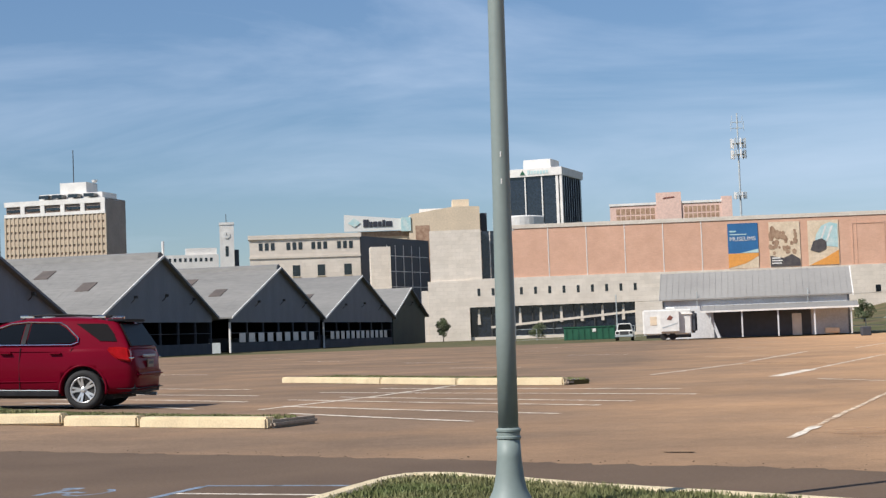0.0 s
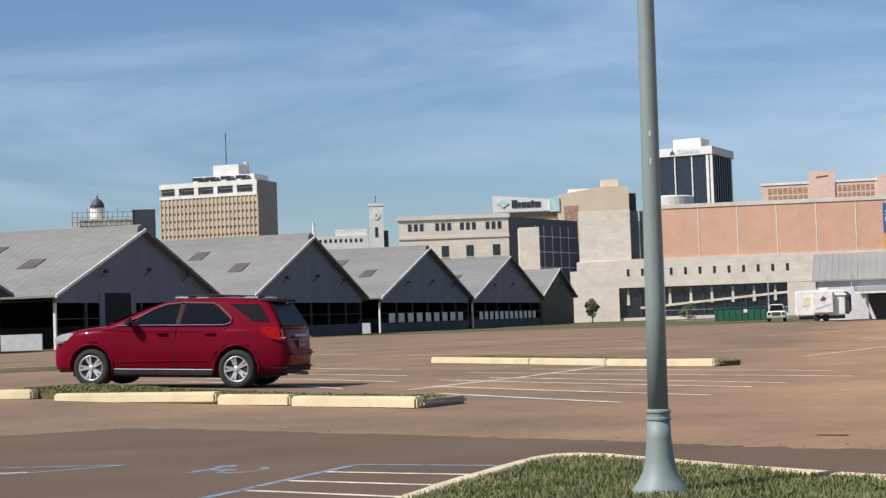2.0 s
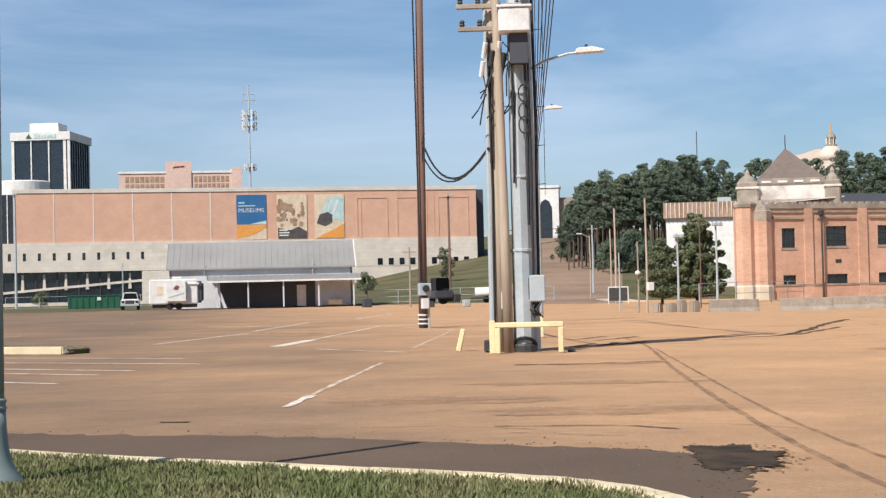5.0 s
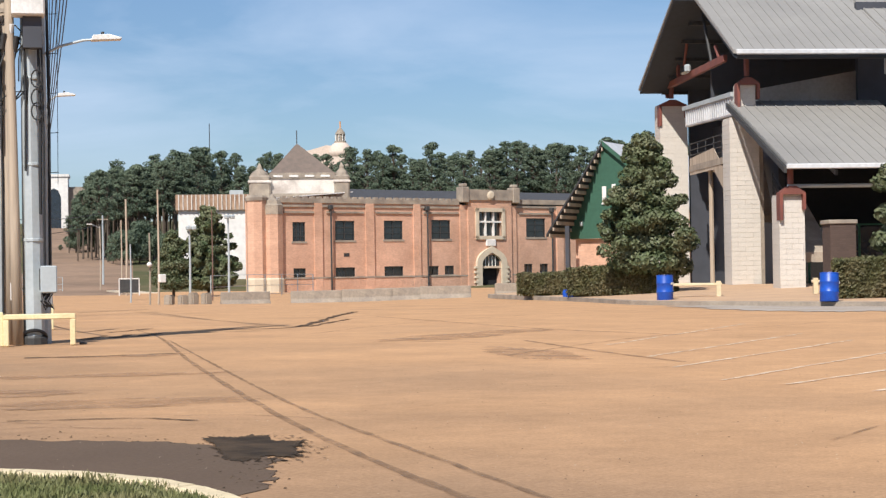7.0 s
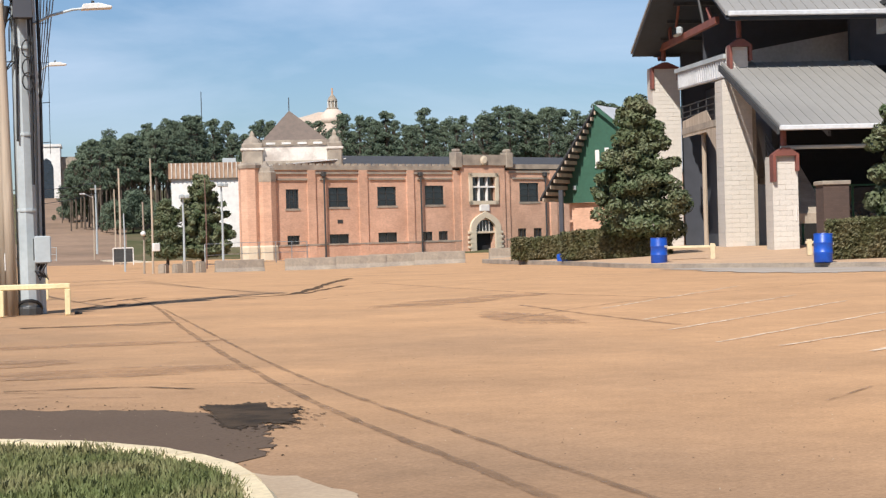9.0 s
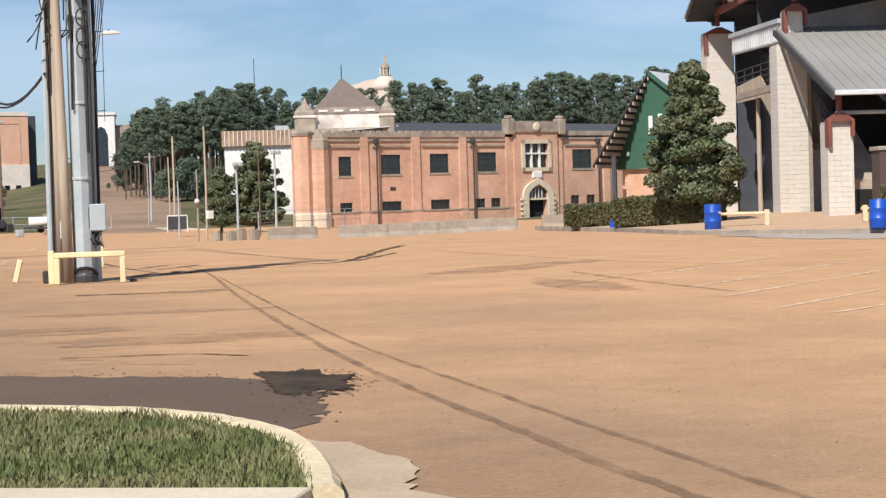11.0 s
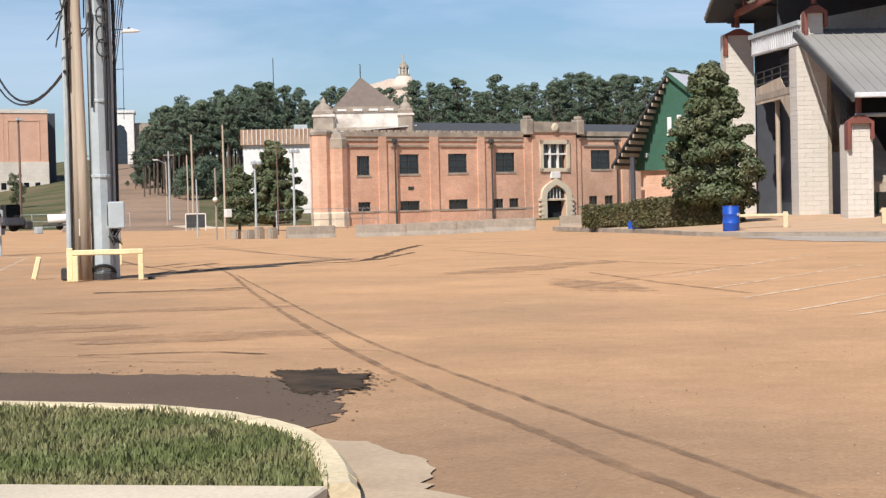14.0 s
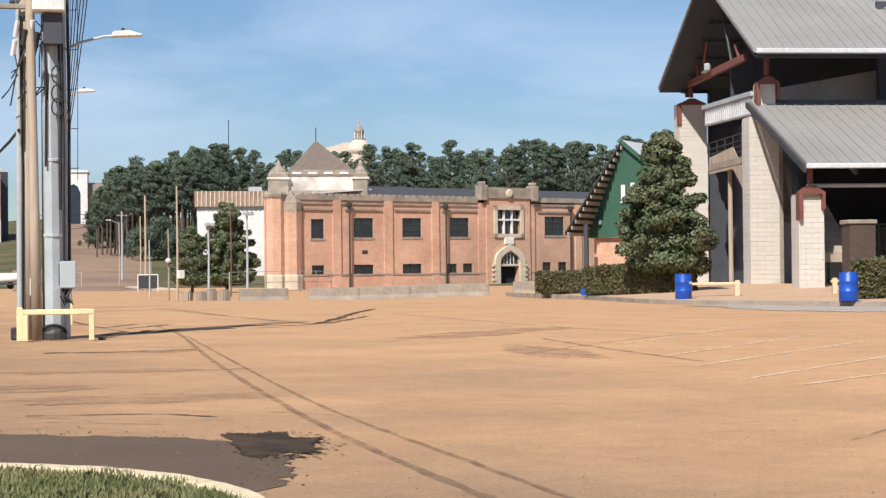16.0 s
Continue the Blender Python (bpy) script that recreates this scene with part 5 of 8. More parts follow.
lowb = thing("pale_office", along((-168, 985), (-131, 991)), "low pale stone office block", "building")
part("wall", box(B(), 0, 37, 0, 20, 0, 53.5), PALE, lowb)
part("upper_block", box(B(), 18, 36, 2, 18, 53.5, 57.4), PALE, lowb)
part("chimney", tube(B(), [(5, 4, 53), (5, 4, 62)], 0.8, 10), PALE, lowb)
windows_row(lowb, [2 + 3 * k for k in range(11)], 49.5, 51.6, 1.5, m=GLASS)

# ---- domed building under scaffolding ----
dm = thing("domed_building", along((-208.4, 668.2), (-177, 677)), "domed building under scaffolding", "building")
part("block", box(B(), 0, 24, 0, 16, 0, 47.5), STONE, dm)
part("glazed_block", box(B(), 23.5, 32.6, -1, 14, 0, 50.8), DARKSLAB, dm)
part("drum", lathe(B(), [(2.9, 47), (2.9, 52), (3.2, 52.2)], 16, (9.4, 6)), PALE, dm)
part("dome", lathe(B(), [(2.9, 52.2), (2.7, 53.6), (2.0, 55), (1.0, 55.8), (0.4, 56.2), (0.35, 57.4)], 16, (9.4, 6)), DARKSLAB, dm, smooth=True)
bm = B()
for k in range(13):
    tube(bm, [(k * 2 - 0.5, -1.2, 44), (k * 2 - 0.5, -1.2, 51.5 - (k % 3))], 0.09, 5)
for z in (46, 48, 50):
    tube(bm, [(-0.5, -1.2, z), (23.5, -1.2, z)], 0.09, 5)
tagged(part("scaffold", bm, DARKMETAL, dm, "grey scaffold poles"), kind="stuff")

# ---- cell tower ----
cell = thing("cell_tower", pose(69.7, 393.9, 6), "slim galvanised phone mast with antenna clusters", "phone mast")
part("pole", tube(B(), [(0, 0, 0), (0, 0, 22), (0, 0, 44.5)], 0.35, 10, 0.16), GALV, cell)
for z, r, h in ((37.4, 1.7, 2.3), (34.8, 1.7, 2.0), (25.2, 1.4, 1.6)):
    part("platform", lathe(B(), [(r * 0.9, z - 0.08), (r * 0.9, z + 0.08)], 12), GALV, cell)
    for k in range(9):
        a = k * math.pi * 2 / 9
        part("antenna_panel", rbox(r * math.cos(a) - 0.16, r * math.cos(a) + 0.16, r * math.sin(a) - 0.1, r * math.sin(a) + 0.1, z - h / 2, z + h / 2, 0.03), PALE if k % 2 else GALV, cell)
for z, r in ((41.0, 1.5), (42.4, 1.2)):
    part("cross_arm", tube(tube(B(), [(-r, 0, z), (r, 0, z)], 0.08, 6), [(0, -r, z), (0, r, z)], 0.08, 6), GALV, cell)
    for x in (-r, r):
        part("whip", tube(B(), [(x, 0, z - 0.8), (x, 0, z + 1.6)], 0.06, 5), GALV, cell)
# ---- brick armory ----
ARM = along((71.4, 143.2), (107.5, 145.6))
AZ = -0.65


def framed_window(parent, x0, x1, z0, z1, lights=(2, 2), name="window", frame=None, y=0.0):
    w = part(name, box(B(), x0, x1, y + 0.10, y + 0.14, z0, z1), GLASS, parent)
    bm = B()
    for a, b in ((x0, x0 + 0.08), (x1 - 0.08, x1)):
        box(bm, a, b, y + 0.0, y + 0.10, z0, z1)
    for a, b in ((z0, z0 + 0.08), (z1 - 0.08, z1)):
        box(bm, x0 + 0.08, x1 - 0.08, y + 0.0, y + 0.10, a, b)
    for k in range(1, lights[0]):
        x = x0 + (x1 - x0) * k / lights[0]
        box(bm, x - 0.04, x + 0.04, y + 0.03, y + 0.10, z0 + 0.08, z1 - 0.08)
    for k in range(1, lights[1]):
        z = z0 + (z1 - z0) * k / lights[1]
        box(bm, x0 + 0.08, x1 - 0.08, y + 0.05, y + 0.09, z - 0.025, z + 0.025)
    part("window_frame", bm, frame or DARKMETAL, w)
    part("window_sill", box(B(), x0 - 0.12, x1 + 0.12, y - 0.16, y + 0.0, z0 - 0.2, z0), GREYCONC, w)
    return w


def wall_with_holes(x0, x1, z0, z1, y0, y1, holes):
    """A wall slab built of blocks round rectangular openings."""
    bm = B()
    xs = sorted({x0, x1, *[h[0] for h in holes], *[h[1] for h in holes]})
    for a, b in zip(xs, xs[1:]):
        cuts = sorted((h[2], h[3]) for h in holes if h[0] <= a + 1e-6 and h[1] >= b - 1e-6)
        z = z0
        for c, d in cuts:
            if c > z:
                box(bm, a, b, y0, y1, z, c)
            z = d
        if z < z1:
            box(bm, a, b, y0, y1, z, z1)
    bmesh.ops.remove_doubles(bm, verts=bm.verts[:], dist=0.0005)
    return bm


def build_armory():
    arm = thing("armory", ARM, "two-storey brick armory with a stone entrance and corner turrets", "building")
    up = [(4.3, 5.75, 4.45, 6.3), (9.15, 11.43, 4.55, 6.45), (14.9, 17.2, 4.62, 6.5), (20.75, 23.15, 4.66, 6.6), (33.15, 35.8, 4.85, 6.85), (39.5, 42.0, 4.85, 6.85), (45.5, 48.0, 4.85, 6.85)]
    lo = [(4.35, 5.75, 0.95, 1.87), (9.15, 11.43, 0.96, 1.9), (14.9, 17.2, 1.0, 1.95), (20.4, 21.6, 1.03, 1.93), (22.35, 23.55, 1.05, 1.95), (32.8, 33.95, 1.06, 2.03), (34.95, 36.1, 1.08, 2.04)]
    ent = [(26.5, 29.55, 4.98, 7.45), (26.85, 29.25, -0.65, 3.0)]
    part("front_wall", wall_with_holes(2.9, 58, AZ, 8.15, 0, 0.4, up + lo + ent), BRICK, arm, "weathered orange-red brick wall")
    part("rear_block", box(B(), 2.9, 58, 0.4, 2.0, AZ, 7.9), BRICK, arm)
    part("rear_block", box(B(), 15, 58, 2.0, 24, AZ, 7.9), BRICK, arm)
    for i, (a, b, c, d) in enumerate(up):
        framed_window(arm, a, b, c, d, (2, 3) if i else (3, 4), y=0.1)
        part("brick_lintel", box(B(), a - 1.0, b + 1.0, -0.14, 0.0, 7.15 + 0.02 * i, 7.33 + 0.02 * i), GREYCONC, arm)
    for a, b, c, d in lo:
        framed_window(arm, a, b, c, d, (2, 1), y=0.1)
    part("plinth", box(box(B(), 2.9, 26.0, -0.12, 0.0, AZ, 0.85), 30.1, 58, -0.12, 0.0, AZ, 0.85), BRICK, arm, "brick plinth")
    part("water_table", box(box(B(), 2.9, 26.0, -0.18, 0.0, 0.85, 1.0), 30.1, 58, -0.18, 0.0, 0.85, 1.0), GREYCONC, arm)
    part("parapet", box(B(), 2.9, 24.2, -0.15, 0.45, 8.15, 8.6), GREYCONC, arm, "stained stone parapet")
    part("parapet", box(B(), 31.7, 58, -0.15, 0.45, 8.3, 8.8), GREYCONC, arm)
    part("string_course", box(box(B(), 2.9, 24.2, -0.12, 0, 7.75, 7.95), 31.7, 58, -0.12, 0, 7.9, 8.1), GREYCONC, arm)
    for k in range(26):
        part("merlon", box(B(), 3.1 + k * 0.82, 3.5 + k * 0.82, -0.15, 0.3, 8.6, 8.78), GREYCONC, arm)
    for x0, x1 in ((6.7, 7.6), (12.65, 13.65), (18.45, 19.3), (24.3, 25.2), (30.9, 31.7), (37.3, 38.2), (43.3, 44.2)):
        part("pilaster", box(B(), x0, x1, -0.16, 0.0, AZ, 8.15), BRICK, arm)
    for x in (8.45, 20.02, 36.45):
        part("downpipe", tube(rbox(x - 0.22, x + 0.22, -0.5, -0.1, 7.5, 7.95, 0.05), [(x, -0.36, 7.6), (x, -0.36, AZ + 0.1)], 0.09, 8), DARKMETAL, arm)
    # entrance bay
    part("entrance_bay", wall_with_holes(25.2, 30.9, AZ, 8.7, -0.35, 0.0, ent), BRICK, arm)
    part("bay_parapet", box(B(), 24.9, 31.2, -0.5, 0.5, 8.65, 9.75), GREYCONC, arm, "stone parapet over the entrance")
    for x in (24.3, 31.0):
        part("bay_pier", rbox(x, x + 0.9, -0.6, 0.5, 8.4, 10.0, 0.06), GREYCONC, arm)
        part("pier_cap", rbox(x + 0.15, x + 0.75, -0.45, 0.3, 10.0, 10.35, 0.08), GREYCONC, arm)
    part("carved_shield", lathe(B(), [(0.45, 0), (0.5, 0.1), (0.3, 0.2)], 10), CONC, arm).matrix_basis = pose(28.0, -0.5, 9.15, 90)
    part("stone_surround", box(box(box(box(B(), 26.1, 26.5, -0.5, -0.1, 4.6, 7.85), 29.55, 29.95, -0.5, -0.1, 4.6, 7.85), 26.1, 29.95, -0.5, -0.1, 7.45, 7.85), 26.1, 29.95, -0.5, -0.1, 4.6, 4.98), CONC, arm, "pale stone window surround")
    ew = part("entrance_window", box(B(), 26.5, 29.55, 0.0, 0.05, 4.98, 7.45), GLASS, arm)
    bm = B()
    for x in (27.45, 28.5):
        box(bm, x, x + 0.14, -0.3, 0.0, 4.98, 7.45)
    box(bm, 26.5, 29.55, -0.32, 0.0, 6.35, 6.52)
    part("mullion", bm, PALE, ew, "pale stone mullions")
    part("stone_plaque", rbox(27.4, 28.65, -0.55, -0.3, 3.9, 4.6, 0.06), PALE, arm)
    # pointed arch over the door
    cx = 28.05

    def arch(r, rise):
        return [(cx + r * math.sin(a) * (1.0 if abs(a) < 9 else 1), 1.75 + rise * (1 - abs(a) / (math.pi / 2)) ** 0.62) for a in [math.pi / 2 * k / 8 for k in range(8, -9, -1)]]
    outer, inner = arch(2.0, 2.15), arch(1.3, 1.5)
    for (a, b), (c, d) in zip(zip(outer, outer[1:]), zip(inner, inner[1:])):
        bm = B()
        v = [bm.verts.new((p[0], y, p[1])) for y in (-0.62, -0.3) for p in (a, b, d, c)]
        for f in ((0, 1, 2, 3), (4, 7, 6, 5), (0, 4, 5, 1), (2, 6, 7, 3), (1, 5, 6, 2), (3, 7, 4, 0)):
            bm.faces.new([v[i] for i in f])
        bmesh.ops.recalc_face_normals(bm, faces=bm.faces[:])
        part("arch_stone", bm, CONC, arm)
    for s in (-1, 1):
        part("door_jamb", box(B(), cx + min(s * 1.3, s * 2.0), cx + max(s * 1.3, s * 2.0), -0.62, -0.3, AZ, 1.75), CONC, arm, "pale quoined stone jamb")
    for k in range(9):
        z = -0.4 + 0.5 * k
        if z < 1.9:
            for s in (-1, 1):
                part("quoin", rbox(cx + min(s * 1.75, s * 2.25), cx + max(s * 1.75, s * 2.25), -0.64, -0.34, z, z + 0.25, 0.02), CONC, arm)
    part("fanlight", prism(B(), inner, 0.05, "y", -0.25), GLASS, arm)
    bm = B()
    for x in (-0.65, -0.22, 0.22, 0.65):
        box(bm, cx + x - 0.035, cx + x + 0.035, -0.3, -0.25, 1.8, 2.9)
    part("fanlight_bar", bm, PALE, arm)
    part("lintel", rbox(cx - 1.3, cx + 1.3, -0.4, -0.2, 1.62, 1.85, 0.02), CREAM, arm)
    # black panel puts the unlit hall behind the door into colour
    part("doorway", box(B(), cx - 1.2, cx + 1.2, 0.25, 0.3, AZ, 1.65), BLACKGAP, arm, "doorway filled with black for its shade")
    part("door_leaf", rbox(cx - 1.25, cx - 1.15, -0.2, 0.3, AZ, 1.65, 0.02), CREAM, arm)
    # corner turrets
    part("corner_pier", lathe(B(), [(1.0, AZ), (1.0, 8.3)], 8, (0.9, 0.9)), BRICK, arm)
    part("pier_head", lathe(B(), [(1.1, 8.3), (1.14, 8.6), (1.0, 8.8)], 8, (0.9, 0.9)), GREYCONC, arm)
    part("corner_pier", lathe(B(), [(0.98, AZ), (0.98, 7.0)], 8, (2.3, 0.35)), BRICK, arm)
    part("pier_head", lathe(B(), [(1.0, 7.0), (1.02, 7.9), (0.92, 8.0), (0.80, 8.35), (0.42, 8.55), (0.12, 8.95)], 8, (2.3, 0.35)), GREYCONC, arm, "stained stone pier head")
    part("pier_base", lathe(B(), [(1.08, AZ), (1.08, 0.85), (0.98, 1.0)], 8, (2.3, 0.35)), CONC, arm, "pale stone base")
    part("pier_base", lathe(B(), [(1.1, AZ), (1.1, 0.85), (1.0, 1.0)], 8, (0.9, 0.9)), CONC, arm, "pale stone base")
    sw = part("side_wall", box(B(), 0.0, 0.4, 0.0, 18, AZ, 8.2), BRICK, arm)
    sw.matrix_basis = pose(0.3, 2.0, 0, 0, 0, -36)
    # the tower stands askew behind the corner
    tower_parts = [part("tower_base", box(B(), 0.0, 9.9, 0.3, 8, AZ, 8.9), BRICK, arm)]
    for x0, x1, z1 in ((0.0, 2.1, 11.1), (8.4, 9.9, 11.1)):
        cx_, w = (x0 + x1) / 2, (x1 - x0) / 2
        tower_parts += [part("turret", rbox(x0, x1, 0.0, 2 * w, 7.8, z1, 0.14), GREYCONC, arm, "stained stone turret"),
                        part("turret_band", rbox(x0 - 0.1, x1 + 0.1, -0.1, 2 * w + 0.1, z1 - 0.75, z1 - 0.5, 0.05), STAINWHITE, arm),
                        part("turret_cap", lathe(B(), [(w * 0.9, z1), (w * 0.75, z1 + 0.3), (w * 0.3, z1 + 0.65), (0.24, z1 + 0.9), (0.05, z1 + 1.25)], 8, (cx_, w)), GREYCONC, arm)]
    tower_parts += [part("tower_wall", box(B(), 2.1, 8.4, 0.5, 7.5, 7.8, 10.8), STAINWHITE, arm, "peeling white tower wall"),
                    part("tower_cornice", box(B(), 2.0, 8.5, 0.35, 7.7, 10.8, 11.35), GREYCONC, arm),
                    part("tower_ledge", box(B(), 1.9, 8.6, 0.2, 7.6, 8.9, 9.3), GREYCONC, arm)]
    for k in range(4):
        tower_parts.append(part("cornice_block", box(B(), 2.4 + k * 1.55, 3.3 + k * 1.55, 0.28, 0.35, 10.92, 11.12), PALE, arm))
    bm = B()
    base = [bm.verts.new(c) for c in ((2.05, 0.5, 11.35), (8.45, 0.5, 11.35), (8.45, 7.5, 11.35), (2.05, 7.5, 11.35))]
    top = bm.verts.new((4.85, 3.6, 14.5))
    for i in range(4):
        bm.faces.new((base[i], base[(i + 1) % 4], top))
    bm.faces.new(base[::-1])
    tower_parts += [part("pyramid_roof", bm, BROWNSHINGLE, arm, "brown shingled pyramid roof"), part("finial", tube(B(), [(4.85, 3.6, 14.45), (4.85, 3.6, 15.8)], 0.05, 6), DARKMETAL, arm)]
    for o in tower_parts:
        o.matrix_basis = pose(3.5, 6.7, 0, 0, 0, -30)
    part("wall_vent", rbox(10.1, 10.75, -0.03, 0.02, 2.95, 3.3, 0.01), DARKMETAL, arm)
    part("valley_flashing", prism(B(), [(3.6, 8.62), (12.6, 9.35), (12.6, 9.45), (3.6, 8.72)], 4.2, "y", 2.0), PALE, arm, "bright pale flashing")
    part("main_roof", prism(B(), [(0.5, 8.2), (14, 10.2), (14, 10.4), (0.5, 8.4)], 44, "x", 14.5), DARKSHINGLE, arm, "dark shingled roof")
    return arm


build_armory()

# jersey barriers in front of it
def barrier_mesh():
    bm = prism(B(), [(-0.3, 0), (0.3, 0), (0.28, 0.1), (0.12, 0.32), (0.085, 0.8), (-0.085, 0.8), (-0.12, 0.32), (-0.28, 0.1)], 3.0, "x", 0.0)
    return bevel(bm, 0.02)


first = None
for x, y, a in ((43.0, 90.6, -8), (46.55, 88.6, -26), (49.2, 87.2, -24), (51.0, 86.4, -22), (53.1, 84.7, -31), (56.8, 82.3, -22)):
    m = pose(x, y, ground_z(x, y) - 0.02, 0, 0, a)
    if first is None:
        first = solid("jersey_barrier", barrier_mesh(), GREYCONC, "weathered grey concrete road barrier on asphalt", "barrier", "road barriers", m=m)
    else:
        copy_thing(first, m)
rnd = random.Random(31)
for k in range(4):
    x, y = 40.4 + k * 0.62 + rnd.uniform(-0.1, 0.1), 91.9 - 0.26 * k
    solid("concrete_block", rbox(-0.26, 0.26, -0.26, 0.26, 0, 0.72 + rnd.uniform(-0.12, 0.12), 0.08, 2), GREYCONC, "short weathered concrete block on asphalt", "concrete block", "concrete blocks", m=pose(x, y, ground_z(x, y), 0, 0, rnd.uniform(0, 90)))

# ---- arena entrance ----
COL = pose(50.2, 55.0, 0.0, 0, 0, -27.4)


def lw(x, y):
    v = COL @ Vector((x, y, 0))
    return v.x, v.y


def block_column(thing_, x0, x1, y0, y1, z0, z1, h=0.203, knee=None):
    """A pier of split-face blocks, course by course."""
    part("pier_core", box(B(), x0 + 0.02, x1 - 0.02, y0 + 0.02, y1 - 0.02, z0, z1), BLOCK, thing_)
    n = int((z1 - z0) / h)
    w, d = x1 - x0, y1 - y0
    a = part("block", rbox(0, w * 0.5 - 0.004, 0, d, 0, h - 0.005, 0.005), BLOCK, thing_)
    b = part("block", rbox(0, w * 0.25 - 0.004, 0, d, 0, h - 0.005, 0.005), BLOCK, thing_)
    used = set()
    for k in range(n):
        z = z0 + k * h
        row = ((0.0, a), (0.5, a)) if k % 2 == 0 else ((0.0, b), (0.25, a), (0.75, b))
        for f, src in row:
            m = pose(x0 + w * f, y0, z)
            if src not in used:
                used.add(src)
                src.matrix_basis = m
            else:
                same_part(src, m, thing_)


def seam_roof(thing_, name, x0, x1, y0, z0, y1, z1, material, seam=0.45, t=0.14):
    """A sloping sheet roof with standing seams that run from (y0, z0) up to (y1, z1)."""
    part(name, prism(B(), [(y0, z0), (y1, z1), (y1, z1 + t), (y0, z0 + t)], x1 - x0, "x", x0), material, thing_)
    bm = B()
    k = x0 + 0.02
    while k < x1:
        v = [bm.verts.new(c) for c in ((k, y0, z0 + t), (k + 0.05, y0, z0 + t), (k + 0.05, y1, z1 + t), (k, y1, z1 + t), (k, y0, z0 + t + 0.035), (k + 0.05, y0, z0 + t + 0.035), (k + 0.05, y1, z1 + t + 0.035), (k, y1, z1 + t + 0.035))]
        for f in ((4, 5, 6, 7), (0, 4, 7, 3), (1, 2, 6, 5), (0, 1, 5, 4), (3, 7, 6, 2)):
            bm.faces.new([v[i] for i in f])
        k += seam
    bmesh.ops.recalc_face_normals(bm, faces=bm.faces[:])
    tagged(part("standing_seam", bm, material, thing_), kind="stuff")


def build_arena():
    ar = thing("arena_entrance", COL, "arena entrance with block piers, red steel and ribbed canopies", "building")
    # front pier, back pier, low pier
    block_column(ar, 0.05, 1.35, -0.6, 0.6, 0.3, 7.7)
    block_column(ar, 0.55, 1.25, -0.5, 0.5, 7.73, 9.2)
    block_column(ar, -0.2, 1.2, 11.6, 12.8, 0.3, 9.5)
    block_column(ar, 0.1, 1.12, -7.5, -6.5, 0.3, 4.05)
    part("wing_wall", prism(B(), [(-0.55, 0.3), (0.55, 0.3), (0.55, 6.4), (-0.55, 7.6)], 0.16, "x", 1.36), GREYCONC, ar)
    # red steel shoes on the piers
    for x, y, z, w in ((0.9, 0.0, 9.0, 0.5), (0.45, 12.2, 9.3, 0.7), (0.6, -7.0, 3.95, 0.52)):
        part("steel_shoe", prism(B(), [(x - w, z - 0.9), (x - w + 0.12, z - 0.9), (x - w + 0.12, z + 0.1), (x + w - 0.12, z + 0.1), (x + w - 0.12, z - 0.5), (x + w, z - 0.5), (x + w, z + 0.16), (x + 0.14, z + 0.42), (x - 0.14, z + 0.42), (x - w, z + 0.16)], 0.5, "y", y - 0.7), REDSTEEL, ar)
        part("steel_stub", tube(B(), [(x, y - 0.4, z + 0.5), (x, y - 0.4, z + 1.3)], 0.12, 8), REDSTEEL, ar)
    # upper canopy
    RY, RZ = 4.6, 13.7
    seam_roof(ar, "upper_roof", -0.15, 7.2, -2.2, 10.25, RY, RZ, ROOFSHEET)
    seam_roof(ar, "upper_roof_back", -1.1, 9.0, 12.4, 10.25, RY, RZ, ROOFSHEET)
    seam_roof(ar, "upper_roof_right", 7.2, 30, -2.2 + 2.2, 11.4, RY + 4, RZ + 2.2, ROOFSHEET)
    part("eave_gutter", rbox(-0.05, 7.2, -2.36, -2.2, 10.2, 10.42, 0.04), WHITESHEET, ar)
    for k in range(6):
        f = k / 5
        part("purlin", box(B(), 0.05, 7.0, -2.0 + f * 6.4 - 0.08, -2.0 + f * 6.4 + 0.08, 10.05 + f * 3.3, 10.23 + f * 3.3), DARKMETAL, ar)
        part("purlin", box(B(), 0.05, 7.0, 12.2 - f * 7.4 - 0.08, 12.2 - f * 7.4 + 0.08, 10.05 + f * 3.3, 10.23 + f * 3.3), DARKMETAL, ar)
    part("truss_chord", rbox(0.25, 0.45, 1.0, 12.6, 10.3, 10.62, 0.02), REDSTEEL, ar)
    part("truss_brace", prism(B(), [(9.6, 10.6), (9.9, 10.6), (10.3, 12.0), (9.95, 12.1)], 0.12, "x", 0.29), REDSTEEL, ar)
    part("truss_brace", tube(B(), [(0.35, 8.9, 10.6), (0.35, 7.6, 12.6)], 0.07, 8), REDSTEEL, ar)
    part("truss_brace", tube(B(), [(0.35, 2.0, 10.6), (0.35, 2.6, 11.2)], 0.09, 8), REDSTEEL, ar)
    part("truss_brace", tube(B(), [(0.35, 3.4, 10.6), (0.35, 5.0, 13.2)], 0.07, 8), DARKMETAL, ar)
    part("truss_strut", tube(B(), [(0.35, 12.2, 9.9), (0.35, 12.4, 10.4)], 0.12, 8), REDSTEEL, ar)
    fl = part("floodlight", rbox(-0.1, 0.2, 6.6, 7.6, 10.5, 10.9, 0.08), GALV, ar, "grey floodlight on the truss")
    part("lens", rbox(-0.13, -0.1, 6.7, 7.5, 10.55, 10.85, 0.01), GLASS, fl)
    # sheets added below both slopes, coloured dark in place of shade
    part("roof_deck", prism(B(), [(-2.1, 10.1), (RY, RZ - 0.1), (RY, RZ - 0.02), (-2.1, 10.2)], 7.2, "x", -0.1), ROOFSHADE, ar, "dark sheet added for the shade under the roof")
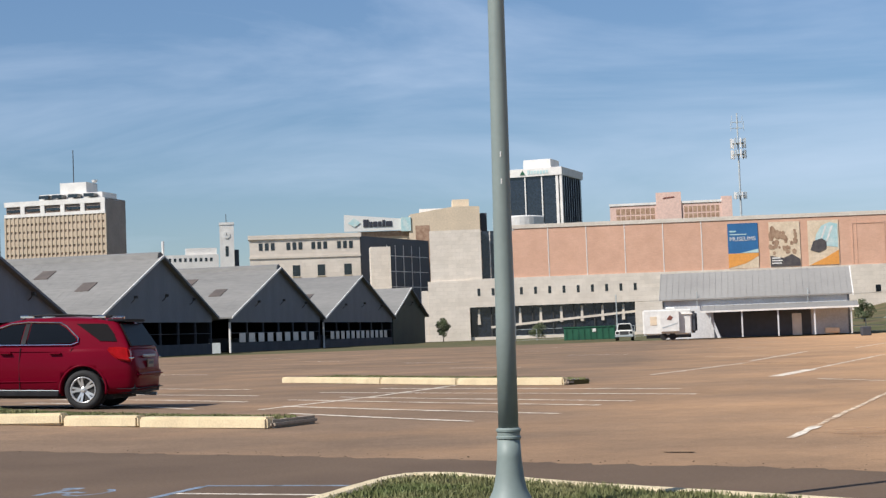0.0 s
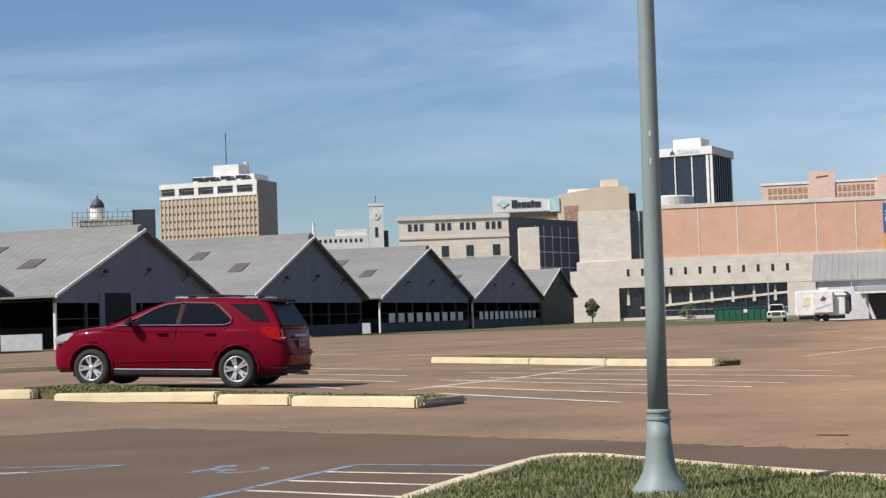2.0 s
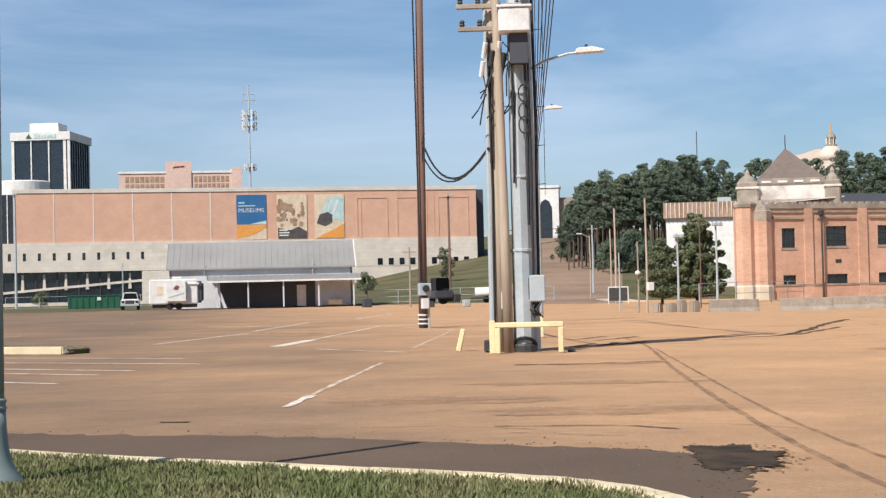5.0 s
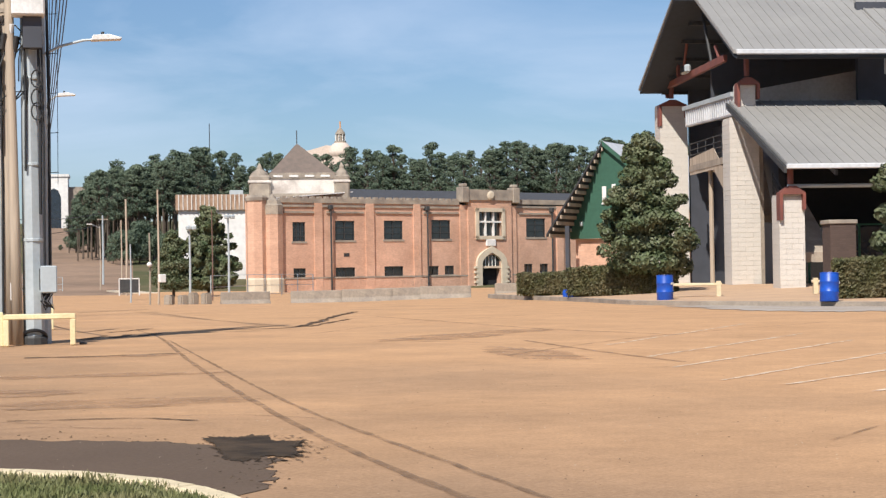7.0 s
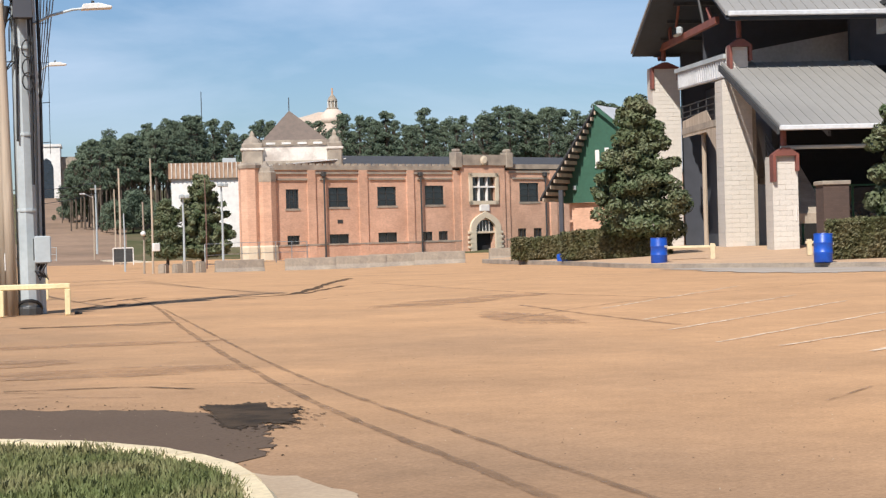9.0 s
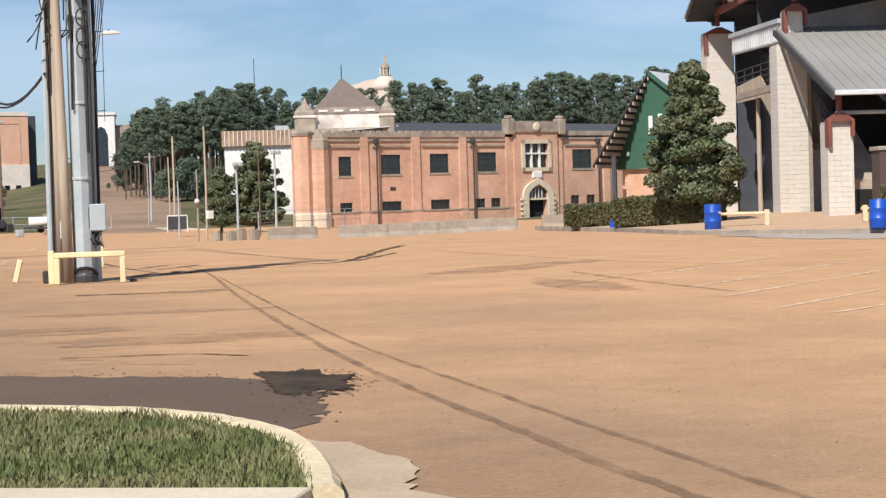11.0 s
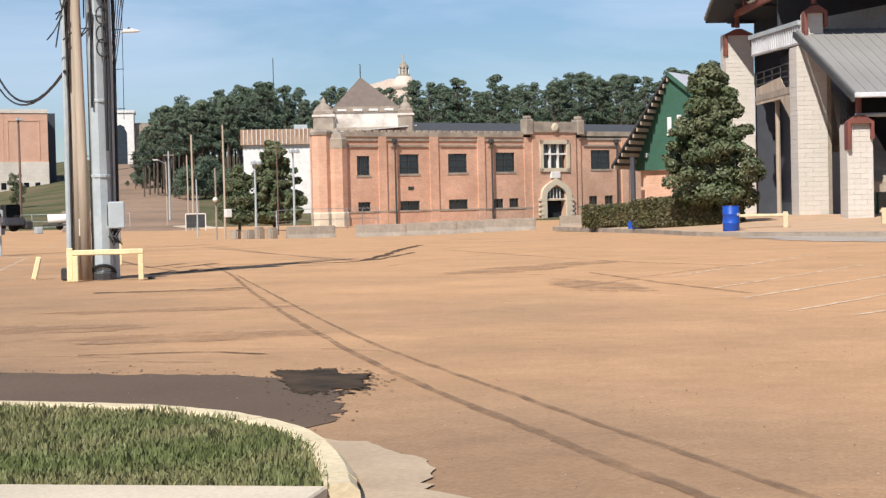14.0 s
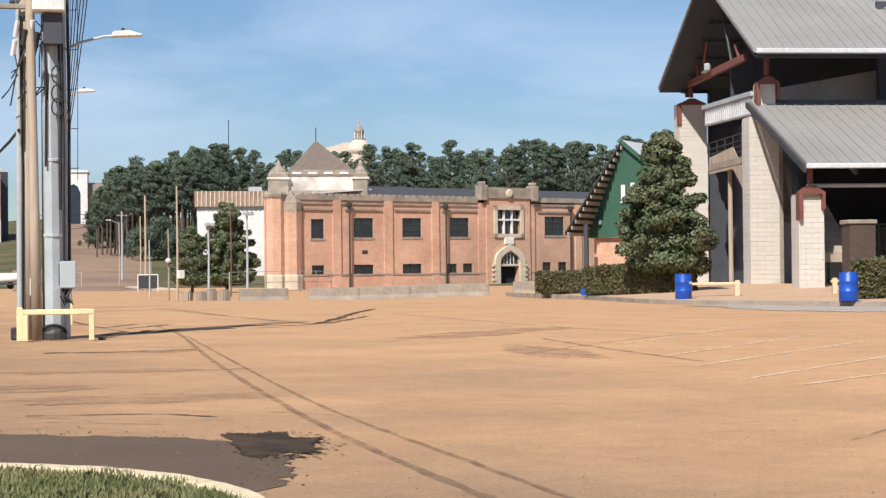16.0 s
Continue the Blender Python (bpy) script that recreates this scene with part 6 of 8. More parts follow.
    part("roof_deck", prism(B(), [(12.3, 10.1), (RY, RZ - 0.1), (RY, RZ - 0.02), (12.3, 10.2)], 8.2, "x", -1.05), ROOFSHADE, ar, "dark sheet added for the shade under the roof")
    # lower canopy
    seam_roof(ar, "lower_roof", 0.25, 6.9, -8.2, 5.05, 0.2, 8.35, ROOFSHEET)
    part("lower_gutter", rbox(0.2, 6.9, -8.34, -8.2, 5.0, 5.2, 0.03), WHITESHEET, ar)
    part("lower_verge", prism(B(), [(-8.2, 4.85), (0.2, 8.15), (0.2, 8.4), (-8.2, 5.1)], 0.1, "x", 0.12), DARKMETAL, ar)
    part("lower_beam", tube(B(), [(0.6, -7.0, 4.4), (6.8, -7.0, 4.4)], 0.08, 8), GALV, ar)
    for x in (2.2, 4.2, 6.2):
        part("lower_rafter", prism(B(), [(-8.0, 4.75), (0.2, 7.95), (0.2, 8.15), (-8.0, 4.95)], 0.12, "x", x), DARKMETAL, ar)
    # side walls and dark interior
    part("side_fascia", prism(B(), [(0.6, 7.9), (9.4, 8.15), (9.4, 8.95), (0.6, 8.72)], 0.2, "x", 0.55), WHITESHEET, ar, "white ribbed fascia")
    bm = B()
    for k in range(22):
        y = 0.7 + k * 0.39
        box(bm, 0.47, 0.55, y, y + 0.12, 7.95 + 0.028 * y, 8.68 + 0.026 * y)
    tagged(part("fascia_rib", bm, WHITESHEET, ar), kind="stuff")
    part("fascia_cap", prism(B(), [(0.5, 8.72), (9.5, 8.95), (9.5, 9.15), (0.5, 8.92)], 0.4, "x", 0.42), GALV, ar, "grey gutter over the fascia")
    # walls under the canopies: dark colours stand in for the shade there
    part("back_wall", box(B(), 1.4, 30, 12.0, 12.3, 0, 11.5), DARKSLAB, ar, "back wall with its shade painted dark")
    part("inner_wall", box(B(), 2.6, 2.9, 0.8, 12, 0.3, 8.3), DARKSLAB, ar, "inner wall painted dark for shade")
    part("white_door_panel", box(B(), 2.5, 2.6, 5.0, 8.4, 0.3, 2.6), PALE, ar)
    part("inner_back", box(B(), 2.9, 12, 0.5, 0.8, 0.3, 8.3), BLACKGAP, ar, "black sheet for the unlit interior behind the doors")
    part("floor_slab", box(B(), 1.4, 14, -3, 12, 0.0, 0.35), CONC, ar)
    part("upper_soffit_wall", prism(B(), [(2.2, 8.3), (9.0, 8.3), (9.0, 10.6), (2.2, 9.4)], 0.2, "y", 5.0), WHITESHEET, ar, "pale ribbed wall under the canopy")
    # dark walls that paint the shade under the roof; the high one is added
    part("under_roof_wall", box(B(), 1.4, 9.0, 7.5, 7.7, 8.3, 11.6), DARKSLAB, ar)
    part("high_wall", box(B(), 6.9, 24, 2.6, 2.9, 7.5, 13.2), DARKSLAB, ar, "wall added under the arena roof, painted dark for shade")
    # main arena wall coming nearer
    part("arena_fascia", prism(B(), [(-14, 9.9), (-0.5, 9.55), (-0.5, 10.6), (-14, 11.3)], 0.3, "x", 7.0), WHITESHEET, ar, "white corrugated arena fascia")
    bm = B()
    for k in range(36):
        y = -13.9 + k * 0.37
        box(bm, 6.9, 7.0, y, y + 0.13, 9.75 - 0.026 * (y + 0.5), 10.55 - 0.05 * (y + 0.5))
    tagged(part("fascia_rib", bm, WHITESHEET, ar), kind="stuff")
    part("fascia_cap", prism(B(), [(-14, 11.3), (-0.5, 10.6), (-0.5, 10.8), (-14, 11.5)], 0.5, "x", 6.85), DARKMETAL, ar)
    for y in (-1.4, -5.6, -10.0):
        part("arena_pier", prism(B(), [(y - 0.4, 0), (y + 0.4, 0), (y + 0.4, 9.4), (y - 0.1, 9.7), (y - 0.5, 8.2)], 1.4, "x", 7.4), BLOCK, ar)
    # the eave's shade is painted into this wall
    part("arena_wall", box(B(), 9.0, 9.3, -14, 0, 0, 10.5), DARKSLAB, ar, "arena wall painted dark for the shade under the eave")
    # stair with rails
    st = part("stair_flight", prism(B(), [(1.0, 3.2), (2.6, 5.9), (2.6, 6.2), (1.0, 3.5)], 1.2, "x", 1.2), GREYCONC, ar)
    part("landing", box(B(), 0.55, 2.4, 2.6, 8.8, 5.9, 6.2), GREYCONC, ar)
    bm = B()
    for y in (2.7, 4.2, 5.7, 7.2, 8.7):
        tube(bm, [(0.6, y, 6.2), (0.6, y, 7.25)], 0.03, 6)
    for z in (6.45, 6.7, 6.95, 7.25):
        tube(bm, [(0.6, 2.7, z), (0.6, 8.7, z)], 0.025, 6)
    tube(bm, [(0.6, 2.7, 7.25), (0.6, 1.0, 4.6)], 0.04, 6)
    part("landing_rail", bm, DARKMETAL, ar)
    part("landing_panel", prism(B(), [(4.2, 5.75), (8.7, 5.75), (8.7, 6.55), (4.2, 6.75), (1.4, 5.0), (1.4, 4.1)], 0.03, "x", 0.57), WOOD, ar, "brown mesh panel")
    part("stair_post", tube(B(), [(0.9, 6, 0.3), (0.9, 6, 5.9)], 0.11, 8), WOOD, ar)
    part("stair_post", tube(B(), [(0.9, 3.2, 0.3), (0.9, 3.2, 5.9)], 0.11, 8), WOOD, ar)
    part("stair_flight", prism(B(), [(-6.2, 1.4), (-2.0, 3.9), (-2.0, 4.3), (-6.2, 1.8)], 1.2, "x", 1.5), GREYCONC, ar)
    bm = B()
    for y, z in ((-6.2, 1.8), (-4.8, 2.6), (-3.4, 3.45), (-2.0, 4.3)):
        tube(bm, [(1.5, y, z), (1.5, y, z + 0.95)], 0.03, 6)
    for dz in (0.35, 0.65, 0.95):
        tube(bm, [(1.5, -6.2, 1.8 + dz), (1.5, -2.0, 4.3 + dz)], 0.03, 6)
    part("stair_rail", bm, DARKMETAL, ar)
    part("red_sign", rbox(1.35, 1.4, 1.4, 1.8, 4.6, 5.4, 0.01), REDSTEEL, ar)
    # glazed doors under the low canopy
    for k in range(4):
        d = part("glass_door", rbox(1.9 + k * 1.1, 2.95 + k * 1.1, -2.1, -2.05, 0.35, 2.9, 0.01), GLASSB, ar)
        part("door_frame", box(box(box(B(), 1.86 + k * 1.1, 1.92 + k * 1.1, -2.14, -2.04, 0.35, 2.95), 2.93 + k * 1.1, 2.99 + k * 1.1, -2.14, -2.04, 0.35, 2.95), 1.86 + k * 1.1, 2.99 + k * 1.1, -2.14, -2.04, 2.95, 3.02), DUMPGREEN, d)
    part("paper_notice", rbox(1.0, 1.03, -7.55, -7.3, 1.5, 2.1, 0.005), PALE, ar)
    return ar


build_arena()


# ---- plaza and kerb ----
def build_plaza():
    pl = thing("plaza", pose(0, 0, 0), "sandy paved forecourt with a low kerb", "pavement", kind="structure")
    edge = smooth_line([(46.5, 68.0), (43.6, 60.8), (40.6, 52.8), (37.4, 45.6), (37.3, 42.0), (38.1, 36.0), (40.0, 30.5), (46.0, 25.0), (60.0, 20.0)], 6)
    inner = smooth_line([(60, 72), (56, 64), (54, 60), (51, 56), (51, 52), (52, 47), (56, 42), (62, 38), (70, 34)], 6)
    bm = B()
    prev = None
    for a, b in zip(edge, inner):
        q = [bm.verts.new((a.x, a.y, 0.13)), bm.verts.new((b.x, b.y, 0.52))]
        if prev:
            bm.faces.new((prev[0], q[0], q[1], prev[1]))
        prev = q
    bmesh.ops.recalc_face_normals(bm, faces=bm.faces[:])
    for f in bm.faces:
        if f.normal.z < 0:
            f.normal_flip()
    part("paving", bm, SAND, pl)
    for s in range(0, len(edge) - 1, 4):
        seg = edge[s:s + 5]
        bm = B()
        prev = None
        for i, p in enumerate(seg):
            d = (seg[min(i + 1, len(seg) - 1)] - seg[max(i - 1, 0)]).normalized()
            nn = Vector((d.y, -d.x))
            ring = [bm.verts.new((*(p + nn * o), z)) for o, z in ((0.0, -0.05), (0.0, 0.12), (-0.03, 0.145), (-0.2, 0.145), (-0.2, 0.0))]
            if prev:
                for k in range(4):
                    bm.faces.new((prev[k], ring[k], ring[k + 1], prev[k + 1]))
            prev = ring
        bmesh.ops.recalc_face_normals(bm, faces=bm.faces[:])
        part("kerb_stone", bm, GREYCONC, pl)
    return pl


build_plaza()
# grey gravelly strip in front of the kerb
build_stain((36.0, 36.0), 6.5, 2.2, 1.35, 15, GRAVEL, "gravel_patch", "grey gravelly patch on the lot", 0)
build_stain((34.0, 27.5), 4.5, 1.8, 0.9, 16, GRAVEL, "gravel_patch", "grey gravelly patch on the lot", 0)


# ---- barrels, benches, brick pier ----
def build_barrel(m, label):
    b = thing("barrel", m, label, "barrel", "blue barrels")
    prof = [(0.27, 0.0), (0.285, 0.02), (0.285, 0.27), (0.297, 0.29), (0.297, 0.31), (0.285, 0.33), (0.285, 0.57), (0.297, 0.59), (0.297, 0.61), (0.285, 0.63), (0.285, 0.86), (0.275, 0.88)]
    part("drum", lathe(B(), prof, 20), BLUEPLASTIC, b, smooth=True)
    part("rim", lathe(B(), [(0.29, 0.855), (0.295, 0.87), (0.29, 0.885), (0.27, 0.885)], 20), BLUEPLASTIC, b)
    part("worn_label", prism(B(), [(-0.1, 0.55), (0.08, 0.55), (0.08, 0.63), (-0.1, 0.63)], 0.01, "y", -0.297), PALE, b)
    return b


build_barrel(pose(38.1, 44.9, 0.13, 0, 0, 20), "blue plastic drum bin standing on the forecourt kerb")
build_barrel(pose(37.9, 37.0, 0.14, 3, 4, 70), "slightly tilted blue plastic drum bin beside a hedge")
build_barrel(pose(42.0, 55.8, 0.16, 80, 0, 35), "blue plastic drum lying half under a hedge")


def build_bench(m, label):
    b = thing("bench", m, label, "bench", "concrete benches")
    part("seat", rbox(-1.0, 1.0, -0.2, 0.2, 0.38, 0.48, 0.02), KERB, b)
    for x in (-0.95, 0.8):
        part("leg", prism(B(), [(x, 0), (x + 0.16, 0), (x + 0.16, 0.55), (x, 0.55)], 0.44, "y", -0.22), KERB, b)


build_bench(pose(40.1, 45.7, 0.22, 0, 0, -41), "cream concrete bench on the forecourt")
build_bench(pose(43.2, 41.6, 0.28, 0, 0, -41), "cream concrete bench beside the entrance pier")
bp = thing("brick_pillar", COL @ pose(0.5, -12.4, 0.3), "dark brick gate pillar with a concrete cap", "pillar")
part("shaft", box(B(), 0, 0.95, 0, 0.9, 0, 2.45), course_mat("dark_brick", (0.10, 0.065, 0.05), (0.075, 0.05, 0.04), (0.9, 0.85, 0.8), 0.23, 0.077), bp)
part("cap", rbox(-0.06, 1.01, -0.06, 0.96, 2.45, 2.6, 0.02), GREYCONC, bp)

# ---- green gabled hall ----
gh = thing("green_hall", pose(58.94, 74.51, 0, 0, 0, -60), "green gabled hall with a deep slatted overhang", "building")
# local x along the gable, y along the ridge; the left eave juts out far, the ridge hardly
HA, HE, HX = 8.25, 3.1, 2.3


def hall_slope(f):
    """The left roof slope at f from eave (0) to ridge (1): x, verge y, z."""
    return -HX * (1 - f), -2.9 * (1 - f) - 0.15 * f, HE + (HA - HE) * f


bm = B()
for lift in (0.0, 0.16):
    bm.faces.new([bm.verts.new(c) for c in ((-HX, -2.9, HE + lift), (0, -0.15, HA + lift), (0, 16, HA + lift), (-HX, 16, HE + lift))])
lo, hi = bm.faces[:]
for k in range(4):
    a, b = lo.verts[k], lo.verts[(k + 1) % 4]
    c, d = hi.verts[(k + 1) % 4], hi.verts[k]
    bm.faces.new((a, b, c, d))
bmesh.ops.recalc_face_normals(bm, faces=bm.faces[:])
part("roof_slope", bm, DARKSHINGLE, gh, "dark roof slope with a jutting eave")
part("roof_slope", prism(B(), [(0.02, HA), (4.6, 4.5), (4.6, 4.66), (0.02, HA + 0.16)], 16, "y", -0.1), WHITESHEET, gh, "pale sheet roof slope")
part("gable_wall", prism(B(), [(-HX, HE - 0.1), (4.4, HE - 0.1), (4.4, 4.5), (0.0, HA - 0.05)], 0.2, "y", 0.02), GREENWALL, gh, "dark green gable wall")
for k in range(15):
    x, y, z = hall_slope((k + 0.35) / 15)
    part("soffit_slat", rbox(x + 0.02, x + 0.10, y + 0.1, 0.0, z - 0.16, z + 0.04, 0.01), WOOD, gh, "weathered tan batten")
part("verge", prism(B(), [(0.0, HA - 0.1), (4.6, 4.36), (4.6, 4.62), (0.0, HA + 0.17)], 0.12, "y", -0.24), GREENWALL, gh, "green verge board")
part("brick_base", box(B(), -1.9, 6.0, 0.3, 0.6, -0.3, HE - 0.12), BRICK, gh)
part("post", rbox(-1.75, -1.5, -1.6, -1.4, -0.3, HE + 0.6, 0.02), DARKSLAB, gh)
for x, z in ((-0.12, 4.95), (0.45, 5.05)):
    wn_ = part("window", rbox(x, x + 0.24, -0.03, 0.02, z, z + 0.95, 0.01), PALE, gh)
    part("window_sill", rbox(x - 0.04, x + 0.28, -0.07, -0.03, z - 0.06, z, 0.008), WHITE, wn_)
part("wall_lamp", rbox(-1.45, -1.3, -0.2, 0.02, 3.7, 3.95, 0.04), GALV, gh)
um = thing("parasol", pose(55.4, 73.4, 0.0), "folded-out dark green garden parasol behind a hedge", "parasol")
part("canopy", lathe(B(), [(0.72, 0.95), (0.70, 1.0), (0.35, 1.16), (0.03, 1.28)], 8), GREENWALL, um)
part("pole", tube(B(), [(0, 0, 0), (0, 0, 1.2)], 0.03, 8), GALV, um)
# ---- brown utility pole ----
bpole = thing("utility_pole", pose(15.0, 52.9, 0), "dark brown wooden utility pole with a meter box", "utility pole", "utility poles")
part("shaft", tube(B(), [(0.0, 0, 0), (0.03, 0, 4), (0.07, 0, 8), (0.12, 0, 12)], 0.15, 14, 0.12), DARKWOOD, bpole, smooth=True)
mb = part("meter_box", rbox(-0.22, 0.18, -0.42, -0.17, 1.05, 1.45, 0.02), GALV, bpole, "grey meter box")
part("meter", lathe(B(), [(0.11, 0), (0.11, 0.1), (0.08, 0.13)], 14), GLASS, mb).matrix_basis = pose(-0.02, -0.42, 1.28, 90)
part("lower_box", rbox(-0.12, 0.12, -0.36, -0.17, 0.62, 0.98, 0.02), PALE, bpole)
part("conduit", tube(B(), [(0.15, -0.16, 0), (0.15, -0.16, 1.05)], 0.035, 8), GALV, bpole)
part("riser", tube(B(), [(-0.1, -0.18, 1.4), (-0.14, -0.17, 6), (-0.16, -0.14, 11)], 0.025, 6), CABLE, bpole)
for z in (0.12, 0.26, 0.40):
    part("band", lathe(B(), [(0.178, z), (0.178, z + 0.05)], 14), PALE, bpole, "pale band round the foot")

# ---- the cluster of poles behind the guard rail ----
CL = pose(10.23, 30.53, 0, 0, 0, -19.3)


def c_at(x, y, z):
    return CL @ Vector((x, y, z))


def pole(name, x, y, r0, r1, h, material, label, sides=14, lean=(0, 0)):
    p = thing(name, CL @ pose(x, y, 0), label, "utility pole", "utility poles")
    part("shaft", tube(B(), [(lean[0] * k / 4, lean[1] * k / 4, h * k / 4) for k in range(5)], r0, sides, r1), material, p, smooth=sides > 10)
    return p


p1 = pole("utility_pole", -0.17, 0.3, 0.06, 0.05, 7.0, GALV, "thin grey steel riser pole", 10)
p2 = pole("utility_pole", 0.03, 0.25, 0.15, 0.11, 10.5, WOOD, "tan wooden utility pole with crossarms", lean=(-0.12, 0))
p2b = pole("utility_pole", 0.14, -0.05, 0.10, 0.075, 9.0, WOOD, "tan wooden stub pole beside a taller one", lean=(-0.14, 0))
p3 = pole("steel_pole", 0.43, 0.1, 0.195, 0.125, 11.0, GALV, "tall octagonal galvanised steel pole", 8, lean=(-0.06, 0))
p4 = pole("steel_pole", 0.63, 0.5, 0.12, 0.09, 10.0, GALV, "slim galvanised steel pole", 10, lean=(-0.06, 0))
for z in (1.9, 3.3, 4.9):
    part("pole_band", lathe(B(), [(0.205 - 0.0073 * z, z), (0.212 - 0.0073 * z, z + 0.01), (0.212 - 0.0073 * z, z + 0.05), (0.205 - 0.0073 * z, z + 0.06)], 12), GALV, p3)
part("base_sleeve", lathe(B(), [(0.24, 0), (0.24, 0.12), (0.215, 0.16)], 12), DARKMETAL, p3)
part("painted_arc", tube(B(), [(0.225 * math.cos(a), -0.225 * abs(math.sin(a)) - 0.004, 0.12 + 0.15 * math.sin(a)) for a in (math.pi * k / 12 for k in range(13))], 0.03, 6), CABLE, p3, "black hose looped round the foot")
jb = part("junction_box", rbox(0.12, 0.42, -0.42, -0.14, 0.95, 1.45, 0.02), GALV, p3, "grey steel junction box")
part("hinge", box(B(), 0.10, 0.12, -0.4, -0.36, 1.0, 1.4), DARKMETAL, jb)
bm = B()
rnd = random.Random(6)
for k in range(7):
    tube(bm, [(0.16 + 0.03 * k, -0.2, 0.95), (0.12 + 0.02 * k + rnd.uniform(-0.04, 0.04), -0.25, 0.8), (0.18 + 0.03 * k, -0.22, 0.66 + rnd.uniform(-0.05, 0.05)), (0.25, -0.15, 0.75)], 0.012, 5)
tagged(part("loose_cable", bm, CABLE, p3, "tangle of black cable"), kind="stuff")
part("notice", rbox(-0.02, 0.10, -0.22, -0.17, 0.82, 1.15, 0.01), PALE, p2)
# transformer box with its bracket
tb = part("transformer", rbox(-0.34, 0.26, -0.62, -0.2, 6.02, 6.48, 0.03), WHITE, p3, "white transformer cabinet")
part("lid", rbox(-0.37, 0.29, -0.65, -0.17, 6.48, 6.53, 0.01), WHITE, tb)
part("bracket", box(B(), -0.14, 0.2, -0.45, -0.1, 5.45, 6.02), DARKSLAB, tb)
# crossarms, insulators and cut-outs
for z, x0, x1 in ((6.55, -0.75, 0.5), (6.12, -0.72, 0.3), (6.95, -0.8, 0.6)):
    arm = part("crossarm", rbox(x0, x1, -0.3, -0.2, z, z + 0.09, 0.01), GREYCONC, p2, "weathered wooden crossarm")
    for x in (x0 + 0.08, x0 + 0.42, x1 - 0.1):
        part("insulator", lathe(B(), [(0.03, z + 0.09), (0.055, z + 0.12), (0.04, z + 0.15), (0.055, z + 0.18), (0.03, z + 0.22)], 10, (x, -0.25)), DARKMETAL, arm)
for k, (x, z) in enumerate(((-0.25, 5.6), (-0.12, 5.45), (0.02, 5.62), (0.1, 5.4), (-0.3, 5.25))):
    part("fuse_cutout", tube(B(), [(x, -0.3, z), (x + 0.05, -0.38, z + 0.28)], 0.045, 8), DARKMETAL if k % 2 else PALE, p2)
bm = B()
rnd = random.Random(9)
for k in range(16):
    x, z = rnd.uniform(-0.35, 0.35), rnd.uniform(4.9, 6.6)
    tube(bm, [(x, -0.25, z), (x + rnd.uniform(-0.2, 0.2), -0.35, z - rnd.uniform(0.1, 0.5)), (x + rnd.uniform(-0.3, 0.3), -0.25, z - rnd.uniform(0.4, 1.0))], 0.014, 5)
tagged(part("jumper_wire", bm, CABLE, p2, "black jumper wires"), kind="stuff")
# cables running down the poles
for src, x, r, z0, z1 in ((p3, 0.14, 0.028, 2.4, 6.0), (p3, 0.2, 0.02, 0.9, 6.3), (p3, -0.12, 0.02, 3.2, 6.1), (p2, 0.02, 0.016, 0.5, 6.0), (p2, -0.15, 0.022, 3.6, 6.0), (p1, 0.05, 0.022, 0.2, 6.0), (p4, 0.1, 0.03, 1.2, 7.5)):
    part("cable", tube(B(), [(x, -0.2, z0), (x + 0.015, -0.19, (z0 + z1) / 2), (x - 0.02, -0.17, z1)], r, 6), CABLE, src)
for z in (4.9, 4.55, 4.3):
    part("cable_loop", tube(B(), [(0.1 + 0.1 * math.sin(a), -0.25, z + 0.16 * math.cos(a)) for a in (math.pi * 2 * k / 12 for k in range(13))], 0.014, 5), CABLE, p3)


def street_light(parent, x, y, z, reach, rise):
    part("lamp_arm", tube(B(), [(x, y, z), (x + reach * 0.35, y - 0.05, z + rise * 0.55), (x + reach * 0.8, y - 0.08, z + rise * 0.95), (x + reach, y - 0.1, z + rise)], 0.025, 8), GALV, parent)
    hd = part("lamp_head", bevel(prism(B(), [(x + reach - 0.05, z + rise - 0.03), (x + reach + 0.52, z + rise + 0.0), (x + reach + 0.54, z + rise + 0.04), (x + reach + 0.3, z + rise + 0.1), (x + reach, z + rise + 0.08)], 0.22, "y", y - 0.21), 0.015), WHITE, parent, "pale street lamp head")
    part("photocell", lathe(B(), [(0.03, z + rise + 0.09), (0.03, z + rise + 0.15)], 8, (x + reach + 0.18, y - 0.1)), DARKMETAL, hd)


street_light(p4, 0.02, -0.1, 5.42, 0.92, 0.28)

far_light = thing("street_light", pose(18.6, 51.7, 0, 0, 0, -19.3), "far slim steel pole with a street lamp", "street lamp")
part("shaft", tube(B(), [(0, 0, 0), (0, 0, 6.8)], 0.1, 8, 0.07), GALV, far_light)
street_light(far_light, 0, 0, 6.75, 0.35, 0.25)


# wires
def wire(name, a, b, sag, r, label, n=12):
    a, b = Vector(a), Vector(b)
    pts = [a.lerp(b, k / n) - Vector((0, 0, sag * 4 * (k / n) * (1 - k / n))) for k in range(n + 1)]
    return solid(name, tube(B(), pts, r, 5), CABLE, label, "cable", "overhead cables")


e = c_at(-0.17, 0.2, 3.9)
wire("overhead_cable", (15.05, 52.7, 6.0), e, 0.85, 0.030, "black service cable slung between two poles")
wire("overhead_cable", (15.05, 52.7, 5.6), e, 0.75, 0.024, "black service cable slung between two poles")
wire("overhead_cable", (15.05, 52.8, 5.0), (15.1, 52.7, 6.2), -0.3, 0.02, "black cable loop on a pole")
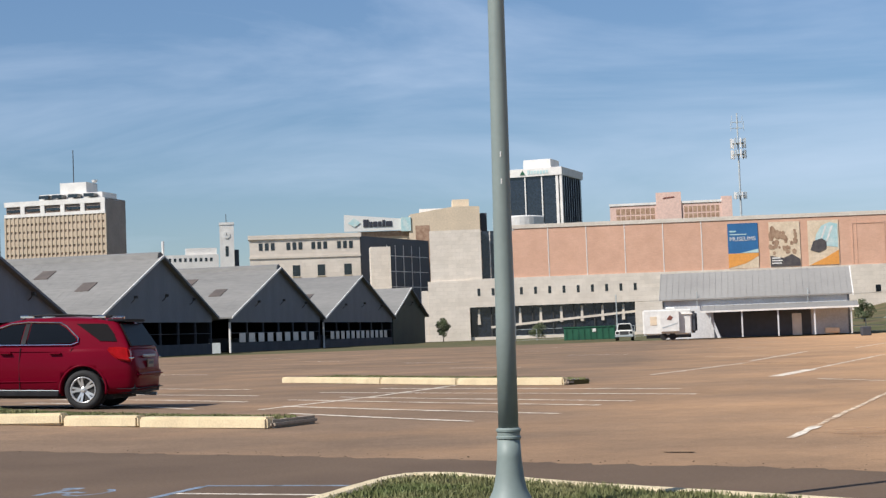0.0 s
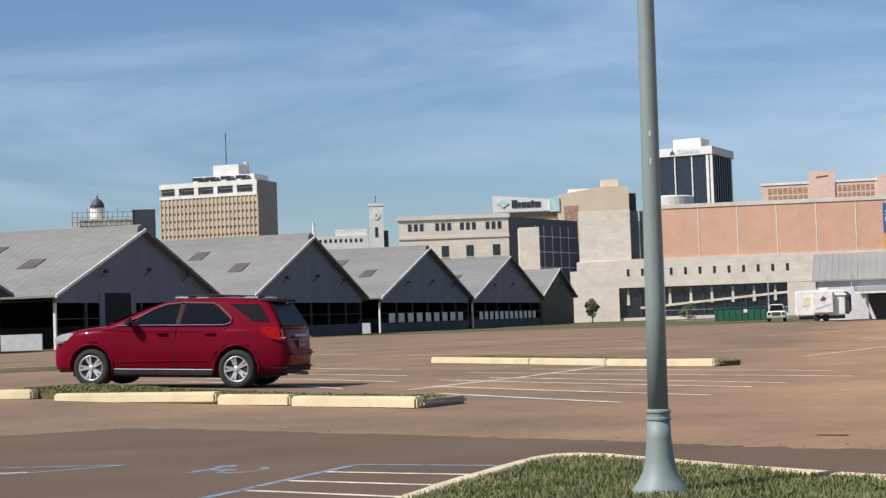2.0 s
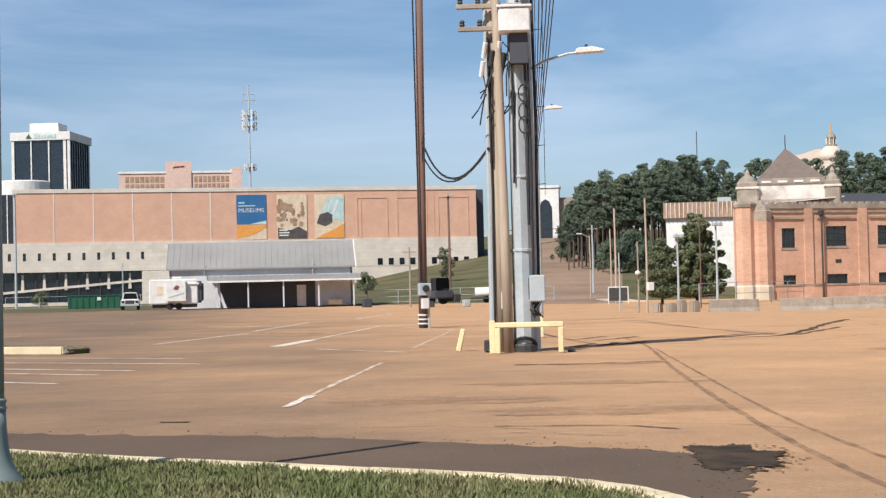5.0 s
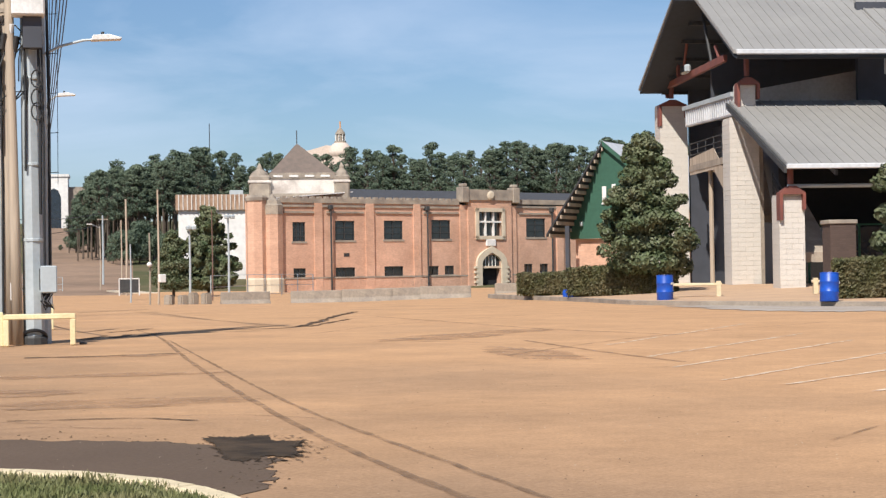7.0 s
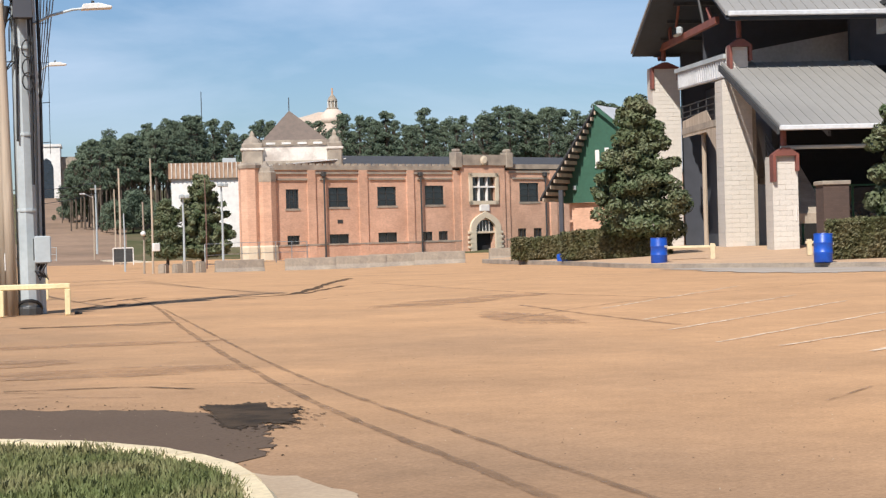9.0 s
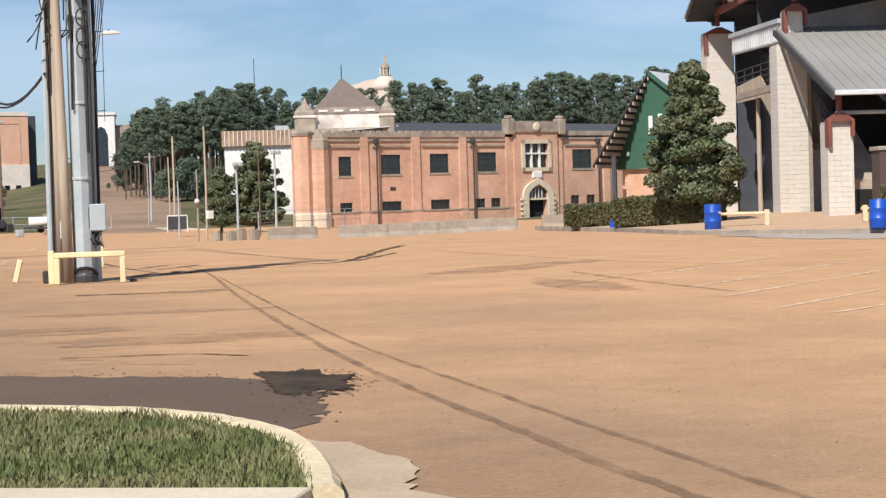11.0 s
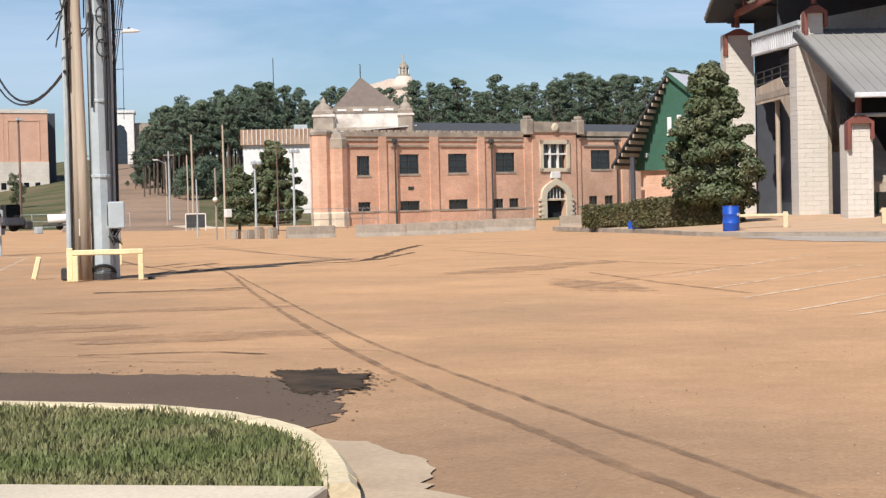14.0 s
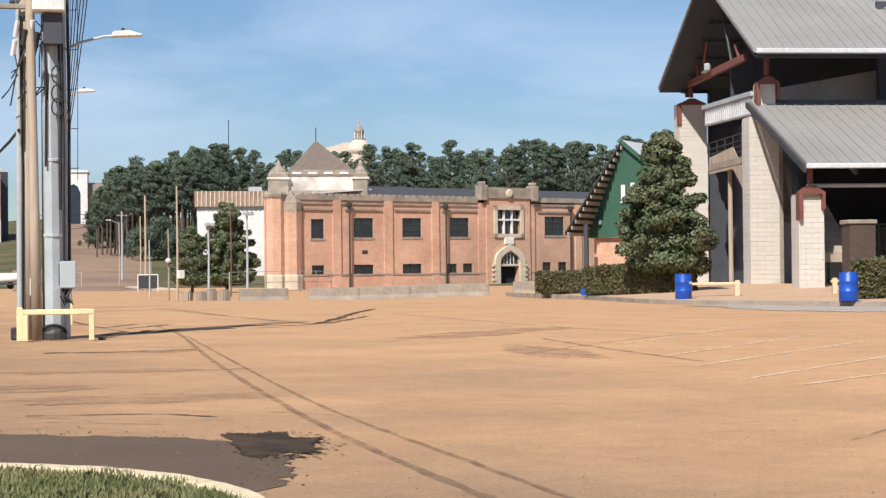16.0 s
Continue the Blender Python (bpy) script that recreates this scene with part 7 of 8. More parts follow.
for k, a in enumerate(((10.92, 29.55, 9.32), (11.04, 29.51, 9.31), (11.16, 29.46, 9.31), (11.26, 29.43, 9.3), (11.35, 29.39, 9.3))):
    wire("overhead_cable", a, (18.6, 51.7, 6.6 - 0.3 * k), 0.35, 0.014, "thin black overhead cable running between poles")
for x in (0.13, 0.27):
    part("ladder_wire", tube(B(), [(x, 0.1, 3.0), (x + 0.03, 0.1, 7.6)], 0.006, 5), CABLE, p4)
for k in range(6):
    part("ladder_spacer", tube(B(), [(-0.08, 0.1, 3.2 + 0.75 * k), (0.29, 0.1, 3.22 + 0.75 * k)], 0.007, 5), CABLE, p4)


# ---- yellow guards ----
def guard(m, w, h, label):
    gd_ = thing("guard_rail", m, label, "guard rail", "yellow guards")
    part("top_rail", rbox(-0.05, w + 0.05, -0.05, 0.05, h - 0.1, h, 0.015), YELLOW, gd_)
    for x in (0.0, w):
        part("post", rbox(x - 0.05, x + 0.05, -0.048, 0.048, 0, h - 0.1, 0.015), YELLOW, gd_)
    return gd_


guard(CL @ pose(-0.06, -0.75, 0), 1.17, 0.58, "yellow painted steel guard rail round poles")
guard(pose(13.6, 38.9, 0, 0, 0, -19), 0.42, 0.62, "small yellow steel guard rail behind poles")
solid("bollard", rbox(-0.055, 0.055, -0.05, 0.05, 0, 0.62, 0.015), YELLOW, "short yellow post beside poles", "bollard", m=CL @ pose(-0.16, -0.7, 0))
solid("bollard", rbox(-0.05, 0.05, -0.05, 0.05, 0, 0.45, 0.015), YELLOW, "leaning short yellow post on asphalt", "bollard", m=pose(9.75, 31.8, 0, 0, 14, -19))
solid("cone_stub", rbox(-0.07, 0.07, -0.07, 0.07, 0, 0.24, 0.03), DARKMETAL, "dark rubber stub at the pole foot", "block", m=CL @ pose(-0.27, 0.15, 0))
solid("cable_block", rbox(-0.07, 0.07, -0.05, 0.05, 0, 0.05, 0.015), DARKMETAL, "small dark block on asphalt", "block", m=CL @ pose(1.3, -0.5, 0))
# ---- white shed with lean-to ----
SH = along((20.8, 163.7), (38.4, 160.4))
sh = thing("shed", SH, "white sheet-metal shed with a grey roof and lean-to porch", "shed")
SL = 17.9
part("front_wall", box(B(), 0.0, SL, 3.0, 3.2, 0, 4.0), WHITESHEET, sh)
# white shed's end away from the sun: shade put in as dark grey
part("end_wall", prism(B(), [(3.0, 0), (11, 0), (11, 4.0), (7, 6.4), (3.0, 4.0)], 0.2, "x", SL - 0.2), BARNWALL, sh, "dark end wall")
part("end_wall", prism(B(), [(3.0, 0), (11, 0), (11, 4.0), (7, 6.4), (3.0, 4.0)], 0.2, "x", 0.0), WHITESHEET, sh)
part("rear_wall", box(B(), 0, SL, 10.8, 11, 0, 4), WHITESHEET, sh)
seam_roof(sh, "roof_slope", -0.3, SL + 0.3, 2.6, 3.75, 7.0, 6.4, ROOFSHEET, 0.6)
seam_roof(sh, "roof_slope", -0.3, SL + 0.3, 11.4, 3.75, 7.0, 6.4, ROOFSHEET, 0.6)
part("verge_trim", prism(B(), [(2.5, 3.6), (7, 6.3), (7, 6.6), (2.5, 3.9)], 0.1, "x", SL + 0.3), PALE, sh)
seam_roof(sh, "porch_roof", 3.8, SL + 0.7, -0.2, 2.55, 3.0, 3.05, ROOFSHEET, 0.6, 0.08)
part("porch_gutter", box(B(), 3.8, SL + 0.7, -0.32, -0.2, 2.45, 2.62), PALE, sh)
for x in (4.6, 7.6, 11.0, 14.4, SL - 0.1):
    part("porch_post", box(B(), x, x + 0.14, 0, 0.14, 0, 2.6), WHITESHEET, sh)
# dark panel before the white wall paints the shade in the porch
part("porch_recess", box(B(), 4.9, 14.2, 2.9, 2.98, 0, 2.5), DARKSLAB, sh, "panel painted dark for the porch's shade")
part("porch_brace", prism(B(), [(4.4, 2.5), (4.7, 2.5), (5.6, 0.0), (5.3, 0.0)], 0.12, "y", 0.3), WHITESHEET, sh)
part("door", rbox(12.4, 13.3, 2.82, 2.9, 0, 2.1, 0.02), PALE, sh, "grey door under the porch")
part("chest", rbox(15.4, 16.8, 1.4, 2.2, 0.1, 0.6, 0.05), CREAM, sh)
for x in (3.4, 14.0):
    part("vent_pipe", tube(B(), [(x, 2.7, 3.2), (x, 2.7, 4.5)], 0.05, 6), GALV, sh)

# ---- travel trailer ----
tr = thing("travel_trailer", along((18.2, 156.9), (23.0, 156.3)), "white travel trailer parked beside a shed", "trailer")
part("body", rbox(0, 4.5, 0, 2.4, 0.5, 2.85, 0.12, 3), WHITE, tr)
part("slide_out", rbox(1.6, 3.4, -0.5, 0.0, 0.75, 2.7, 0.06, 2), WHITE, tr)
# the white trailer's shaded end is done by a dark colour
part("front_cap", rbox(4.2, 5.0, 0.2, 2.3, 0.6, 2.6, 0.2, 3), DARKSLAB, tr, "end painted dark for its shade")
part("awning_case", rbox(3.6, 4.6, -0.12, 0.0, 2.3, 2.45, 0.03), PALE, tr)
part("window", rbox(0.7, 1.3, -0.03, 0.02, 1.4, 2.2, 0.01), CREAM, tr)
part("emblem", prism(B(), [(2.2, 1.9), (2.6, 1.8), (2.8, 2.1), (2.5, 2.3)], 0.02, "y", -0.52), REDSTEEL, tr)
part("swoosh", prism(B(), [(1.8, 1.1), (3.2, 1.5), (3.2, 1.58), (1.8, 1.2)], 0.02, "y", -0.52), GALV, tr)
part("roof_unit", rbox(2.2, 3.0, 0.8, 1.6, 2.85, 3.05, 0.05), PALE, tr)
for x in (1.9, 2.7):
    w = part("wheel", lathe(B(), [(0.34, 0), (0.34, 0.2)], 16), RUBBER, tr)
    w.matrix_basis = pose(x, 0.25, 0.34, 90)
# dark box added in place of the shadow under the trailer
part("skirt_shadow_box", box(B(), 0.3, 4.4, 0.3, 2.2, 0.2, 0.5), DARKMETAL, tr)

# ---- pickup seen from behind/front ----
pk = thing("pickup_truck", along((17.0, 171.2), (19.3, 170.9)), "white pickup truck parked in front of a trailer", "pickup")
part("cab", bevel(prism(B(), [(0.12, 0.95), (1.78, 0.95), (1.58, 1.75), (0.32, 1.75)], 1.6, "y", 1.6), 0.05, 2), WHITE, pk)
part("hood", rbox(0.05, 1.85, 0.0, 5.2, 0.5, 1.08, 0.1, 3), WHITE, pk)
part("windscreen", prism(B(), [(0.22, 1.02), (1.68, 1.02), (1.52, 1.66), (0.38, 1.66)], 0.05, "y", 1.56), CARGLASS, pk)
part("grille", rbox(0.5, 1.4, -0.04, 0.02, 0.6, 0.95, 0.02), DARKMETAL, pk)
part("bumper", rbox(0.02, 1.88, -0.12, 0.02, 0.38, 0.58, 0.04, 2), GALV, pk)
for x in (0.12, 1.48):
    part("headlight", rbox(x, x + 0.3, -0.05, 0.02, 0.68, 0.92, 0.03), GLASS, pk)
for x in (0.05, 1.6):
    for y in (0.9, 4.2):
        w = part("wheel", lathe(B(), [(0.37, 0), (0.37, 0.25)], 16), RUBBER, pk)
        w.matrix_basis = pose(x, y, 0.37, 90, 0, 90)

# ---- dumpster, tank and clutter by the bank ----
dp = thing("dumpster", along((12.8, 184.5), (18.3, 184.1)), "long green steel roll-off dumpster", "dumpster")
part("bin", rbox(0, 5.6, 0, 2.2, 0.15, 1.5, 0.04), DUMPGREEN, dp)
for k in range(9):
    part("rib", box(B(), 0.2 + k * 0.65, 0.28 + k * 0.65, -0.07, 0.0, 0.15, 1.5), DUMPGREEN, dp)
part("rim", box(B(), -0.05, 5.65, -0.08, 2.28, 1.5, 1.6), DUMPGREEN, dp)
part("placard", rbox(3.1, 3.5, -0.1, -0.07, 1.0, 1.35, 0.01), PALE, dp)
tk = thing("tank_trailer", pose(45.2, 138.0, 0.05, 0, 0, -15), "small white tank trailer in the weeds", "trailer")
part("tank", tube(B(), [(-1.5, 0, 0.95), (1.5, 0, 0.95)], 0.38, 14), PALE, tk, smooth=True)
part("chassis", box(B(), -1.9, 2.2, -0.5, 0.5, 0.35, 0.5), DARKMETAL, tk)
for x in (-0.5, 0.5):
    part("wheel", lathe(B(), [(0.3, -0.7), (0.3, -0.5)], 14), RUBBER, tk).matrix_basis = pose(x, 0, 0.3, 90)
sk = thing("loader", pose(41.6, 141.5, 0, 0, 0, 10), "dark compact loader parked by the bank", "loader")
part("body", rbox(-0.9, 0.9, -0.8, 0.8, 0.5, 1.2, 0.1, 2), DARKSLAB, sk)
part("cab", rbox(-0.7, 0.6, -0.6, 0.6, 1.2, 2.3, 0.08, 2), CARGLASS, sk)
for x in (-0.6, 0.6):
    part("wheel", lathe(B(), [(0.4, -0.95), (0.4, -0.6)], 14), RUBBER, sk).matrix_basis = pose(x, 0, 0.4, 90)
part("bucket", rbox(0.9, 1.6, -0.8, 0.8, 0.2, 0.9, 0.1), DARKMETAL, sk)
for x, y, s, lab in ((37.2, 150.5, 0.8, "dark trash cart on the lot edge"), (40.0, 139.0, 0.5, "small dark stump on the lot edge"), (43.2, 139.2, 0.6, "grey utility box in the weeds"), (47.6, 137.6, 0.6, "grey utility box in the weeds")):
    solid("utility_box", rbox(-s / 2, s / 2, -s / 2, s / 2, 0, s, 0.05), DARKSLAB if "dark" in lab else GALV, lab, "box", m=pose(x, y, ground_z(x, y)))


def fence(name, a, b, h, label, step=3.0):
    a, b = Vector(a), Vector(b)
    L = (b - a).length
    n = max(2, int(L / step))
    f = thing(name, pose(a.x, a.y, 0, 0, 0, math.degrees(math.atan2(b.y - a.y, b.x - a.x))), label, "fence", "wire fences")
    zs = [ground_z(*a.lerp(b, k / n)) for k in range(n + 1)]
    for k in range(n + 1):
        part("post", tube(B(), [(L * k / n, 0, zs[k]), (L * k / n, 0, zs[k] + h)], 0.035, 6), GALV, f)
    for q in (0.1, 0.5, 1.0):
        part("rail", tube(B(), [(L * k / n, 0, zs[k] + h * q) for k in range(n + 1)], 0.02, 5), GALV, f)


fence("chain_fence", (8.0, 232), (34.0, 226), 1.6, "long low wire fence on the grass bank", 4)
fence("chain_fence", (36.0, 172), (60.0, 163), 1.4, "wire fence at the foot of the bank", 3)
fence("chain_fence", (50.5, 108.0), (64.0, 118.0), 1.6, "wire fence before dark shrubs", 2.5)


# ---- poles along the street ----
def street_pole(x, y, h, r, material, label, lampish=0):
    z = ground_z(x, y)
    p = thing("street_pole", pose(x, y, z), label, "utility pole", "street poles")
    part("shaft", tube(B(), [(0, 0, -0.3), (0.03, 0, h / 2), (0.0, 0, h)], r, 8, r * 0.7), material, p)
    if lampish == 1:
        part("lamp_arm", tube(B(), [(0, 0, h - 0.2), (-1.0, -0.3, h + 0.2)], 0.04, 6), GALV, p)
        part("lamp_head", rbox(-1.5, -0.95, -0.4, -0.2, h + 0.12, h + 0.24, 0.03), PALE, p)
    if lampish == 2:
        part("crossarm", box(B(), -0.6, 0.6, -0.06, 0.06, h - 0.5, h - 0.38), WOOD, p)
    if lampish == 3:
        for dx in (-0.3, 0.1):
            part("floodlight", rbox(dx, dx + 0.3, -0.3, 0, h - 0.3, h - 0.05, 0.04), GALV, p)
    return p


for args in ((69.7, 176.7, 7.6, 0.13, GALV, "pale street pole on the hill", 2), (56.9, 138.8, 8.4, 0.11, WOOD, "thin wooden pole before pines", 0), (42.7, 103.5, 3.8, 0.06, GALV, "slim steel post by the street", 0),
             (41.1, 96.6, 4.4, 0.07, GREYCONC, "leaning pale post with a round lamp", 0), (41.2, 95.5, 7.0, 0.075, WOOD, "tall wooden pole beside the street", 0), (48.7, 107.5, 5.1, 0.09, GALV, "steel post with floodlights before a tree", 3),
             (50.2, 104.5, 5.8, 0.09, GALV, "steel post with floodlights before a tree", 3), (48.8, 104.1, 6.1, 0.05, DARKWOOD, "thin dark pole before a tree", 0), (61.0, 150.0, 7.0, 0.08, WOOD, "thin wooden pole before pines", 0), (64.0, 163.0, 6.5, 0.08, WOOD, "wooden pole with a street lamp", 1),
             (54.6, 182.0, 11.5, 0.16, DARKWOOD, "dark wooden pole with floodlights on the bank", 3), (39.7, 144.6, 5.3, 0.1, GREYCONC, "short grey pole at the bank", 2), (10.1, 249.8, 16.5, 0.2, GALV, "tall grey mast before the museum", 3), (24.0, 238.0, 6.0, 0.1, GALV, "pale pole on the grass before the museum", 0)):
    street_pole(*args)
solid("round_lamp", lathe(B(), [(0.02, -0.16), (0.13, -0.1), (0.17, 0), (0.13, 0.1), (0.02, 0.16)], 14), PALE, "round white globe lamp on a post", "lamp", m=pose(41.0, 96.4, 2.0), smooth=True)
solid("pole_cabinet", rbox(-0.2, 0.2, -0.15, 0.15, 0, 0.5, 0.03), PALE, "white cabinet on a wooden pole", "cabinet", m=pose(41.3, 95.2, 0.9))
wire("overhead_cable", (40.0, 120.0, 5.6), (69.7, 176.7, 8.4), 0.3, 0.03, "thin cable across the street")
wire("overhead_cable", (40.0, 120.0, 4.4), (69.7, 176.7, 7.2), 0.3, 0.03, "thin cable across the street")
gf = thing("pipe_frame", along((44.3, 109.4), (45.6, 108.9)), "white pipe frame standing by the street", "frame")
part("tube_frame", tube(tube(tube(B(), [(0, 0, 0), (0, 0, 1.15)], 0.04, 6), [(1.35, 0, 0), (1.35, 0, 1.15)], 0.04, 6), [(0, 0, 1.15), (1.35, 0, 1.15)], 0.04, 6), PALE, gf)
part("mesh_panel", box(B(), 0.04, 1.31, 0.0, 0.02, 0.2, 1.1), DARKMETAL, gf)
bm = B()
v = [bm.verts.new((x, y, ground_z(x, y) + 0.12)) for x, y in ((62.4, 150.5), (64.6, 149.6), (65.2, 158.6), (63.2, 159.4))]
f = bm.faces.new(v)
e = bmesh.ops.extrude_face_region(bm, geom=[f])
for q in e["geom"]:
    if isinstance(q, bmesh.types.BMVert):
        q.co.z -= 0.6
bmesh.ops.recalc_face_normals(bm, faces=bm.faces[:])
solid("concrete_ramp", bm, CONC, "pale concrete ramp on the bank", "ramp", kind="structure")

# ---- white building, terrace and landmarks beyond the armory ----
wb = thing("white_building", along((81.4, 182.7), (100, 174)), "white building with a rusty ribbed roof edge", "building")
part("wall", box(B(), 0, 20, 0, 12, 0, 9.0), PALE, wb)
part("roof_edge", box(B(), -0.3, 20.3, -0.4, 12, 9.0, 10.8), SIGNBROWN, wb, "rusty ribbed roof edge")
bm = B()
for k in range(40):
    box(bm, k * 0.5, k * 0.5 + 0.12, -0.5, -0.4, 9.0, 10.8)
tagged(part("roof_rib", bm, STAINWHITE, wb), kind="stuff")
part("roof_vent", rbox(6, 7.6, 2, 4, 10.8, 11.4, 0.05), GALV, wb)
hb = thing("hill_building", along((140.5, 396), (165, 386)), "pale building with a tall arch on the hill", "building")
part("wall", box(B(), 0, 6.5, 0, 10, 6, 26), PALE, hb)
part("arch_opening", prism(B(), [(1.6, 6), (4.8, 6), (4.8, 21), (4.2, 22.6), (3.2, 23.2), (2.2, 22.6), (1.6, 21)], 0.1, "y", -0.1), GLASSB, hb)
part("side_block", box(B(), 6.5, 20, 2, 10, 6, 23.6), GREYCONC, hb)
part("parapet", box(B(), -0.3, 6.8, -0.3, 10.2, 26, 26.6), PALE, hb)
for k in range(3):
    part("balcony", box(B(), -0.2, 1.6, -0.8, 0, 10 + 4 * k, 11 + 4 * k), PALE, hb)
cap = thing("capitol_dome", pose(344.1, 609.1, 0), "pale tiled dome with a columned lantern", "dome")
part("drum", lathe(B(), [(5.2, 12), (5.2, 49.6), (5.5, 50)], 32), TOWERBEIGE, cap)
part("dome_shell", lathe(B(), [(5.3, 50), (5.0, 52), (4.2, 53.8), (3.2, 55.0), (2.4, 55.6)], 32), TOWERBEIGE, cap, smooth=True)
part("lantern", lathe(B(), [(2.5, 55.3), (2.5, 56.2), (1.7, 56.4), (1.7, 58.8), (2.1, 59.0), (1.9, 59.8), (0.9, 61.2), (0.3, 61.8)], 16), GREYCONC, cap)
for k in range(8):
    part("column", tube(B(), [(2.0 * math.cos(k * math.pi / 4), 2.0 * math.sin(k * math.pi / 4), 56.3), (2.0 * math.cos(k * math.pi / 4), 2.0 * math.sin(k * math.pi / 4), 59.0)], 0.16, 6), PALE, cap)
part("finial", tube(B(), [(0, 0, 61.6), (0, 0, 64.4)], 0.25, 6), SIGNORANGE, cap)
solid("capitol_wing", prism(B(), [(0, 0), (17, 0), (17, 54.4), (13, 54.6), (6, 52.6), (0, 52.2)], 14, "y", 0), TOWERBEIGE, "pale roofed wing behind trees", "building", m=along((327.4, 618), (342, 610)))
ms = solid("radio_mast", tube(B(), [(0, 0, 0), (0, 0, 55)], 0.14, 6), DARKMETAL, "thin dark radio mast behind trees", "mast", m=pose(254.3, 543.4, 0))


# ---- red car-based family wagon on the kerb island ----
def car_frame():
    pr, pf = Vector((-6.632, 30.896)), Vector((-9.41, 31.212))
    fwd = (pf - pr).normalized()
    left = Vector((-fwd.y, fwd.x))
    o = pr - fwd * 1.0 - left * 0.86
    return pose(o.x, o.y, 0.055, 0, -2.0, math.degrees(math.atan2(fwd.y, fwd.x)))


def build_suv():
    suv = thing("suv", car_frame(), "dark red mid-size suv parked across a grass island", "car")
    # lower body, lofted from the tail to the nose: x, bottom, shoulder, half width
    S = [(0.03, 0.46, 0.70, 0.62), (0.06, 0.36, 0.84, 0.76), (0.12, 0.31, 1.02, 0.835), (0.22, 0.29, 1.12, 0.875), (0.45, 0.28, 1.155, 0.905), (0.75, 0.27, 1.16, 0.922), (1.0, 0.26, 1.155, 0.925), (1.35, 0.25, 1.15, 0.912), (1.8, 0.25, 1.145, 0.900),
         (2.4, 0.25, 1.14, 0.898), (2.9, 0.25, 1.135, 0.902), (3.25, 0.25, 1.135, 0.91), (3.55, 0.25, 1.125, 0.92), (3.857, 0.25, 1.10, 0.925), (4.15, 0.26, 1.065, 0.905), (4.40, 0.27, 1.01, 0.85), (4.58, 0.29, 0.93, 0.76), (4.69, 0.33, 0.82, 0.64), (4.74, 0.42, 0.66, 0.50)]
    cols = [smooth_line([(r[0], r[k]) for r in S], 4) for k in (1, 2, 3)]
    bm = B()
    rings = []
    for pb, pt, pw in zip(*cols):
        x, zb, zt, w = pb.x, pb.y, pt.y, pw.y
        h = zt - zb
        half = [(w * 0.78, zb), (w * 0.93, zb + 0.05 * h), (w * 0.975, zb + h * 0.16), (w * 0.992, zb + h * 0.32), (w, zb + h * 0.50), (w * 0.997, zb + h * 0.62), (w * 0.985, zb + h * 0.74), (w * 0.965, zb + h * 0.86), (w * 0.94, zb + h * 0.94), (w * 0.89, zt - 0.01), (w * 0.72, zt + 0.012), (w * 0.4, zt + 0.03)]
        rings.append([bm.verts.new((x, y, z)) for y, z in half + [(-y, z) for y, z in reversed(half)]])
    n = len(rings[0])
    for a, b in zip(rings, rings[1:]):
        for k in range(n):
            bm.faces.new((a[k], b[k], b[(k + 1) % n], a[(k + 1) % n]))
    bm.faces.new(rings[0])
    bm.faces.new(rings[-1][::-1])
    bmesh.ops.recalc_face_normals(bm, faces=bm.faces[:])
    body = part("body", bm, CARRED, suv, "glossy dark red body", smooth=True)
    cut = B()
    for x in (1.0, 3.857):
        for s in (-1, 1):
            bmesh.ops.create_cone(cut, cap_ends=True, segments=40, radius1=0.425, radius2=0.425, depth=0.6, matrix=Matrix.Translation((x, s * 0.86, 0.37)) @ Euler((math.pi / 2, 0, 0)).to_matrix().to_4x4())
    cutter = part("cutter", cut, BLACKPLASTIC, suv)
    mod = body.modifiers.new("arches", "BOOLEAN")
    mod.operation, mod.object, mod.solver = "DIFFERENCE", cutter, "EXACT"
    bpy.context.view_layer.update()
    me = bpy.data.meshes.new_from_object(body.evaluated_get(bpy.context.evaluated_depsgraph_get()))
    body.modifiers.clear()
    body.data = me
    me.materials.clear()
    me.materials.append(CARRED)
    bpy.data.objects.remove(cutter)
    for p in me.polygons:
        p.use_smooth = True
        p.material_index = 0
    # cabin: roof line from the windscreen foot to the tail
    roof = [(3.66, 1.12), (3.3, 1.27), (2.95, 1.43), (2.62, 1.56), (2.3, 1.635), (1.9, 1.67), (1.4, 1.68), (0.95, 1.665), (0.62, 1.63), (0.46, 1.58), (0.31, 1.40), (0.16, 1.13)]

    def side(z):
        return 0.865 - (z - 1.12) * 0.40
    bm = B()
    rings = []
    for p in smooth_line(roof, 4):
        zt = p.y
        zm = max(zt - 0.07, 1.07)
        half = [(0.875, 1.05), (side((1.05 + zm) / 2), (1.05 + zm) / 2), (side(zm), zm), (side(zm) - 0.03, zm + (zt - zm) * 0.55), (side(zm) - 0.10, zm + (zt - zm) * 0.9), (0.36, zt + 0.004), (0.0, zt + 0.015)]
        rings.append([bm.verts.new((p.x, y, z)) for y, z in half + [(-y, z) for y, z in reversed(half[:-1])]])
    n = len(rings[0])
    for a, b in zip(rings, rings[1:]):
        for k in range(n - 1):
            bm.faces.new((a[k], b[k], b[k + 1], a[k + 1]))
    bm.faces.new(rings[0])
    bm.faces.new(rings[-1][::-1])
    bmesh.ops.recalc_face_normals(bm, faces=bm.faces[:])
    part("cabin", bm, CARRED, suv, smooth=True)

    def pane(name, pts, s, off=0.008, material=None):
        bm = B()
        f = bm.faces.new([bm.verts.new((x, s * (side(z) + off), z)) for x, z in pts])
        e = bmesh.ops.extrude_face_region(bm, geom=[f])
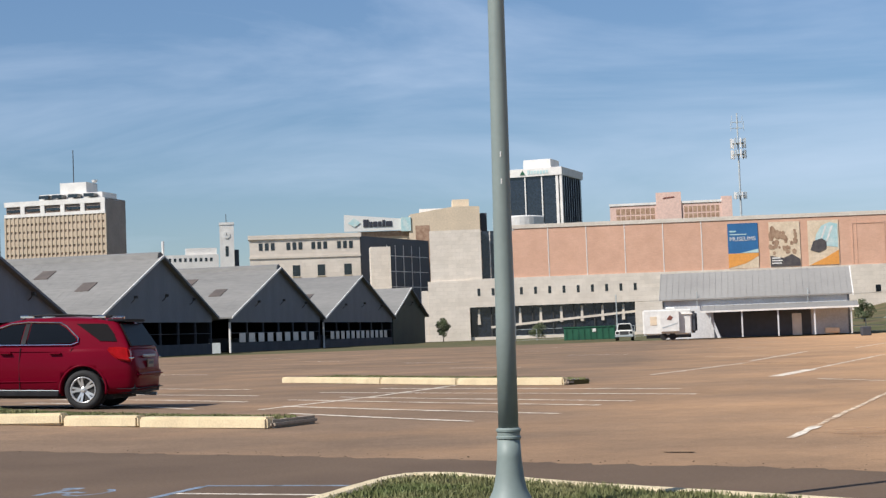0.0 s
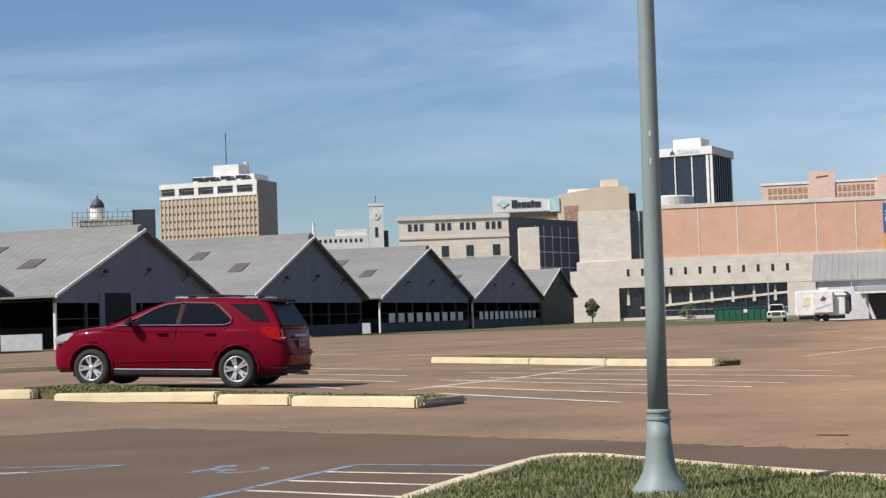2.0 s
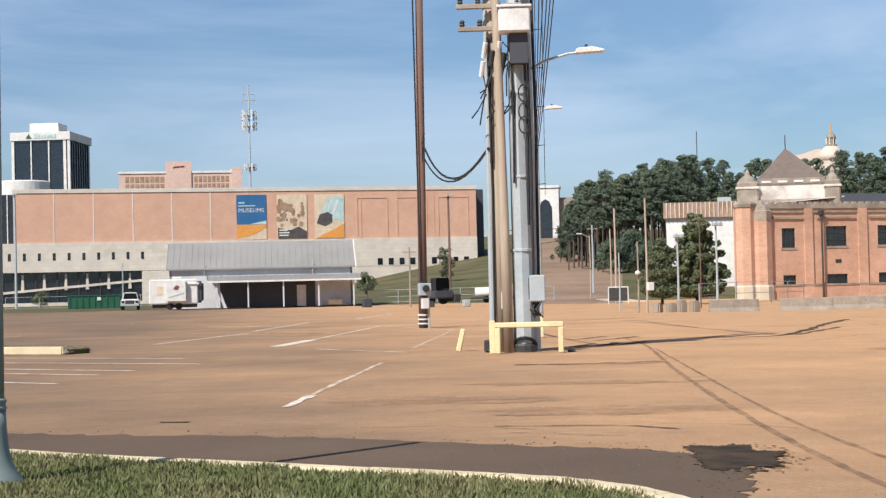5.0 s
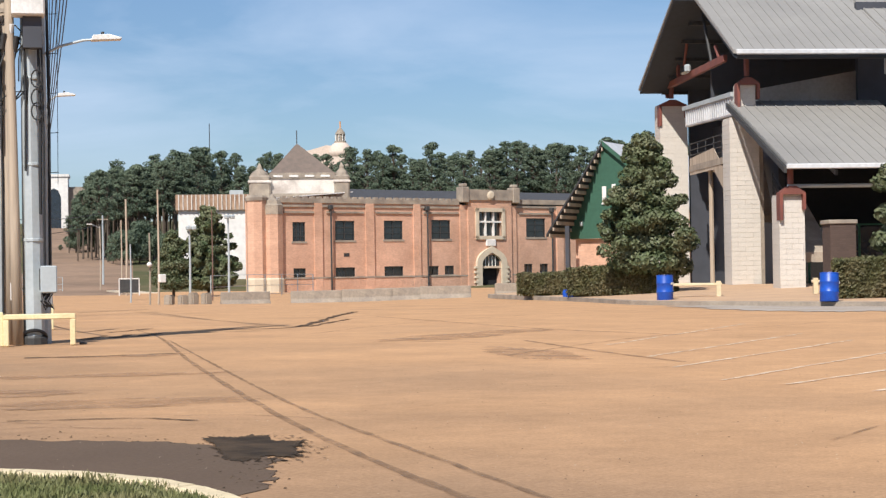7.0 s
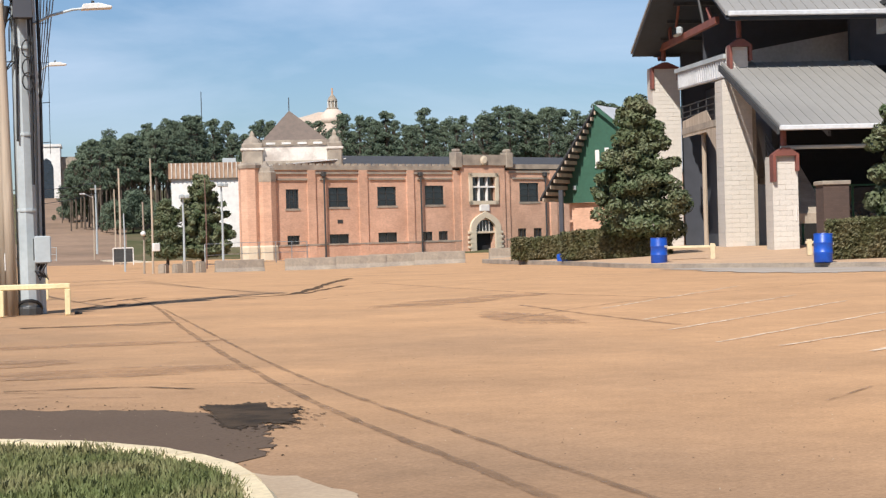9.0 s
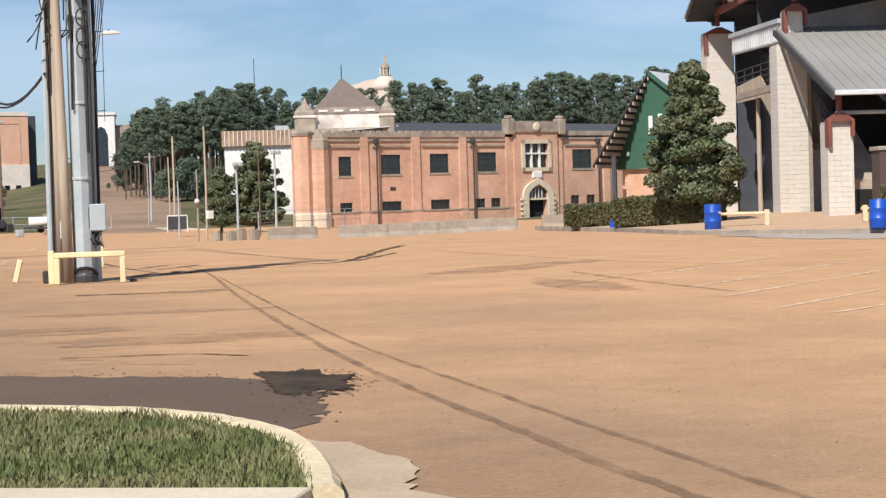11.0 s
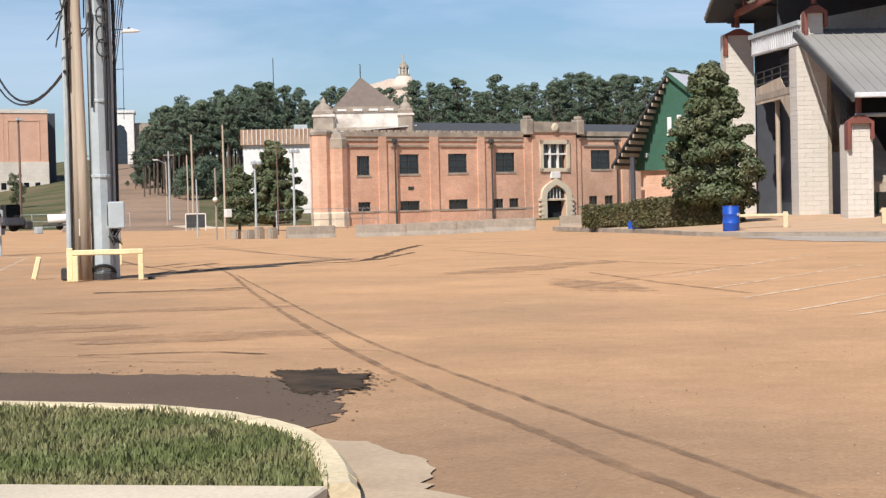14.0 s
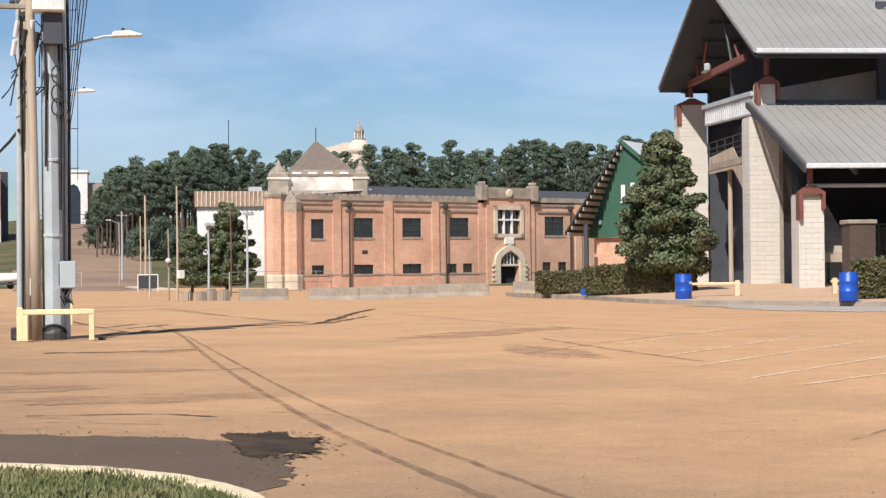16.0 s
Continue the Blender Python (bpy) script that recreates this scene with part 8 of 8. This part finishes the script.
        for v in e["geom"]:
            if isinstance(v, bmesh.types.BMVert):
                v.co.y -= s * 0.025
        bmesh.ops.recalc_face_normals(bm, faces=bm.faces[:])
        return part(name, bm, material or CARGLASS, suv)
    front = [(3.08, 1.175), (2.23, 1.19), (2.17, 1.555), (2.40, 1.535), (2.62, 1.46), (2.86, 1.33)]
    rear = [(2.10, 1.19), (1.27, 1.205), (1.17, 1.25), (1.17, 1.29), (1.40, 1.49), (1.52, 1.55), (2.05, 1.565)]
    quarter = [(0.72, 1.25), (0.40, 1.24), (0.47, 1.38), (0.62, 1.55), (0.72, 1.565), (1.20, 1.56), (1.10, 1.50)]
    for s in (1, -1):
        pane("front_window", front, s)
        pane("rear_window", rear, s)
        pane("quarter_window", quarter, s, 0.010, HATCHGLASS)
        pane("pillar", [(2.21, 1.19), (2.12, 1.19), (2.07, 1.565), (2.15, 1.56)], s, 0.012, BLACKPLASTIC)
        sill = [(3.36, 1.16), (2.6, 1.168), (1.9, 1.172), (1.25, 1.178), (1.13, 1.22), (1.13, 1.30), (1.38, 1.52), (1.50, 1.578), (2.1, 1.592), (2.42, 1.56), (2.66, 1.475), (2.92, 1.33), (3.2, 1.19)]
        part("chrome_trim", tube(B(), [(x, s * (side(z) + 0.014), z) for x, z in sill], 0.014, 6), CHROME, suv, "bright window trim")
        rail = part("roof_rail", tube(B(), [(2.28, s * 0.585, 1.62), (2.15, s * 0.585, 1.705), (1.5, s * 0.585, 1.725), (0.85, s * 0.585, 1.705), (0.70, s * 0.585, 1.63)], 0.018, 8), BLACKPLASTIC, suv)
        for x in (2.18, 0.82):
            part("rail_foot", rbox(x - 0.13, x + 0.13, s * 0.585 - 0.022, s * 0.585 + 0.022, 1.655, 1.715, 0.015), CHROME, rail)
        part("sill_trim", rbox(1.44, 3.42, min(s * 0.80, s * 0.912), max(s * 0.80, s * 0.912), 0.225, 0.335, 0.025), BLACKPLASTIC, suv, "dark grey sill")
        part("rocker_strip", tube(B(), [(1.46, s * 0.905, 0.345), (3.40, s * 0.905, 0.345)], 0.010, 6), GALV, suv)
        part("door_crease", tube(B(), [(1.5, s * 0.893, 0.51), (2.4, s * 0.890, 0.50), (3.35, s * 0.900, 0.48)], 0.012, 6), CARRED, suv)
        for x in (1.42, 2.36):
            part("door_handle", bevel(box(B(), x, x + 0.22, min(s * 0.87, s * 0.925), max(s * 0.87, s * 0.925), 1.00, 1.04), 0.014), CARRED, suv)
        for pts in ([(2.20, 1.13), (2.22, 0.8), (2.20, 0.36)], [(3.36, 1.10), (3.40, 0.75), (3.38, 0.36)], [(1.22, 1.13), (1.30, 0.95), (1.42, 0.70), (1.46, 0.40)]):
            part("door_gap", tube(B(), [(x, s * (0.893 if z < 0.9 else 0.872), z) for x, z in pts], 0.006, 5), BLACKPLASTIC, suv)
        mir = part("mirror", bevel(box(B(), 2.98, 3.14, min(s * 0.92, s * 1.11), max(s * 0.92, s * 1.11), 1.13, 1.30), 0.05, 2), BLACKPLASTIC, suv, "black door mirror")
        part("mirror_foot", tube(B(), [(3.08, s * 0.84, 1.15), (3.07, s * 0.95, 1.18)], 0.03, 6), BLACKPLASTIC, mir)
        tl = part("tail_light", bevel(prism(B(), [(0.10, 0.86), (0.36, 0.90), (0.52, 1.02), (0.58, 1.13), (0.36, 1.145), (0.16, 1.12)], 0.16, "y", 0.755 if s > 0 else -0.915), 0.03, 2), REDLENS, suv, "red tail light")
        part("reverse_lens", rbox(0.08, 0.30, min(s * 0.80, s * 0.898), max(s * 0.80, s * 0.898), 0.925, 0.955, 0.01), CHROME, tl)
        part("headlight", bevel(prism(B(), [(4.62, 0.80), (4.66, 0.90), (4.50, 0.99), (4.22, 1.03), (4.16, 0.98), (4.38, 0.84)], 0.16, "y", 0.68 if s > 0 else -0.84), 0.03, 2), ALLOY, suv, "clear headlight")
        for cx in (1.0, 3.857):
            part("arch_lip", tube(B(), [(cx + 0.435 * math.cos(a), s * 0.905, 0.37 + 0.435 * math.sin(a)) for a in (math.pi * k / 16 for k in range(-1, 18))], 0.022, 8), CARRED, suv, smooth=True)
    ws = B()
    ws.faces.new([ws.verts.new(c) for c in ((3.60, 0.78, 1.175), (2.58, 0.62, 1.595), (2.58, -0.62, 1.595), (3.60, -0.78, 1.175))])
    part("windscreen", ws, CARGLASS, suv)
    hg = B()
    f = hg.faces.new([hg.verts.new(c) for c in ((0.155, 0.80, 1.16), (0.155, -0.80, 1.16), (0.405, -0.66, 1.56), (0.405, 0.66, 1.56))])
    e = bmesh.ops.extrude_face_region(hg, geom=[f])
    for q in e["geom"]:
        if isinstance(q, bmesh.types.BMVert):
            q.co.x -= 0.035
    bmesh.ops.recalc_face_normals(hg, faces=hg.faces[:])
    part("rear_glass", hg, HATCHGLASS, suv)
    part("spoiler", rbox(0.30, 0.66, -0.62, 0.62, 1.60, 1.65, 0.02, 2), BLACKPLASTIC, suv)
    part("rear_bumper", bevel(box(B(), -0.01, 0.50, -0.86, 0.86, 0.30, 0.47), 0.08, 3), BLACKPLASTIC, suv, "dark grey bumper")
    part("bumper_step", bevel(box(B(), -0.03, 0.16, -0.76, 0.76, 0.58, 0.70), 0.05, 3), CARRED, suv)
    pl = part("number_plate", rbox(0.0, 0.03, -0.17, 0.17, 0.76, 0.91, 0.008), GREYCONC, suv)
    part("plate_bar", rbox(-0.004, 0.0, -0.13, 0.13, 0.82, 0.87, 0.002), DARKSLAB, pl)
    part("hatch_trim", rbox(0.02, 0.06, -0.36, 0.36, 0.95, 1.0, 0.012), GALV, suv, "silver hatch garnish")
    part("front_bumper", bevel(box(B(), 4.40, 4.70, -0.62, 0.62, 0.26, 0.44), 0.06, 2), BLACKPLASTIC, suv)
    part("grille", rbox(4.68, 4.755, -0.45, 0.45, 0.50, 0.78, 0.02), BLACKPLASTIC, suv)
    part("underbody", box(B(), 0.5, 4.3, -0.70, 0.70, 0.19, 0.33), BLACKPLASTIC, suv)
    part("exhaust", tube(B(), [(0.02, -0.45, 0.25), (0.5, -0.45, 0.27)], 0.035, 8), GALV, suv)
    part("antenna", rbox(0.75, 0.92, -0.03, 0.03, 1.68, 1.73, 0.01), BLACKPLASTIC, suv)
    # wheels
    for x in (1.0, 3.857):
        for s in (1, -1):
            # near-black disc paints in the shade of the wheel arch
            wh = part("wheel_well", lathe(B(), [(0.40, -0.02), (0.40, 0.20)], 24), BLACKGAP, suv)
            wh.matrix_basis = pose(x, s * 0.60, 0.40, 90 if s < 0 else -90)
            w = part("wheel", lathe(B(), [(0.25, 0.0), (0.33, 0.0), (0.355, 0.03), (0.36, 0.11), (0.355, 0.19), (0.33, 0.22), (0.245, 0.222), (0.235, 0.19)], 32), RUBBER, suv, smooth=True)
            w.matrix_basis = pose(x, s * 0.69, 0.36, -90 if s > 0 else 90)
            rim = part("rim", lathe(B(), [(0.20, 0.15), (0.222, 0.19), (0.238, 0.215), (0.240, 0.226), (0.225, 0.228), (0.212, 0.20), (0.208, 0.16)], 32), ALLOY, w, "bright alloy rim", smooth=True)
            bm = B()
            for k in range(5):
                for d in (-0.17, 0.17):
                    a = 2 * math.pi * k / 5 + d
                    u, t = Vector((math.cos(a), math.sin(a), 0)), Vector((-math.sin(a), math.cos(a), 0))
                    p0, p1 = u * 0.04, u * 0.222
                    vs = [bm.verts.new(p) for p in (p0 - t * 0.022 + Vector((0, 0, 0.20)), p0 + t * 0.022 + Vector((0, 0, 0.20)), p1 + t * 0.02 + Vector((0, 0, 0.222)), p1 - t * 0.02 + Vector((0, 0, 0.222)),
                                                    p0 - t * 0.022 + Vector((0, 0, 0.17)), p0 + t * 0.022 + Vector((0, 0, 0.17)), p1 + t * 0.02 + Vector((0, 0, 0.19)), p1 - t * 0.02 + Vector((0, 0, 0.19)))]
                    for fc in ((0, 1, 2, 3), (0, 4, 5, 1), (1, 5, 6, 2), (3, 2, 6, 7), (0, 3, 7, 4)):
                        bm.faces.new([vs[i] for i in fc])
            bmesh.ops.recalc_face_normals(bm, faces=bm.faces[:])
            part("spoke", bm, ALLOY, w)
            part("hub_cap", lathe(B(), [(0.05, 0.17), (0.05, 0.215), (0.03, 0.225)], 16), ALLOY, w)
            part("brake_disc", lathe(B(), [(0.2, 0.10), (0.2, 0.12)], 24), DARKMETAL, w)
    return suv


build_suv()
# ---- plants ----
def leaf_cloud(centres, n, size, seed, up=0.3, long=1.6):
    """n small bent leaves scattered over the skins of many clumps: centres are (x, y, z, rx, rz)."""
    rnd = random.Random(seed)
    vs, fs = [], []
    wts = [c[3] * c[3] for c in centres]
    for c in rnd.choices(centres, wts, k=n):
        u = Vector((rnd.gauss(0, 1), rnd.gauss(0, 1), rnd.gauss(0, 1))).normalized()
        k = rnd.uniform(0.72, 1.08)
        p = Vector((c[0] + u.x * c[3] * k, c[1] + u.y * c[3] * k, c[2] + u.z * c[4] * k))
        d = (u + Vector((rnd.uniform(-1, 1), rnd.uniform(-1, 1), rnd.uniform(-1, 1) + up)) * 0.9).normalized()
        t = d.orthogonal().normalized()
        t.rotate(Matrix.Rotation(rnd.uniform(0, 6.28), 3, d))
        b = d.cross(t)
        s = size * rnd.uniform(0.6, 1.3)
        i = len(vs)
        vs += [p - t * s * long * 0.5, p + b * s * 0.42 + d * s * 0.12, p + t * s * long * 0.5, p - b * s * 0.42 + d * s * 0.12]
        fs.append((i, i + 1, i + 2, i + 3))
    return vs, fs


def leaf_part(name, vs, fs, material, parent, label=""):
    me = bpy.data.meshes.new(name)
    me.from_pydata([tuple(v) for v in vs], [], fs)
    me.materials.append(material)
    ob = new(name, me)
    ob.parent = parent
    return tagged(ob, label, kind="stuff")


def limb_tree(bm, base, h, r, clumps, rnd):
    tube(bm, [base, base + Vector((rnd.uniform(-0.1, 0.1), rnd.uniform(-0.1, 0.1), h * 0.5)), base + Vector((rnd.uniform(-0.15, 0.15), rnd.uniform(-0.15, 0.15), h))], r, 8, r * 0.3)
    for c in clumps:
        z = max(h * 0.15, c[2] - c[3] * 1.2)
        tube(bm, [base + Vector((0, 0, min(z, h * 0.9))), Vector((c[0] * 0.6, c[1] * 0.6, (z + c[2]) / 2)), Vector((c[0], c[1], c[2]))], r * 0.3, 5, r * 0.08)
    return bm


def build_magnolia(m, h, w, seed, n, label, bias=(0, 0), leaf=0.12):
    rnd = random.Random(seed)
    t = thing("magnolia_tree", m, label, "tree", "magnolias")
    clumps = []
    for k in range(120):
        f = rnd.random() ** 0.8
        z = 1.0 + f * (h - 1.3)
        rad = w * (1.0 - 0.90 * f ** 1.35) * (0.62 + 2.4 * f if f < 0.16 else 1.0)
        a = rnd.uniform(0, 6.28)
        q = rad * rnd.uniform(0.45, 0.98)
        s = rnd.uniform(0.22, 0.50) * (1.1 - 0.4 * f)
        clumps.append((q * math.cos(a) + bias[0] * f, q * math.sin(a) + bias[1] * f, z, s, s * 0.72))
    for k in range(7):
        z = 1.3 + k * (h - 1.9) / 7
        clumps.append((bias[0] * k / 7, bias[1] * k / 7, z, w * (0.62 - 0.07 * k), 0.55))
    part("trunk", limb_tree(B(), Vector((0, 0, 0)), h * 0.85, 0.14, clumps[::3], rnd), BARK, t)
    vs, fs = leaf_cloud(clumps, n, leaf, seed)
    leaf_part("crown", vs, fs, LEAF, t, "glossy dark green leaves")
    return t


build_magnolia(pose(43.5, 52.4, 0.25), 6.7, 2.35, 3, 34000, "dense dark green magnolia tree behind a hedge")
build_magnolia(pose(42.6, 37.0, 0.3), 6.6, 2.3, 8, 30000, "spreading magnolia tree beside the entrance canopy", (-0.1, 0.1))


def build_hedge(a, b, depth, z0, h, n, seed, label):
    a, b = Vector(a), Vector(b)
    L = (b - a).length
    hd = thing("hedge", along(a, b, z0), label, "hedge", "clipped hedges")
    rnd = random.Random(seed)
    part("inner_mass", rbox(0.08, L - 0.08, 0.08, depth - 0.08, 0, h - 0.08, 0.12, 2), SOIL, hd)
    vs, fs = [], []
    for k in range(n):
        x, y, z = rnd.uniform(0, L), rnd.uniform(0, depth), rnd.uniform(0.05, h)
        side_ = rnd.choices((0, 1, 2, 3, 4), (L * h, L * h, L * depth, depth * h, depth * h))[0]
        if side_ == 0:
            y = 0
        elif side_ == 1:
            y = depth
        elif side_ == 2:
            z = h
        elif side_ == 3:
            x = 0
        else:
            x = L
        bump_ = 0.12 * noise.noise((x * 1.3, y * 1.3, z * 1.3 + seed))
        p = Vector((x, y - bump_, z + bump_)) + Vector((rnd.gauss(0, 0.03), rnd.gauss(0, 0.03), rnd.gauss(0, 0.03)))
        d = Vector((rnd.gauss(0, 1), rnd.gauss(0, 1), rnd.gauss(0.3, 1))).normalized()
        t = d.orthogonal().normalized()
        q = d.cross(t)
        s = rnd.uniform(0.03, 0.065)
        i = len(vs)
        vs += [p - t * s, p + q * s * 0.6, p + t * s, p - q * s * 0.6]
        fs.append((i, i + 1, i + 2, i + 3))
    leaf_part("foliage", vs, fs, HEDGELEAF, hd, "small dull green leaves")


build_hedge((42.6, 60.0), (46.6, 55.6), 1.6, 0.15, 0.95, 16000, 4, "low clipped brown-green hedge beside the forecourt")
build_hedge((41.2, 54.6), (43.9, 51.3), 1.4, 0.18, 1.15, 12000, 6, "clipped brown-green hedge below a magnolia")
build_hedge((39.6, 38.3), (41.6, 36.6), 1.3, 0.18, 1.25, 12000, 5, "rounded clipped hedge beside a blue drum")
build_hedge((41.6, 35.8), (46.2, 31.2), 1.4, 0.18, 1.35, 16000, 7, "clipped hedge beside the entrance")


def build_pine(seed, h):
    """A tall pine: bare trunk, ragged crown of needle clumps."""
    rnd = random.Random(seed)
    t = thing("pine_tree", pose(0, 0, 0), "tall dark green pine with a bare trunk", "tree", "hill pines")
    clumps = []
    for k in range(74):
        f = rnd.random()
        z = h * (0.50 + 0.48 * f)
        rad = (0.135 + 0.05 * rnd.random()) * h * (1 - 0.72 * f ** 1.6)
        a = rnd.uniform(0, 6.28)
        q = rad * rnd.uniform(0.3, 1.0)
        s = rnd.uniform(0.3, 0.85)
        clumps.append((q * math.cos(a), q * math.sin(a), z, s, s * 0.55))
    part("trunk", limb_tree(B(), Vector((0, 0, -1)), h * 0.97, 0.28, clumps[::2], rnd), BARK, t)
    vs, fs = leaf_cloud(clumps, 4200, 0.22, seed)
    leaf_part("crown", vs, fs, PINELEAF, t, "ragged clumps of dark needles")
    return t


def build_broad(seed, h, w, n, size, label, material=None, m=None, name="broadleaf_tree", group="street trees"):
    rnd = random.Random(seed)
    t = thing(name, m or pose(0, 0, 0), label, "tree", group)
    clumps = []
    for k in range(34):
        f = rnd.random()
        z = h * (0.22 + 0.72 * f)
        rad = w * math.sqrt(max(0.05, 1 - ((f - 0.35) / 0.72) ** 2))
        a = rnd.uniform(0, 6.28)
        q = rad * rnd.uniform(0.3, 0.95)
        s = w * rnd.uniform(0.22, 0.42)
        clumps.append((q * math.cos(a), q * math.sin(a), z, s, s * 0.8))
    part("trunk", limb_tree(B(), Vector((0, 0, -0.5)), h * 0.75, 0.025 * h, clumps[::3], rnd), BARK, t)
    vs, fs = leaf_cloud(clumps, n, size, seed)
    leaf_part("crown", vs, fs, material or PINELEAF, t)
    return t


build_magnolia(pose(57.0, 122.3, -0.5), 7.7, 3.2, 21, 36000, "dense dark evergreen tree with low branches beside a fence", leaf=0.19)
build_magnolia(pose(54.4, 123.2, -0.5), 5.6, 2.3, 22, 16000, "low brown-green evergreen beside a fence")
build_broad(24, 4.4, 1.3, 2500, 0.16, "small round tree before the museum", LEAF, pose(-0.5, 300, 0.2))
build_broad(25, 3.0, 1.5, 2000, 0.16, "small ragged tree on the bank", LEAF, pose(54.0, 219, ground_z(54, 219)))
build_broad(26, 5.0, 1.2, 2000, 0.16, "small slim tree before the museum", LEAF, pose(69.0, 232, ground_z(69, 232)))
build_broad(27, 2.6, 1.4, 1500, 0.16, "low shrub before the museum", LEAF, pose(15.1, 279.6, 0.0))

pines = [build_pine(41, 18.5), build_pine(42, 17), build_pine(43, 19.5), build_pine(44, 15.5), build_pine(45, 18)]
broads = [build_broad(51, 11, 4.4, 6000, 0.32, "dark green tree on the hill side"), build_broad(52, 9, 4.2, 6000, 0.32, "dark green tree on the hill side"), build_broad(53, 13, 4.6, 6000, 0.32, "dark green tree on the hill side")]
rnd = random.Random(77)


def plant(kinds, tall, spots):
    """The first spots take the built trees themselves, the rest copies; each reaches up to its own height."""
    for i, (x, y, top) in enumerate(spots):
        k = i % len(kinds)
        z = ground_z(x, y)
        q = (top - z) / tall[k]
        m = pose(x, y, z, 0, 0, rnd.uniform(0, 360)) @ Matrix.Diagonal((q, q, q, 1))
        if i < len(kinds):
            kinds[k].matrix_basis = m
        else:
            copy_thing(kinds[k], m @ Matrix.Diagonal((*(1 / v for v in kinds[k].scale), 1)))


def az(deg, d):
    return d * math.sin(radians(deg)), d * math.cos(radians(deg))


def skyline(deg):
    """How high the tree tops stand over the eye's level, in degrees, along the hill."""
    keys = ((20.0, 1.6), (20.6, 2.6), (21.1, 3.4), (22.0, 3.95), (23.4, 4.1), (24.6, 4.3), (27, 4.1), (29, 4.15), (31, 4.3), (34, 4.4), (37, 4.45), (44, 4.3))
    for (a, u), (b, v) in zip(keys, keys[1:]):
        if deg <= b:
            return u + (v - u) * (deg - a) / (b - a)
    return 4.3


def stand(n, a0, a1, d0, d1, share, spread):
    out = []
    for k in range(n):
        a = a0 + (a1 - a0) * (k + rnd.uniform(0.1, 0.9)) / n
        d = rnd.uniform(d0, d1)
        el = skyline(a) * (share + rnd.uniform(-spread, 0.35 * spread))
        out.append((*az(a, d), EYE + d * math.tan(radians(el))))
    return out


plant(pines, (18.5, 17, 19.5, 15.5, 18), stand(82, 24.6, 44.0, 308, 345, 0.98, 0.12) + stand(30, 20.7, 24.4, 252, 275, 0.96, 0.14) + stand(30, 20.4, 25.0, 282, 300, 0.99, 0.10))
plant(broads, (11, 9, 13), stand(12, 20.1, 22.6, 290, 305, 0.66, 0.2) + stand(9, 21.8, 24.4, 244, 262, 0.42, 0.15) + stand(46, 24.6, 44.0, 350, 385, 0.74, 0.10))
